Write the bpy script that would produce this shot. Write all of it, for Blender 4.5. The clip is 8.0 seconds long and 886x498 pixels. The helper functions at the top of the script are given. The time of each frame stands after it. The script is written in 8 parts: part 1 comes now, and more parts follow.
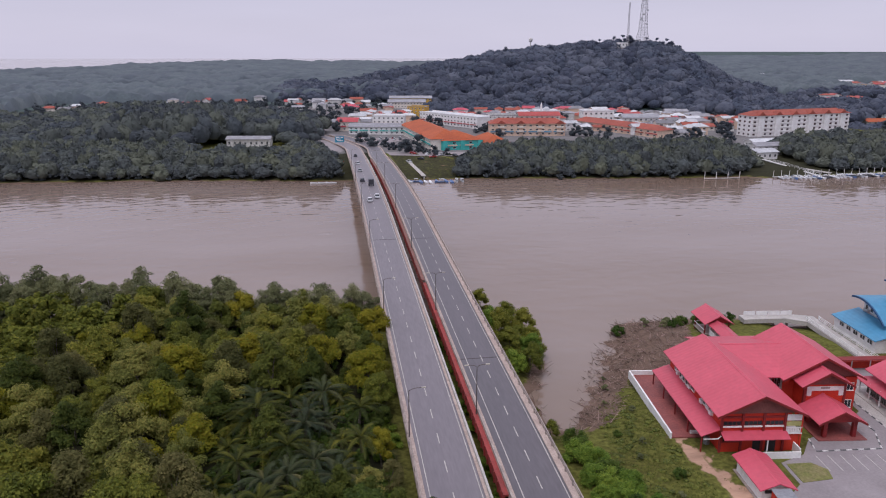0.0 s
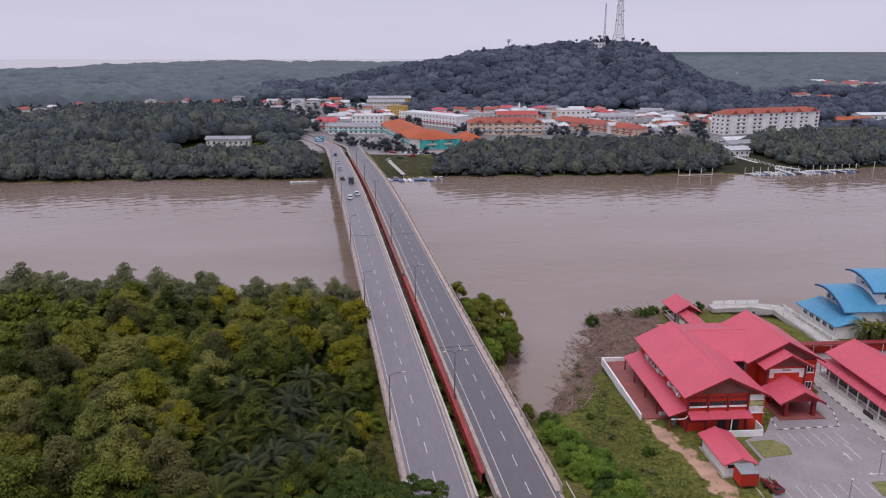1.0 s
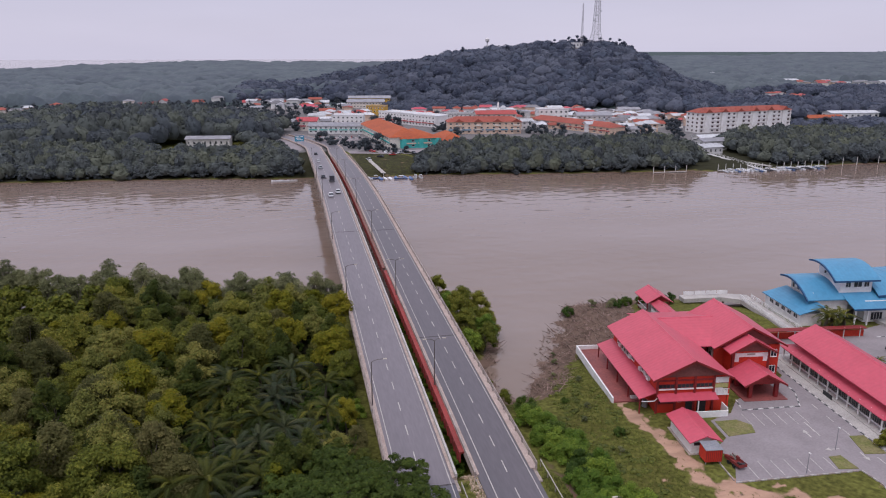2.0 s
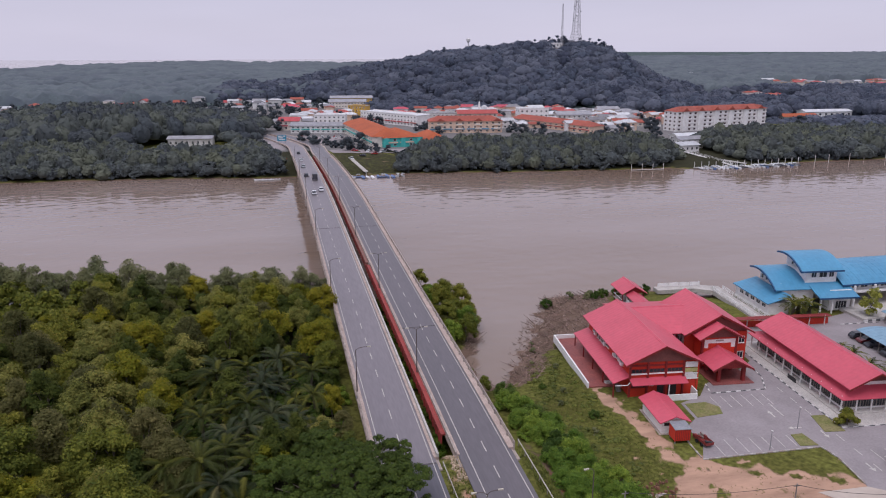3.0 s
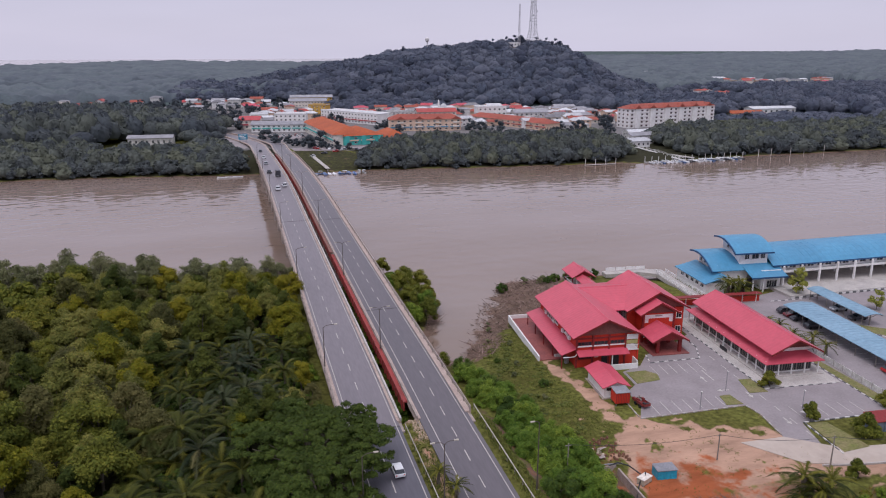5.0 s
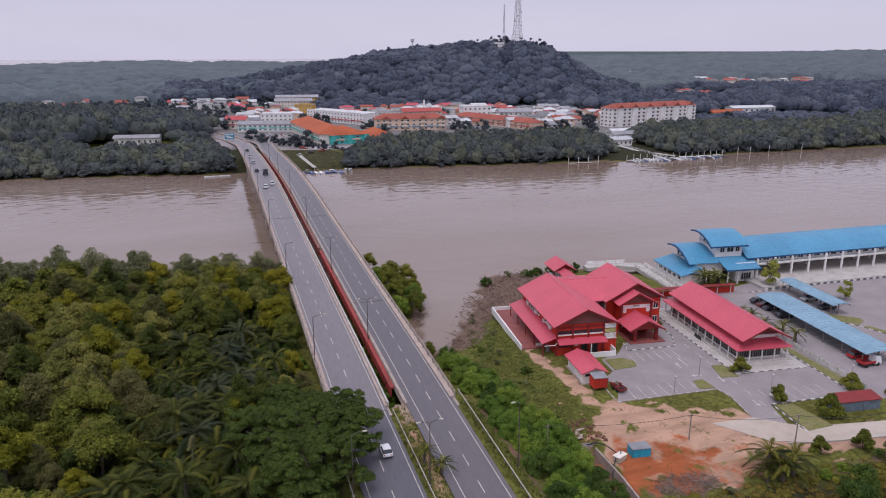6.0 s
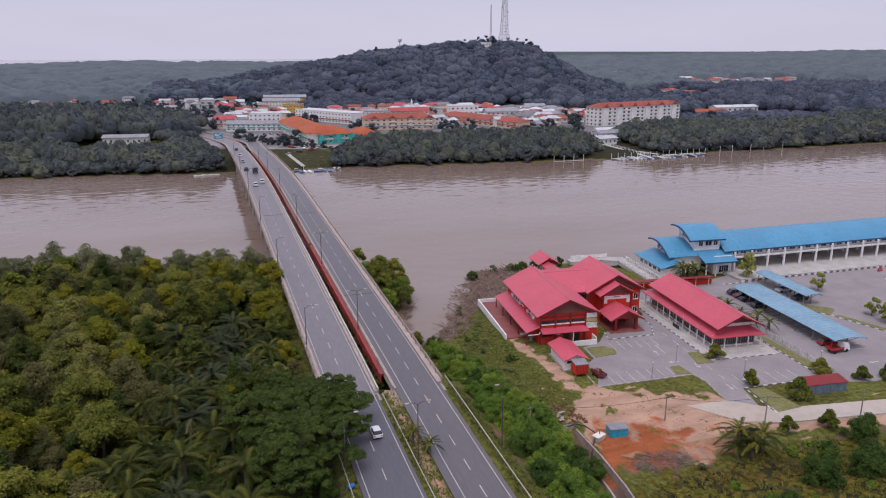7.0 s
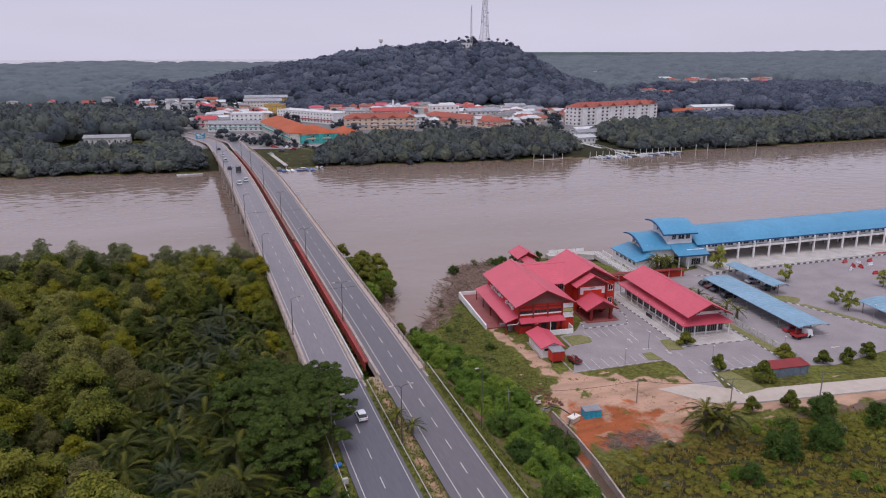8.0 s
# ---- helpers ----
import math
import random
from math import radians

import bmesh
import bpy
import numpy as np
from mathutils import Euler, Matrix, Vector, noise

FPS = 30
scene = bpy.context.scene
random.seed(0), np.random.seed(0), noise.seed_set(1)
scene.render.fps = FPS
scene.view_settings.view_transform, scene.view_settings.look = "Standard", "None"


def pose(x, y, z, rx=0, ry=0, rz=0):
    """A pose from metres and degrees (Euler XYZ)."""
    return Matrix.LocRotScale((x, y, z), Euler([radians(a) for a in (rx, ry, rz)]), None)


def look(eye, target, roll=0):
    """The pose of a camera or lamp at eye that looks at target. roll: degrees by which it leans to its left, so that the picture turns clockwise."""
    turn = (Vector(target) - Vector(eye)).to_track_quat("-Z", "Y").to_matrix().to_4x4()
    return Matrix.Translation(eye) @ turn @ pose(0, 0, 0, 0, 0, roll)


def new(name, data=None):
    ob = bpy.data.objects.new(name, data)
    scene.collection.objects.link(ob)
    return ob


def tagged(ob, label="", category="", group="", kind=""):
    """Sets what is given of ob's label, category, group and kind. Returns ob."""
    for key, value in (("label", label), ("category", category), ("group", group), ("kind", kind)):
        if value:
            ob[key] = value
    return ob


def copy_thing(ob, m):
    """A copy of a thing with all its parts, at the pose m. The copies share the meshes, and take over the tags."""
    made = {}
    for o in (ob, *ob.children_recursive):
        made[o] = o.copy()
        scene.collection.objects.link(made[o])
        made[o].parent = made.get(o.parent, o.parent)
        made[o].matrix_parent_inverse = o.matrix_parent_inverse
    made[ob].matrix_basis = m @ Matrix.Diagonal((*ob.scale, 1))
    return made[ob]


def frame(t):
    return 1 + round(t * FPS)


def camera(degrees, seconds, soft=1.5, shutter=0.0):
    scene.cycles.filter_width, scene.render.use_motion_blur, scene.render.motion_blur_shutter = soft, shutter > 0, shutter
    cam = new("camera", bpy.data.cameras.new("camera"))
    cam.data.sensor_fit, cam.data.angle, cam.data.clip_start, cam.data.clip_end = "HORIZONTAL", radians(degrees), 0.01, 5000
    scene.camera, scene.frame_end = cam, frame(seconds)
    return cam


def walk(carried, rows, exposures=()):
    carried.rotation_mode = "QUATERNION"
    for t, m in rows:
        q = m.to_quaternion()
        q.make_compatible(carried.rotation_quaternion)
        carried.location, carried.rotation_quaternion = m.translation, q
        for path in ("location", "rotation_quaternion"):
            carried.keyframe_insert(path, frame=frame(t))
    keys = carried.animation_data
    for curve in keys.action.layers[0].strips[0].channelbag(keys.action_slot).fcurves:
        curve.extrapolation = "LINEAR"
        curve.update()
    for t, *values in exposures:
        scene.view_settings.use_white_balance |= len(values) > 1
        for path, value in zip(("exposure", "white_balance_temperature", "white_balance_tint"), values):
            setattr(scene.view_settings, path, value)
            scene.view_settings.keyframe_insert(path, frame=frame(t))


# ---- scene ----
# ---------------------------------------------------------------- camera
cam = camera(63.0, 8.0, soft=1.1)
ROWS = [
    (0.0, -0.513, 1.533, 64.581, 74.482, -0.069, -8.942),
    (0.5, -0.678, -0.852, 64.417, 74.502, -0.063, -9.755),
    (1.0, -0.911, -3.267, 64.279, 74.519, -0.039, -10.553),
    (1.5, -1.180, -5.715, 64.183, 74.521, -0.012, -11.396),
    (3.0, -2.255, -13.231, 64.024, 74.540, 0.026, -13.533),
    (3.5, -2.713, -15.801, 63.988, 74.527, 0.030, -14.369),
    (4.0, -3.206, -18.372, 63.980, 74.533, 0.035, -15.080),
    (4.5, -3.745, -20.986, 63.970, 74.503, 0.035, -15.894),
    (6.0, -5.638, -28.898, 63.993, 74.503, 0.031, -17.742),
    (6.5, -6.344, -31.579, 63.989, 74.488, 0.021, -18.193),
    (7.0, -7.109, -34.260, 63.991, 74.507, 0.007, -18.697),
    (7.5, -7.913, -36.966, 63.973, 74.510, -0.007, -19.438),
    (8.0, -8.775, -39.674, 63.937, 74.543, -0.018, -20.144),
]
walk(cam, [(t, pose(x, y, z, rx, ry, rz)) for t, x, y, z, rx, ry, rz in ROWS], [(0.0, 0.0, 6000, 15), (8.0, 0.0, 6000, 15)])

# ---------------------------------------------------------------- sky and sun: a bright overcast afternoon
SUN_EL, SUN_AZ = radians(66), radians(218)
world = bpy.data.worlds.new("overcast_sky")
scene.world = world
world.use_nodes = True
wn, wl = world.node_tree.nodes, world.node_tree.links
wn.clear()
w_out = wn.new("ShaderNodeOutputWorld")
w_bg_sky = wn.new("ShaderNodeBackground")
w_bg_cloud = wn.new("ShaderNodeBackground")
w_add = wn.new("ShaderNodeAddShader")
w_sky = wn.new("ShaderNodeTexSky")
w_sky.sky_type = "NISHITA"
w_sky.sun_disc = False
w_sky.sun_elevation = SUN_EL
w_sky.sun_rotation = SUN_AZ
w_bg_sky.inputs["Strength"].default_value = 0.012
w_geo = wn.new("ShaderNodeTexCoord")
w_sep = wn.new("ShaderNodeSeparateXYZ")
w_ramp = wn.new("ShaderNodeValToRGB")
w_ramp.color_ramp.elements[0].position = 0.0
w_ramp.color_ramp.elements[0].color = (0.66, 0.615, 0.70, 1)
w_ramp.color_ramp.elements[1].position = 0.6
w_ramp.color_ramp.elements[1].color = (0.86, 0.84, 0.90, 1)
e_mid = w_ramp.color_ramp.elements.new(0.09)
e_mid.color = (0.60, 0.555, 0.64, 1)
w_map = wn.new("ShaderNodeMapping")
w_map.inputs["Scale"].default_value = (1.6, 1.6, 9.0)
w_noise = wn.new("ShaderNodeTexNoise")
w_noise.inputs["Scale"].default_value = 2.2
w_noise.inputs["Detail"].default_value = 4
w_rng = wn.new("ShaderNodeMapRange")
w_rng.inputs["To Min"].default_value = 0.93
w_rng.inputs["To Max"].default_value = 1.07
w_mul = wn.new("ShaderNodeMixRGB")
w_mul.blend_type = "MULTIPLY"
w_mul.inputs["Fac"].default_value = 1.0
wl.new(w_geo.outputs["Generated"], w_sep.inputs[0])
wl.new(w_sep.outputs["Z"], w_ramp.inputs[0])
wl.new(w_geo.outputs["Generated"], w_map.inputs[0])
wl.new(w_map.outputs[0], w_noise.inputs["Vector"])
wl.new(w_noise.outputs[0], w_rng.inputs[0])
wl.new(w_ramp.outputs[0], w_mul.inputs[1])
wl.new(w_rng.outputs[0], w_mul.inputs[2])
wl.new(w_mul.outputs[0], w_bg_cloud.inputs["Color"])
w_bg_cloud.inputs["Strength"].default_value = 0.9
wl.new(w_sky.outputs[0], w_bg_sky.inputs["Color"])
wl.new(w_bg_sky.outputs[0], w_add.inputs[0])
wl.new(w_bg_cloud.outputs[0], w_add.inputs[1])
wl.new(w_add.outputs[0], w_out.inputs[0])

sun = new("sun", bpy.data.lights.new("sun", "SUN"))
sun.data.energy = 1.55
sun.data.angle = radians(32)
sun.data.color = (1.0, 0.95, 0.9)
sun.matrix_world = look((0, 0, 200), (0 - math.sin(SUN_AZ) * math.cos(SUN_EL), 0 - math.cos(SUN_AZ) * math.cos(SUN_EL), 200 - math.sin(SUN_EL)))


# ---------------------------------------------------------------- materials
def mat(name, col, col2=None, rough=0.7, metal=0.0, scale=0.4, fine=6.0, bump=0.15, rand=0.0, island=0.0, spread=0.35, coords="Object", attr=None, attr_col=None, translucent=0.0, spec=0.4, stretch=None, vary=0.22, sheen=0.0, crisp=0.0, streak=None):
    """A surface in two scales: broad patches from col to col2, fine grain over both, and relief."""
    m = bpy.data.materials.new(name)
    m.use_nodes = True
    n, l = m.node_tree.nodes, m.node_tree.links
    b = n["Principled BSDF"]
    b.inputs["Roughness"].default_value = rough
    b.inputs["Metallic"].default_value = metal
    b.inputs["Specular IOR Level"].default_value = spec
    b.inputs["Sheen Weight"].default_value = sheen
    b.inputs["Sheen Roughness"].default_value = 0.6
    col2 = col2 or tuple(c * 0.72 for c in col)
    tc = n.new("ShaderNodeTexCoord")
    vec = tc.outputs["Object"]
    if coords == "World":
        vec = n.new("ShaderNodeNewGeometry").outputs["Position"]
    if stretch:
        mp = n.new("ShaderNodeMapping")
        mp.inputs["Scale"].default_value = stretch
        l.new(vec, mp.inputs[0])
        vec = mp.outputs[0]
    big = n.new("ShaderNodeTexNoise")
    big.inputs["Scale"].default_value = scale
    big.inputs["Detail"].default_value = 5
    big.inputs["Roughness"].default_value = 0.62
    l.new(vec, big.inputs["Vector"])
    ramp = n.new("ShaderNodeValToRGB")
    ramp.color_ramp.elements[0].position = 0.5 - spread / 2
    ramp.color_ramp.elements[1].position = 0.5 + spread / 2
    ramp.color_ramp.elements[0].color = (*col2, 1)
    ramp.color_ramp.elements[1].color = (*col, 1)
    l.new(big.outputs[0], ramp.inputs[0])
    small = n.new("ShaderNodeTexNoise")
    small.inputs["Scale"].default_value = fine
    small.inputs["Detail"].default_value = 4
    l.new(vec, small.inputs["Vector"])
    rng = n.new("ShaderNodeMapRange")
    rng.inputs["From Min"].default_value = 0.3
    rng.inputs["From Max"].default_value = 0.7
    rng.inputs["To Min"].default_value = 1 - vary
    rng.inputs["To Max"].default_value = 1 + vary * 0.6
    l.new(small.outputs[0], rng.inputs[0])
    mul = n.new("ShaderNodeMixRGB")
    mul.blend_type = "MULTIPLY"
    mul.inputs["Fac"].default_value = 1
    l.new(ramp.outputs[0], mul.inputs[1])
    l.new(rng.outputs[0], mul.inputs[2])
    out = mul.outputs[0]
    for amount, kind in ((rand, "object"), (island, "island")):
        if amount:
            src = n.new("ShaderNodeObjectInfo").outputs["Random"] if kind == "object" else n.new("ShaderNodeNewGeometry").outputs["Random Per Island"]
            hsv = n.new("ShaderNodeHueSaturation")
            r1 = n.new("ShaderNodeMapRange")
            r1.inputs["To Min"].default_value = 1 - amount
            r1.inputs["To Max"].default_value = 1 + amount
            r2 = n.new("ShaderNodeMapRange")
            r2.inputs["To Min"].default_value = 0.5 + amount * 0.06
            r2.inputs["To Max"].default_value = 0.5 - amount * 0.06
            l.new(src, r1.inputs[0])
            l.new(src, r2.inputs[0])
            l.new(r1.outputs[0], hsv.inputs["Value"])
            l.new(r2.outputs[0], hsv.inputs["Hue"])
            l.new(out, hsv.inputs["Color"])
            out = hsv.outputs[0]
    if attr:
        patch = n.new("ShaderNodeTexNoise")
        patch.inputs["Scale"].default_value = 0.35
        patch.inputs["Detail"].default_value = 7
        patch.inputs["Roughness"].default_value = 0.65
        p_vec = vec
        if streak:
            p_map = n.new("ShaderNodeMapping")
            p_map.inputs["Scale"].default_value = streak
            p_map.inputs["Rotation"].default_value = (0, 0, radians(14))
            l.new(vec, p_map.inputs[0])
            p_vec = p_map.outputs[0]
        l.new(p_vec, patch.inputs["Vector"])
        rim = n.new("ShaderNodeTexNoise")
        rim.inputs["Scale"].default_value = 0.55
        rim.inputs["Detail"].default_value = 8
        rim.inputs["Roughness"].default_value = 0.72
        l.new(vec, rim.inputs["Vector"])
        soft_rng = n.new("ShaderNodeMapRange")
        soft_rng.inputs["From Min"].default_value = 0.3
        soft_rng.inputs["From Max"].default_value = 0.7
        soft_rng.inputs["To Min"].default_value = 0.66 if streak else 0.78
        soft_rng.inputs["To Max"].default_value = 1.18
        l.new(patch.outputs[0], soft_rng.inputs[0])
        for a_name, a_col in zip(attr, attr_col):
            at = n.new("ShaderNodeAttribute")
            at.attribute_name = a_name
            mix = n.new("ShaderNodeMixRGB")
            if crisp:
                swing = n.new("ShaderNodeMath")
                swing.operation = "MULTIPLY_ADD"
                swing.inputs[1].default_value = crisp * 2.2
                l.new(rim.outputs[0], swing.inputs[0])
                l.new(at.outputs["Fac"], swing.inputs[2])
                ragged_rng = n.new("ShaderNodeMapRange")
                ragged_rng.interpolation_type = "SMOOTHSTEP"
                ragged_rng.inputs["From Min"].default_value = 0.3 + crisp * 1.1
                ragged_rng.inputs["From Max"].default_value = 0.72 + crisp * 1.1
                l.new(swing.outputs[0], ragged_rng.inputs[0])
                l.new(ragged_rng.outputs[0], mix.inputs["Fac"])
            else:
                l.new(at.outputs["Fac"], mix.inputs["Fac"])
            l.new(out, mix.inputs[1])
            tint = n.new("ShaderNodeMixRGB")
            tint.blend_type = "MULTIPLY"
            tint.inputs["Fac"].default_value = 1
            tint.inputs[1].default_value = (*a_col, 1)
            l.new(soft_rng.outputs[0], tint.inputs[2])
            l.new(tint.outputs[0], mix.inputs[2])
            out = mix.outputs[0]
    l.new(out, b.inputs["Base Color"])
    if bump:
        bp = n.new("ShaderNodeBump")
        bp.inputs["Strength"].default_value = bump
        bp.inputs["Distance"].default_value = 0.3
        l.new(small.outputs[0], bp.inputs["Height"])
        l.new(bp.outputs[0], b.inputs["Normal"])
    if translucent:
        tr = n.new("ShaderNodeBsdfTranslucent")
        l.new(out, tr.inputs["Color"])
        mx = n.new("ShaderNodeMixShader")
        mx.inputs[0].default_value = translucent
        l.new(b.outputs[0], mx.inputs[1])
        l.new(tr.outputs[0], mx.inputs[2])
        l.new(mx.outputs[0], n["Material Output"].inputs[0])
    return m


def ribbed(m, direction, pitch, strength=0.25):
    """Adds the ribs of profiled sheet to a material."""
    n, l = m.node_tree.nodes, m.node_tree.links
    tc = n.new("ShaderNodeTexCoord")
    wave = n.new("ShaderNodeTexWave")
    wave.bands_direction = direction
    wave.inputs["Scale"].default_value = 0.314 / pitch
    wave.inputs["Distortion"].default_value = 0
    l.new(tc.outputs["Object"], wave.inputs[0])
    bp = n.new("ShaderNodeBump")
    bp.inputs["Strength"].default_value = strength
    bp.inputs["Distance"].default_value = 0.06
    l.new(wave.outputs[1], bp.inputs["Height"])
    old = n["Principled BSDF"].inputs["Normal"]
    if old.is_linked:
        l.new(old.links[0].from_socket, bp.inputs["Normal"])
    l.new(bp.outputs[0], old)
    return m


M_ASPHALT = mat("asphalt", (0.197, 0.172, 0.186), (0.160, 0.141, 0.154), rough=0.45, scale=0.12, fine=3.0, bump=0.05, stretch=(1.0, 0.12, 1), vary=0.12)
M_ASPHALT_C = mat("asphalt_resurfaced", (0.109, 0.101, 0.120), (0.090, 0.084, 0.101), rough=0.42, scale=0.12, fine=3.0, bump=0.05, stretch=(1.0, 0.12, 1), vary=0.12)
M_ASPHALT_B = mat("asphalt_newer", (0.123, 0.107, 0.118), (0.103, 0.092, 0.102), rough=0.42, scale=0.12, fine=3.0, bump=0.05, stretch=(1.0, 0.12, 1), vary=0.12)
M_LINE = mat("road_paint", (0.568, 0.521, 0.476), (0.361, 0.336, 0.312), rough=0.6, scale=1.2, fine=9, bump=0)
M_CONC = mat("weathered_concrete", (0.42, 0.35, 0.31), (0.26, 0.21, 0.19), rough=0.9, scale=0.5, fine=4, bump=0.15)
M_FOOT = mat("stained_footway", (0.50, 0.395, 0.345), (0.36, 0.275, 0.24), rough=0.9, scale=0.5, fine=4, bump=0.1)
M_CONC_LT = mat("pale_concrete", (0.5, 0.46, 0.43), (0.36, 0.33, 0.31), rough=0.9, scale=0.3, fine=4, bump=0.1)
M_PARK = mat("parking_concrete", (0.295, 0.257, 0.262), (0.233, 0.203, 0.208), rough=0.9, scale=0.16, fine=2.5, bump=0.05, vary=0.1)
M_REDSTEEL = mat("red_oxide_girder", (0.36, 0.055, 0.05), (0.22, 0.04, 0.035), rough=0.6, scale=0.4, fine=3, bump=0.05)
M_GIRDER_OLD = mat("weathered_red_girder", (0.27, 0.12, 0.10), (0.2, 0.10, 0.085), rough=0.8, scale=0.3, fine=3, bump=0.05)
M_RED = mat("red_render", (0.56, 0.035, 0.014), (0.46, 0.028, 0.012), rough=0.7, scale=0.5, fine=4, bump=0.05, vary=0.12)
M_REDTRIM = mat("dark_red_trim", (0.24, 0.02, 0.02), (0.18, 0.016, 0.016), rough=0.6, scale=0.5, fine=4, bump=0.05)
M_ROOF_R = mat("red_sheet_roof", (0.56, 0.085, 0.125), (0.49, 0.072, 0.105), rough=0.42, scale=0.12, fine=1.2, bump=0.0, vary=0.08)
M_GABLE = mat("brown_boarding", (0.20, 0.07, 0.06), (0.15, 0.05, 0.045), rough=0.8, scale=0.6, fine=5)
M_WHITE = mat("white_render", (0.82, 0.80, 0.79), (0.68, 0.65, 0.63), rough=0.8, scale=0.35, fine=3, bump=0.04, vary=0.1)
M_WHITE2 = mat("stained_white_render", (0.74, 0.72, 0.71), (0.5, 0.47, 0.45), rough=0.85, scale=0.5, fine=2.5, bump=0.05)
M_ROOF_B = mat("blue_sheet_roof", (0.084, 0.281, 0.451), (0.067, 0.231, 0.382), rough=0.42, scale=0.1, fine=1.0, bump=0.0, vary=0.1)
M_ROOF_B2 = mat("faded_blue_sheet_roof", (0.22, 0.35, 0.455), (0.165, 0.28, 0.37), rough=0.5, scale=0.15, fine=1.0, bump=0.0, vary=0.14)
M_FASCIA_B = mat("dark_blue_fascia", (0.025, 0.09, 0.21), rough=0.5, fine=3)
M_GLASS = mat("dark_window_glass", (0.035, 0.04, 0.05), (0.02, 0.022, 0.028), rough=0.12, bump=0, spec=0.6)
# near-black fill: paints interior shade in doorways and behind annex glass; also grilles
M_DARK = mat("dark_fill_and_shade", (0.04, 0.035, 0.035), rough=0.9)
M_STEEL = mat("galvanised_steel", (0.360, 0.360, 0.380), (0.260, 0.260, 0.280), rough=0.5, metal=0.6, fine=5)
M_RAIL = mat("weathered_rail", (0.30, 0.27, 0.24), (0.2, 0.17, 0.15), rough=0.7, metal=0.2, fine=4)
M_FADED = mat("faded_kerb_paint", (0.16, 0.155, 0.16), (0.1, 0.1, 0.1), rough=0.8, fine=4)
M_BLACK = mat("black_paint", (0.03, 0.03, 0.033), rough=0.6, fine=4)
M_TYRE = mat("tyre_rubber", (0.02, 0.02, 0.02), rough=0.9)
M_LAMP = mat("lamp_head", (0.55, 0.49, 0.40), (0.45, 0.4, 0.33), rough=0.5)
M_POLE = mat("painted_lamp_pole", (0.12, 0.09, 0.08), (0.07, 0.055, 0.05), rough=0.6)
M_TILE_O = mat("orange_tile_roof", (0.430, 0.097, 0.029), (0.327, 0.071, 0.025), rough=0.75, scale=0.1, fine=1.2, bump=0.1, vary=0.25)
M_TILE_O2 = mat("faded_orange_tile_roof", (0.36, 0.085, 0.055), (0.26, 0.065, 0.045), rough=0.75, scale=0.1, fine=1.2, bump=0.1, vary=0.25)
M_TEAL = mat("teal_render", (0.08, 0.47, 0.43), (0.06, 0.38, 0.36), rough=0.75, scale=0.4, fine=3)
M_PEACH = mat("peach_render", (0.74, 0.55, 0.42), (0.62, 0.44, 0.33), rough=0.8, scale=0.4, fine=3)
M_CREAM = mat("cream_render", (0.78, 0.71, 0.64), (0.66, 0.59, 0.52), rough=0.8, scale=0.4, fine=3)
M_YELLOW = mat("yellow_render", (0.6, 0.36, 0.07), (0.5, 0.3, 0.06), rough=0.8, scale=0.4, fine=3)
M_ROOF_GREY = mat("grey_sheet_roof", (0.30, 0.29, 0.31), (0.19, 0.185, 0.2), rough=0.6, scale=0.2, fine=1.5, rand=0.35)
M_ROOF_RED2 = mat("far_red_roof", (0.48, 0.07, 0.07), (0.34, 0.05, 0.05), rough=0.6, scale=0.2, fine=1.5, rand=0.25)
M_ROOF_PALE = mat("pale_sheet_roof", (0.6, 0.6, 0.62), (0.45, 0.45, 0.47), rough=0.6, scale=0.2, fine=1.5, rand=0.15)

M_LEAF = mat("mangrove_leaves", (0.178, 0.184, 0.026), (0.085, 0.096, 0.013), rough=0.7, scale=0.5, fine=2.2, bump=0, rand=0.3, island=0.32, translucent=0.2, vary=0.2, spec=0.12)
M_LEAF_L = mat("pale_lime_leaves", (0.217, 0.213, 0.048), (0.125, 0.132, 0.028), rough=0.7, scale=0.5, fine=2.2, bump=0, rand=0.25, island=0.3, translucent=0.2, vary=0.2, spec=0.12)
M_LEAF_K = mat("deep_green_leaves", (0.087, 0.106, 0.018), (0.045, 0.058, 0.010), rough=0.7, scale=0.5, fine=2.2, bump=0, rand=0.3, island=0.3, translucent=0.2, vary=0.2, spec=0.12)
M_LEAF_O = mat("dull_olive_leaves", (0.144, 0.137, 0.045), (0.081, 0.082, 0.026), rough=0.7, scale=0.5, fine=2.2, bump=0, rand=0.25, island=0.3, translucent=0.3, vary=0.2, spec=0.12)
M_LEAF_Y = mat("yellow_green_leaves", (0.210, 0.197, 0.013), (0.120, 0.121, 0.009), rough=0.7, scale=0.5, fine=2.2, bump=0, rand=0.25, island=0.3, translucent=0.25, vary=0.2, spec=0.12)
M_LEAF_D = mat("dense_dark_leaves", (0.071, 0.114, 0.018), (0.041, 0.073, 0.011), rough=0.7, scale=0.5, fine=2.2, bump=0, rand=0.2, island=0.35, translucent=0.2, vary=0.2, spec=0.15)
M_LEAF_R = mat("rain_tree_leaves", (0.066, 0.099, 0.016), (0.034, 0.054, 0.009), rough=0.7, scale=0.35, fine=2.2, bump=0, rand=0.15, island=0.3, translucent=0.22, vary=0.2, spec=0.15)
M_LEAF_G = mat("grey_green_leaves", (0.236, 0.244, 0.120), (0.178, 0.186, 0.091), rough=0.75, scale=0.5, fine=2.2, bump=0, rand=0.25, island=0.25, translucent=0.48, vary=0.2, spec=0.12)
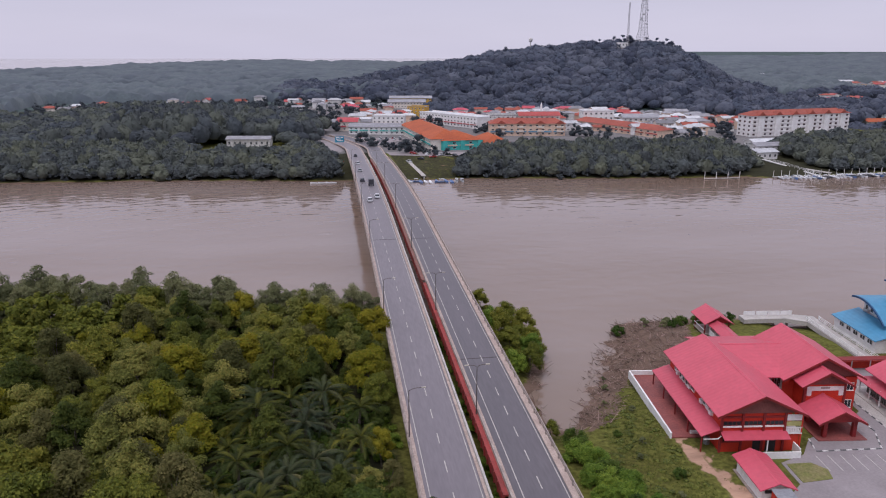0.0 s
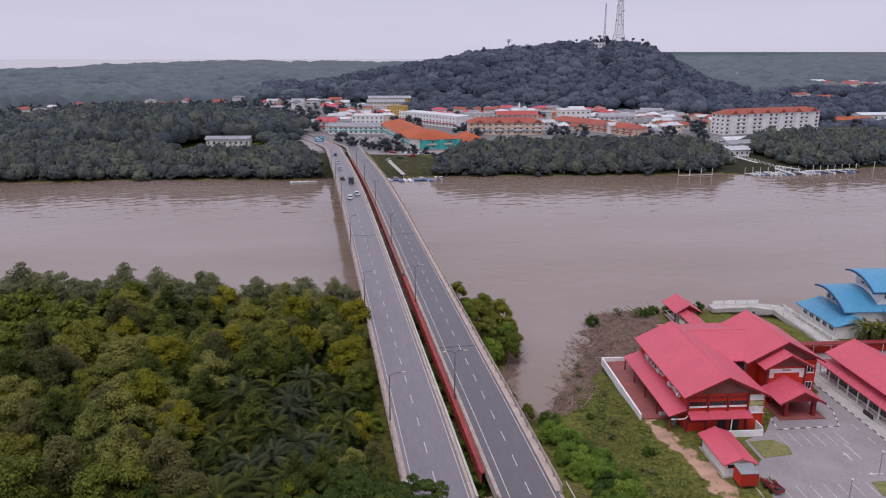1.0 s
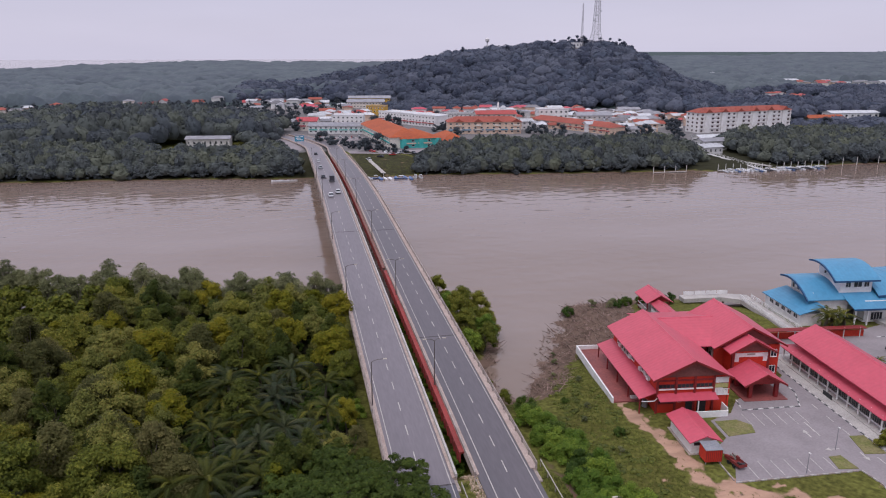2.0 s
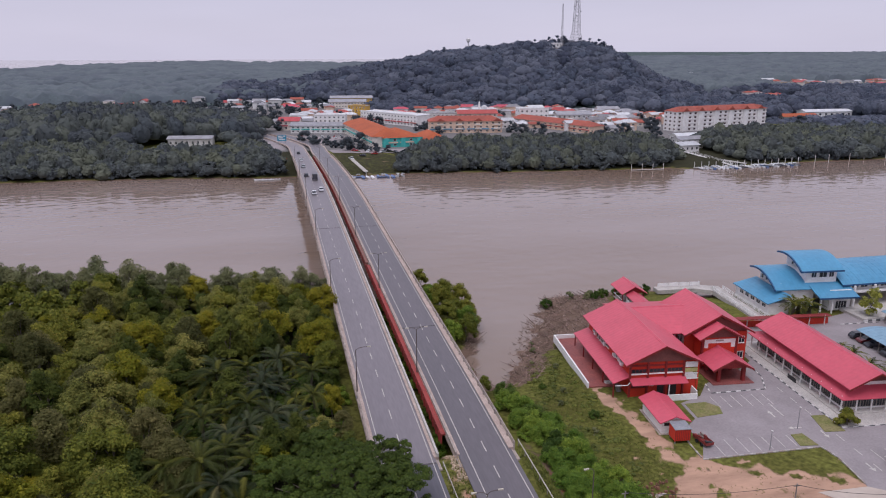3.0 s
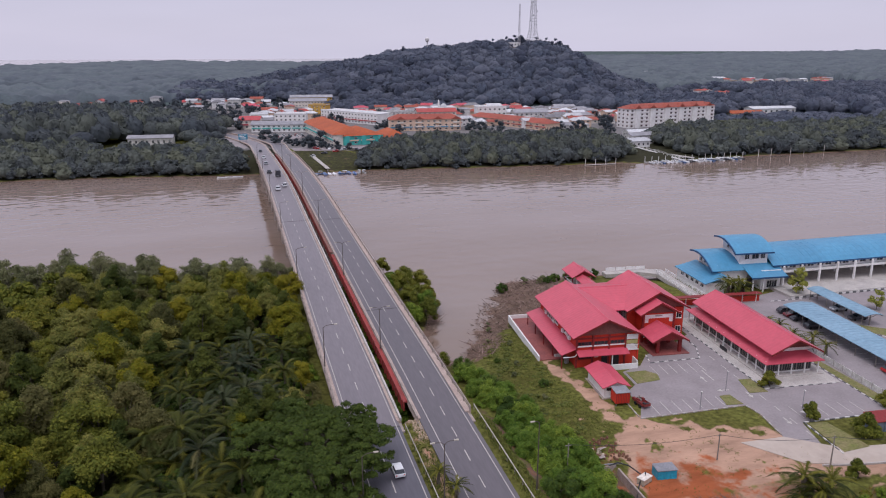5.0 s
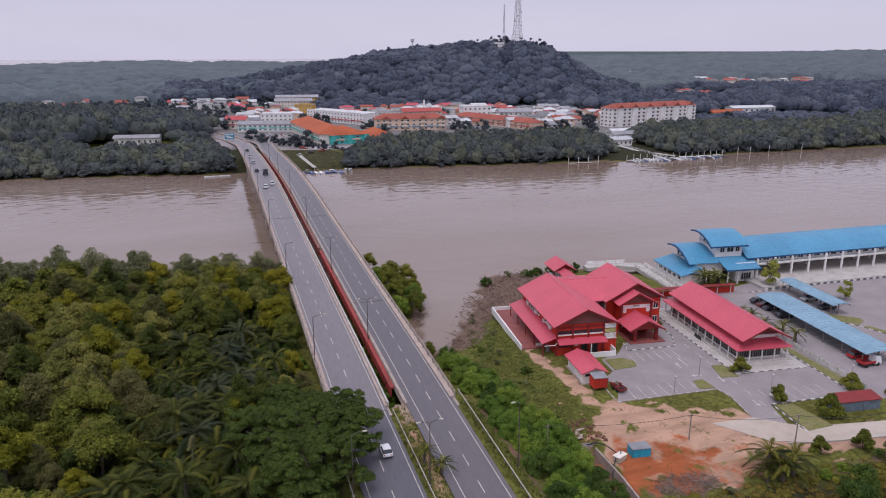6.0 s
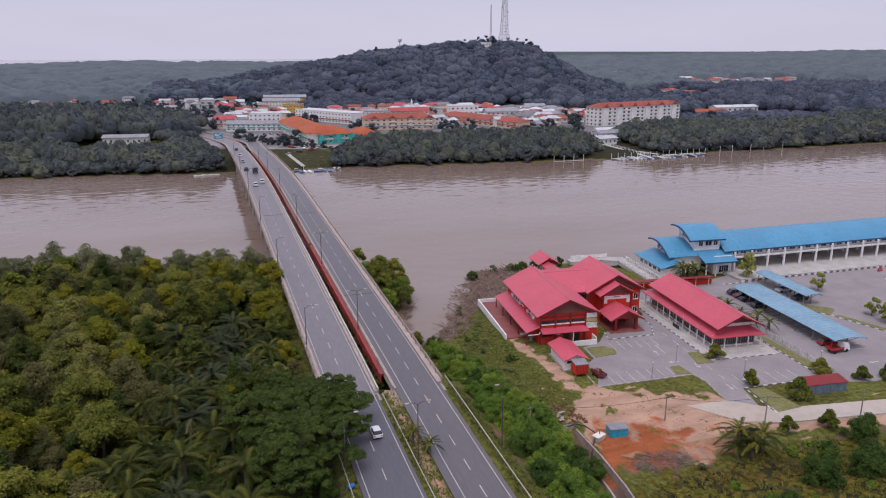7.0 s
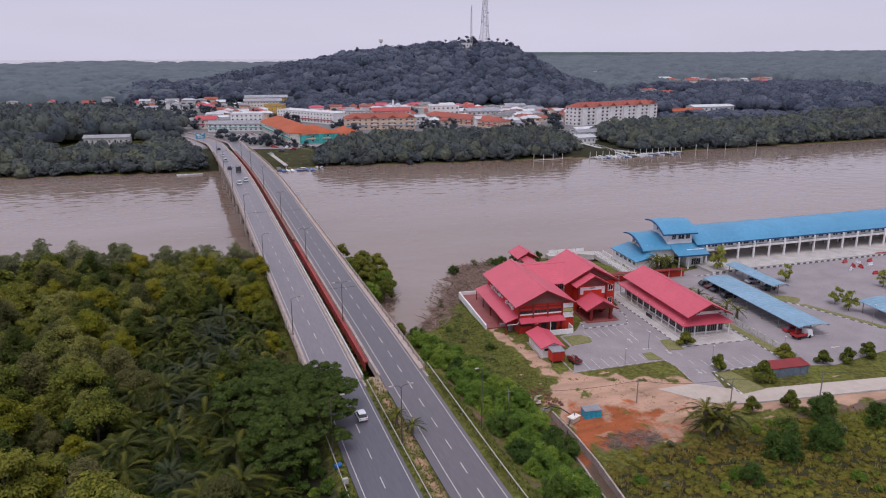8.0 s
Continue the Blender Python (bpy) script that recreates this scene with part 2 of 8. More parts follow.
M_LEAF_B = mat("bright_shrub_leaves", (0.160, 0.243, 0.030), (0.102, 0.159, 0.020), rough=0.7, scale=0.4, fine=2.0, bump=0, rand=0.25, island=0.35, translucent=0.25, vary=0.2, spec=0.15)
M_PALM = mat("palm_fronds", (0.044, 0.055, 0.011), (0.024, 0.032, 0.006), rough=0.55, scale=0.5, fine=2.5, bump=0, rand=0.35, island=0.2, translucent=0.2, vary=0.2, spec=0.1, attr=["frond_tint"], attr_col=[(0.16, 0.15, 0.02)])
M_PALM_D = mat("old_palm_fronds", (0.026, 0.040, 0.013), (0.016, 0.025, 0.009), rough=0.6, scale=0.5, fine=2.5, bump=0, rand=0.3, island=0.2, translucent=0.1, spec=0.2, attr=["frond_tint"], attr_col=[(0.15, 0.13, 0.045)])
M_BARK = mat("grey_bark", (0.16, 0.13, 0.10), (0.09, 0.075, 0.06), rough=0.9, scale=1.5, fine=8, bump=0.4)
# far woods: distance haze is put into blue-grey, lightened leaf colours and sheen
M_FARLEAF = mat("hazed_bank_leaves", (0.118, 0.133, 0.132), (0.085, 0.098, 0.108), rough=1.0, scale=0.05, fine=0.5, bump=0, island=0.22, coords="World", spread=0.3, translucent=0.3, spec=0.0, sheen=0.1, attr=["crown_tint"], attr_col=[(0.160, 0.172, 0.125)])
M_TOWNLEAF = mat("hazed_town_leaves", (0.092, 0.106, 0.117), (0.064, 0.075, 0.091), rough=1.0, scale=0.03, fine=0.4, bump=0, island=0.2, coords="World", spread=0.3, translucent=0.3, spec=0.0, sheen=0.1, attr=["crown_tint"], attr_col=[(0.135, 0.148, 0.120)])
M_HILLLEAF = mat("hazed_hill_leaves", (0.094, 0.109, 0.153), (0.071, 0.084, 0.123), rough=1.0, scale=0.02, fine=0.3, bump=0, island=0.18, coords="World", spread=0.3, translucent=0.35, spec=0.0, sheen=0.12, attr=["crown_tint"], attr_col=[(0.155, 0.168, 0.214)])
M_FORLEAF = mat("hazed_coast_leaves", (0.077, 0.091, 0.109), (0.059, 0.073, 0.089), rough=1.0, scale=0.006, fine=0.05, bump=0, coords="World", spread=0.3, spec=0.0, sheen=0.12, attr=["crown_tint"], attr_col=[(0.095, 0.115, 0.125)])


# ---------------------------------------------------------------- mesh helpers
class Shape:
    """Collects vertices and faces of one mesh."""

    def __init__(self):
        self.v, self.f = [], []

    def add(self, verts, faces):
        k = len(self.v)
        self.v += [tuple(p) for p in verts]
        self.f += [tuple(i + k for i in face) for face in faces]
        return self

    def box(self, x0, x1, y0, y1, z0, z1):
        vs = [(x, y, z) for z in (z0, z1) for y in (y0, y1) for x in (x0, x1)]
        return self.add(vs, [(0, 2, 3, 1), (4, 5, 7, 6), (0, 1, 5, 4), (2, 6, 7, 3), (0, 4, 6, 2), (1, 3, 7, 5)])

    def slab(self, quad, t):
        """A flat panel of thickness t (downwards) from its top corners, in anticlockwise order seen from above."""
        n = len(quad)
        vs = [tuple(p) for p in quad] + [(p[0], p[1], p[2] - t) for p in quad]
        fs = [tuple(range(n)), tuple(range(2 * n - 1, n - 1, -1))]
        fs += [(i, n + i, n + (i + 1) % n, (i + 1) % n) for i in range(n)]
        return self.add(vs, fs)

    def prism(self, outline, z0, z1):
        return self.slab([(x, y, z1) for x, y in outline], z1 - z0)

    def tube(self, path, radii, sides=6):
        rings = []
        for i, p in enumerate(path):
            a, b = Vector(path[max(i - 1, 0)]), Vector(path[min(i + 1, len(path) - 1)])
            d = (b - a).normalized()
            u = d.cross(Vector((0, 0, 1)) if abs(d.z) < 0.9 else Vector((1, 0, 0))).normalized()
            w = d.cross(u)
            r = radii[i] if isinstance(radii, (list, tuple)) else radii
            rings.append([Vector(p) + u * r * math.cos(2 * math.pi * k / sides) + w * r * math.sin(2 * math.pi * k / sides) for k in range(sides)])
        vs = [q for ring in rings for q in ring]
        fs = [(i * sides + k, i * sides + (k + 1) % sides, (i + 1) * sides + (k + 1) % sides, (i + 1) * sides + k) for i in range(len(path) - 1) for k in range(sides)]
        fs += [tuple(range(sides - 1, -1, -1)), tuple(range((len(path) - 1) * sides, len(path) * sides))]
        return self.add(vs, fs)

    def sweep(self, line, section, closed=True):
        """Sweeps an (across, up) section along points (x, y, z) in the level plane."""
        k = len(section)
        vs = []
        for i, p in enumerate(line):
            a, b = line[max(i - 1, 0)], line[min(i + 1, len(line) - 1)]
            dx, dy = b[0] - a[0], b[1] - a[1]
            n = math.hypot(dx, dy) or 1
            rx, ry = dy / n, -dx / n
            vs += [(p[0] + rx * s, p[1] + ry * s, p[2] + h) for s, h in section]
        last = k if closed else k - 1
        fs = [(i * k + j, i * k + (j + 1) % k, (i + 1) * k + (j + 1) % k, (i + 1) * k + j) for i in range(len(line) - 1) for j in range(last)]
        if closed:
            fs += [tuple(range(k - 1, -1, -1)), tuple(range((len(line) - 1) * k, len(line) * k))]
        return self.add(vs, fs)

    def mesh(self, name, material, smooth=False):
        me = bpy.data.meshes.new(name)
        me.from_pydata(self.v, [], self.f)
        me.materials.append(material)
        if smooth:
            me.polygons.foreach_set("use_smooth", [True] * len(me.polygons))
        me.update()
        return me


def part(name, shape, material, parent=None, label="", smooth=False, at=None):
    me = shape if isinstance(shape, bpy.types.Mesh) else shape.mesh(name, material, smooth)
    ob = new(name, me)
    ob.parent = parent
    if at is not None:
        ob.matrix_basis = at
    return tagged(ob, label)


def thing(name, m, label, category, group="", kind=""):
    ob = new(name)
    ob.empty_display_size = 0.2
    ob.matrix_basis = m
    return tagged(ob, label, category, group, kind)


def box(x0, x1, y0, y1, z0, z1):
    return Shape().box(x0, x1, y0, y1, z0, z1)


def big_mesh(name, verts, faces, material, attrs=()):
    """A mesh from numpy arrays of triangles or quads of one size."""
    me = bpy.data.meshes.new(name)
    k = faces.shape[1]
    me.vertices.add(len(verts))
    me.vertices.foreach_set("co", np.asarray(verts, np.float32).ravel())
    me.loops.add(faces.size)
    me.loops.foreach_set("vertex_index", faces.astype(np.int32).ravel())
    me.polygons.add(len(faces))
    me.polygons.foreach_set("loop_start", np.arange(0, faces.size, k, dtype=np.int32))
    me.polygons.foreach_set("loop_total", np.full(len(faces), k, np.int32))
    me.materials.append(material)
    for a_name, values in attrs:
        a = me.attributes.new(a_name, "FLOAT", "POINT")
        a.data.foreach_set("value", np.asarray(values, np.float32))
    me.update(calc_edges=True)
    me.validate()
    return me


# ---------------------------------------------------------------- land and river
G = 2.5  # level of the yard above the river
NEAR_BANK = [(-5000, 300), (-300, 205), (-60, 184), (0, 170), (31, 168), (37, 163), (42, 151), (43, 138), (39.5, 129), (36.6, 124), (36.2, 112), (39, 110.5), (43, 117), (47.5, 126), (53, 136), (61.5, 148), (67, 157), (85, 159), (104, 156), (107, 150), (400, 146), (5000, 60)]
FAR_BANK = [(-5000, 440), (-600, 400), (-160, 381), (-108, 379), (-52, 373), (-6, 364), (20, 362), (60, 361), (90, 358), (118, 353), (150, 349), (186, 346), (212, 345), (224, 339), (258, 341), (300, 346), (340, 344), (390, 346), (470, 347), (1200, 380), (5000, 500)]
DIRT = [(53, 101), (55.5, 101), (57, 86), (58.5, 75), (64, 71.5), (79, 65), (83, 56.5), (114, 51), (140, 45), (140, 41), (112, 44.5), (84, 49), (74, 52), (66, 51.5), (59, 52), (52, 50), (47.5, 57), (50, 66), (55, 72), (54, 84)]


def segment_distance(px, py, line, closed=False):
    best = np.full(px.shape, 1e9)
    pts = line + [line[0]] if closed else line
    for (ax, ay), (bx, by) in zip(pts[:-1], pts[1:]):
        dx, dy = bx - ax, by - ay
        t = np.clip(((px - ax) * dx + (py - ay) * dy) / (dx * dx + dy * dy), 0, 1)
        best = np.minimum(best, np.hypot(px - ax - t * dx, py - ay - t * dy))
    return best


def inside(px, py, outline):
    odd = np.zeros(px.shape, bool)
    for (ax, ay), (bx, by) in zip(outline, outline[1:] + outline[:1]):
        if ay != by:
            cross = ((ay > py) != (by > py)) & (px < (bx - ax) * (py - ay) / (by - ay) + ax)
            odd ^= cross
    return odd


def signed(px, py, outline):
    d = segment_distance(px, py, outline, True)
    return np.where(inside(px, py, outline), d, -d)


NEAR_LAND = NEAR_BANK + [(5000, -5000), (-5000, -5000)]
FAR_LAND = FAR_BANK + [(5000, 6000), (-5000, 6000)]


def wobble(px, py, size, seed):
    """Smooth pseudo-random field between -1 and 1."""
    r = np.random.RandomState(seed)
    total = np.zeros(np.shape(px))
    for k in range(6):
        a, b, c = r.uniform(0, 6.28), r.uniform(0.6, 1.6), r.uniform(0, 6.28)
        total = total + np.sin((px * math.cos(a) + py * math.sin(a)) * b * 6.28 / size + c)
    return total / 3.2


def hill_height(px, py):
    """The wooded hill behind the town."""
    ridge = np.interp(px, [-160, -90, 0, 60, 96, 134, 164, 200, 234, 286, 325, 367, 404, 450, 474, 486, 512, 530, 562, 588, 620], [0, 0, 2, 9, 17, 23, 28, 34, 42, 47, 51, 54, 56, 55, 48, 34, 23, 13, 3, 0, 0])
    foot = np.interp(px, [-160, 0, 100, 150, 200, 280, 400, 520, 680], [905, 895, 880, 830, 762, 705, 705, 800, 900])
    q = np.clip((py - foot) / (965 - foot), 0, 1)
    back = np.clip((1300 - py) / 240, 0, 1)
    rise = q * q * (3 - 2 * q) * 0.6 + q * 0.4
    return ridge * rise * back


def coast_y(px, py):
    """How far the coastal forest reaches, by bearing."""
    return np.interp(px / np.maximum(py, 1.0), [-0.5, -0.31, -0.24, -0.15, -0.06, 0.03, 0.1, 0.2, 0.27, 0.31], [1700, 2250, 2700, 3300, 3500, 3300, 3100, 3000, 3300, 9000])


def far_rise(px, py):
    """Low ridges at the edge of sight."""
    far = np.hypot(px, py)
    right = np.clip((px / np.maximum(py, 1) - 0.28) / 0.12, 0, 1)
    return right * (np.clip((far - 3000) / 1900, 0, 1) ** 1.3 * 42)


def ground_height(px, py):
    px, py = np.asarray(px, float), np.asarray(py, float)
    dn, df = signed(px, py, NEAR_LAND), signed(px, py, FAR_LAND)
    shore = np.clip(1 - np.hypot((px - 53) / 24, (py - 135) / 34), 0, 0.5) * 2
    dn = dn + (wobble(px, py, 9, 71) * 1.5 + wobble(px, py, 3.2, 72) * 0.9) * shore
    slope_n = np.interp(dn, [-25, -3, 0, 3, 9, 16], [-3.5, -0.9, -0.05, 0.5, 1.7, G])
    mud = np.clip(1 - np.hypot((px - 54) / 16, (py - 138) / 24), 0, 1)
    slope_n = slope_n - np.clip(mud * 1.6, 0, 0.9) * np.clip(dn / 6, 0, 1)
    slope_f = np.interp(df, [-25, -3, 0, 3, 9, 20], [-3.5, -0.9, -0.05, 0.5, 1.4, 2.2])
    z = np.maximum(slope_n, slope_f)
    bumps = wobble(px, py, 9, 3) * 0.07 + wobble(px, py, 30, 4) * 0.12
    yard = inside(px, py, [(50, 60), (50, 120), (60, 150), (330, 148), (330, 20), (80, 45)])
    z = z + np.where(yard, 0.02, 1.0) * bumps
    # the road's embankment
    bank = np.clip(1 - (np.abs(px - 20.2) - 11.5) / 5.5, 0, 1) * np.clip((84 - py) / 6, 0, 1)
    z = np.maximum(z, z + bank * (np.interp(py, [-80, 20, 45, 70, 84], [3.75, 3.85, 4.4, 5.75, 6.2]) - z))
    bank = np.clip(1 - (np.abs(px - 20.5) - 11.5) / 5.0, 0, 1) * np.clip((py - 372) / 8, 0, 1) * np.clip((470 - py) / 60, 0, 1)
    z = np.maximum(z, z + bank * (np.interp(py, [370, 400, 440], [7.6, 6.6, 3.6]) - z))
    # the drainage ditch
    cut = np.clip(1 - segment_distance(px, py, [(47.3, 60.4), (47.0, 52.5), (46.2, 44.5), (44.8, 36), (43, 26), (40, 10)]) / 1.6, 0, 1)
    z = z - np.clip(cut * 3, 0, 1) * 1.5
    # the open sea beyond the coastal forest
    sea = np.clip((py - coast_y(px, py)) / 60, 0, 1)
    z = z * (1 - sea) - 3.5 * sea
    return z + hill_height(px, py) + far_rise(px, py)


def steps(*stretches):
    out = []
    for a, b, d in stretches:
        out += list(np.arange(a, b, d))
    return np.array(out + [stretches[-1][1]])


gx = steps((-4900, -2000, 400), (-2000, -900, 80), (-900, -160, 37), (-160, -60, 5), (-60, 30, 3), (30, 44, 1.25), (44, 84, 0.62), (84, 100, 1.25), (100, 130, 2.5), (130, 260, 6), (260, 700, 20), (700, 1500, 80), (1500, 4900, 400))
gy = steps((-1500, -60, 90), (-60, 20, 4), (20, 42, 2), (42, 102, 0.7), (102, 165, 1.3), (165, 340, 10), (340, 440, 3), (440, 620, 8), (620, 1260, 16), (1260, 2000, 60), (2000, 3700, 70), (3700, 4900, 290))
GX, GY = np.meshgrid(gx, gy)
GZ = ground_height(GX, GY)
nx_, ny_ = len(gx), len(gy)
idx = np.arange(nx_ * ny_).reshape(ny_, nx_)
quads = np.stack([idx[:-1, :-1], idx[:-1, 1:], idx[1:, 1:], idx[1:, :-1]], -1).reshape(-1, 4)
ragged = wobble(GX, GY, 7, 8) * 0.9 + wobble(GX, GY, 2.6, 9) * 0.5
dirt = np.clip((signed(GX, GY, DIRT) + ragged) / 1.6 + 0.4, 0, 1)
dn_ = signed(GX, GY, NEAR_LAND)
MUD = [(34, 109), (45, 109), (50, 113.5), (53, 121), (57, 125.5), (67, 126), (75, 131), (80, 150), (92, 161), (60, 164), (38, 132)]
mudmask = np.clip(signed(GX, GY, MUD) / 1.6 + 0.5 + ragged * 0.9, 0, 1) * (dn_ > -6)
mudmask = np.maximum(mudmask, np.clip((4.0 - dn_) / 2.5, 0, 1) * (dn_ > -30))
df_ = signed(GX, GY, FAR_LAND)
mudmask = np.maximum(mudmask, np.clip((3.0 - df_) / 2, 0, 1) * (df_ > -30))
mudmask = np.maximum(mudmask, np.clip(1.25 - np.hypot((GX - 58) / 9, (GY - 48.5) / 4.2) + ragged * 0.35, 0, 1))
mudmask = np.maximum(mudmask, np.clip(1.2 - np.hypot((GX - 96) / 24, (GY - 44.5) / 2.6) + ragged * 0.35, 0, 1) * 0.8)
mudmask = np.maximum(mudmask, np.clip(1.6 - segment_distance(GX, GY, [(47.3, 60.4), (47.0, 52.5), (46.2, 44.5), (44.8, 36), (43, 26), (40, 10)]) / 1.3, 0, 1))
for track in ([(53.6, 101), (55, 88), (57, 78), (61, 70), (69, 64.5), (79, 60.5)], [(55, 66), (62, 61), (70, 58.5), (80, 58)], [(57.5, 76), (58, 68), (55, 60)]):
    rut = np.clip(1.25 - np.abs(segment_distance(GX, GY, track) - 0.85 + ragged * 0.15) / 0.42, 0, 1)
    mudmask = np.maximum(mudmask, rut * np.clip(0.52 + wobble(GX, GY, 8, 61) * 0.25, 0, 0.75))
red = np.clip(1.25 - np.hypot((GX - 55) / 13, (GY - 54.5) / 9.5) + ragged * 0.3 + wobble(GX, GY, 5, 12) * 0.2, 0, 1) * 0.85
red = np.maximum(red, np.clip(0.75 - np.hypot((GX - 64) / 16, (GY - 55) / 3.5) + ragged * 0.35, 0, 0.7))
bare = np.clip(wobble(GX, GY, 6, 21) * 0.8 + wobble(GX, GY, 2.2, 22) * 0.6 - 0.55, 0, 0.75) * inside(GX, GY, [(50, 60), (50, 104), (57, 104), (60, 74), (82, 70), (84, 58), (150, 52), (150, 40), (60, 44)])
verge = np.clip(1.3 - np.abs(GX - 20.5) / 1.6 + ragged * 0.5, 0, 1) * (GY < 84) * 0.6
gap = np.clip(1.2 - np.abs(GX - 35.4) / 1.3 + ragged * 0.4, 0, 1) * (GY < 86) * (GY > -40)
landing = inside(GX, GY, [(36, 362), (62, 362), (70, 415), (60, 440), (36, 440)]) * np.clip(0.1 + wobble(GX, GY, 11, 31) * 0.25, 0, 0.4)
dirt = dirt * np.clip(1.25 - np.clip(wobble(GX, GY, 5.5, 41) + wobble(GX, GY, 2.1, 42) * 0.6 - 0.1, 0, 1) * 1.0 * (GX < 84), 0.2, 1)
dirt = np.maximum(np.maximum(np.maximum(dirt, verge), bare), landing)
red = np.maximum(red, np.maximum(verge * 0.55, gap * 0.4))
mudmask = np.maximum(mudmask, gap * 0.75)
red = np.maximum(red, np.clip(1.1 - np.hypot((GX - 65) / 15, (GY - 49.5) / 4.2) + ragged * 0.35, 0, 0.4))
dirt = np.maximum(dirt, np.clip(1.1 - np.hypot((GX - 66) / 17, (GY - 49.8) / 4.0) + ragged * 0.4, 0, 0.62))
# tree shade is put into the ground colour, under woods and along the far bank
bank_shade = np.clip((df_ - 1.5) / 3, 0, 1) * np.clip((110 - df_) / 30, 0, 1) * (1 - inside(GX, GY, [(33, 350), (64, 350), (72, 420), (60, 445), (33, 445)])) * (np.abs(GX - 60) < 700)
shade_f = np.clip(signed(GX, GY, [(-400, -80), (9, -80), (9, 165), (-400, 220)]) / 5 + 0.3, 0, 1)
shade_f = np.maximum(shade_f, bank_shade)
# the landing lawn and the field are darkened with the same colour
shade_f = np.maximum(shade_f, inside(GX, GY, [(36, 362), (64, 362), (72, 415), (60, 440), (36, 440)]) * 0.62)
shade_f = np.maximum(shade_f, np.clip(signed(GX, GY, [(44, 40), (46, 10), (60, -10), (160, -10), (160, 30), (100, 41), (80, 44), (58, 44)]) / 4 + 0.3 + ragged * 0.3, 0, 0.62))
town = np.clip(signed(GX, GY, [(-30, 440), (250, 430), (420, 470), (420, 620), (280, 700), (60, 820), (-260, 900), (-300, 780), (-40, 560)]) / 12, 0, 1) * 0.8
# distant ground turns blue-green, with haze put into its colour as well
far_haze = np.clip((np.hypot(GX, GY) - 600) / 200, 0, 1)
M_GROUND = mat(
    "grassy_ground", (0.132, 0.136, 0.031), (0.094, 0.088, 0.022), spec=0.1, rough=0.95, scale=0.09, fine=1.3, bump=0.6, coords="World", vary=0.5, crisp=0.55, streak=(0.35, 1.1, 1),
    attr=("shaded_floor", "hazed_far_ground", "town_ground", "mud", "pale_earth", "red_earth"),
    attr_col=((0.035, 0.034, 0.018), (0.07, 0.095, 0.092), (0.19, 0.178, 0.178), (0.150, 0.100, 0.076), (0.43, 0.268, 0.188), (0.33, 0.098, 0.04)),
)
ground_me = big_mesh("ground", np.stack([GX, GY, GZ], -1).reshape(-1, 3), quads, M_GROUND, (("shaded_floor", shade_f.ravel()), ("hazed_far_ground", far_haze.ravel()), ("town_ground", town.ravel()), ("mud", mudmask.ravel()), ("pale_earth", dirt.ravel()), ("red_earth", red.ravel())))
ground_me.polygons.foreach_set("use_smooth", [True] * len(ground_me.polygons))
tagged(new("ground", ground_me), "grassy river banks with bare red earth, mud and forest floor darkened as shade", "ground", kind="structure")

# a silty brown river
M_WATER = bpy.data.materials.new("silty_river_water")
M_WATER.use_nodes = True
n, l = M_WATER.node_tree.nodes, M_WATER.node_tree.links
b = n["Principled BSDF"]
b.inputs["Roughness"].default_value = 0.07
b.inputs["IOR"].default_value = 1.42
g_pos = n.new("ShaderNodeNewGeometry")
w_patch = n.new("ShaderNodeTexNoise")
w_patch.inputs["Scale"].default_value = 0.012
w_patch.inputs["Detail"].default_value = 4
w_mapa = n.new("ShaderNodeMapping")
w_mapa.inputs["Scale"].default_value = (0.6, 1.6, 1)
l.new(g_pos.outputs["Position"], w_mapa.inputs[0])
l.new(w_mapa.outputs[0], w_patch.inputs["Vector"])
w_cr = n.new("ShaderNodeValToRGB")
w_cr.color_ramp.elements[0].position, w_cr.color_ramp.elements[1].position = 0.35, 0.68
w_cr.color_ramp.elements[0].color = (0.196, 0.137, 0.104, 1)
w_cr.color_ramp.elements[1].color = (0.242, 0.185, 0.160, 1)
l.new(w_patch.outputs[0], w_cr.inputs[0])
l.new(w_cr.outputs[0], b.inputs["Base Color"])
w_m1 = n.new("ShaderNodeMapping")
w_m1.inputs["Scale"].default_value = (0.16, 0.5, 1)
w_m1.inputs["Rotation"].default_value = (0, 0, radians(14))
l.new(g_pos.outputs["Position"], w_m1.inputs[0])
w_n1 = n.new("ShaderNodeTexNoise")
w_n1.inputs["Scale"].default_value = 0.8
w_n1.inputs["Detail"].default_value = 3
l.new(w_m1.outputs[0], w_n1.inputs["Vector"])
w_b1 = n.new("ShaderNodeBump")
w_b1.inputs["Strength"].default_value = 0.05
w_b1.inputs["Distance"].default_value = 0.2
l.new(w_n1.outputs[0], w_b1.inputs["Height"])
w_m2 = n.new("ShaderNodeMapping")
w_m2.inputs["Scale"].default_value = (0.13, 0.21, 1)
w_m2.inputs["Rotation"].default_value = (0, 0, radians(-24))
l.new(g_pos.outputs["Position"], w_m2.inputs[0])
w_n2 = n.new("ShaderNodeTexNoise")
w_n2.inputs["Scale"].default_value = 1.0
w_n2.inputs["Detail"].default_value = 1
w_n2.inputs["Distortion"].default_value = 0.3
l.new(w_m2.outputs[0], w_n2.inputs["Vector"])
w_b2 = n.new("ShaderNodeBump")
w_b2.inputs["Strength"].default_value = 0.3
w_b2.inputs["Distance"].default_value = 0.8
l.new(w_n2.outputs[0], w_b2.inputs["Height"])
l.new(w_b1.outputs[0], w_b2.inputs["Normal"])
l.new(w_b2.outputs[0], b.inputs["Normal"])
ws = Shape()
ws.add([(-4900, -300, 0), (4900, -300, 0), (4900, 4900, 0), (-4900, 4900, 0)], [(0, 1, 2, 3)])
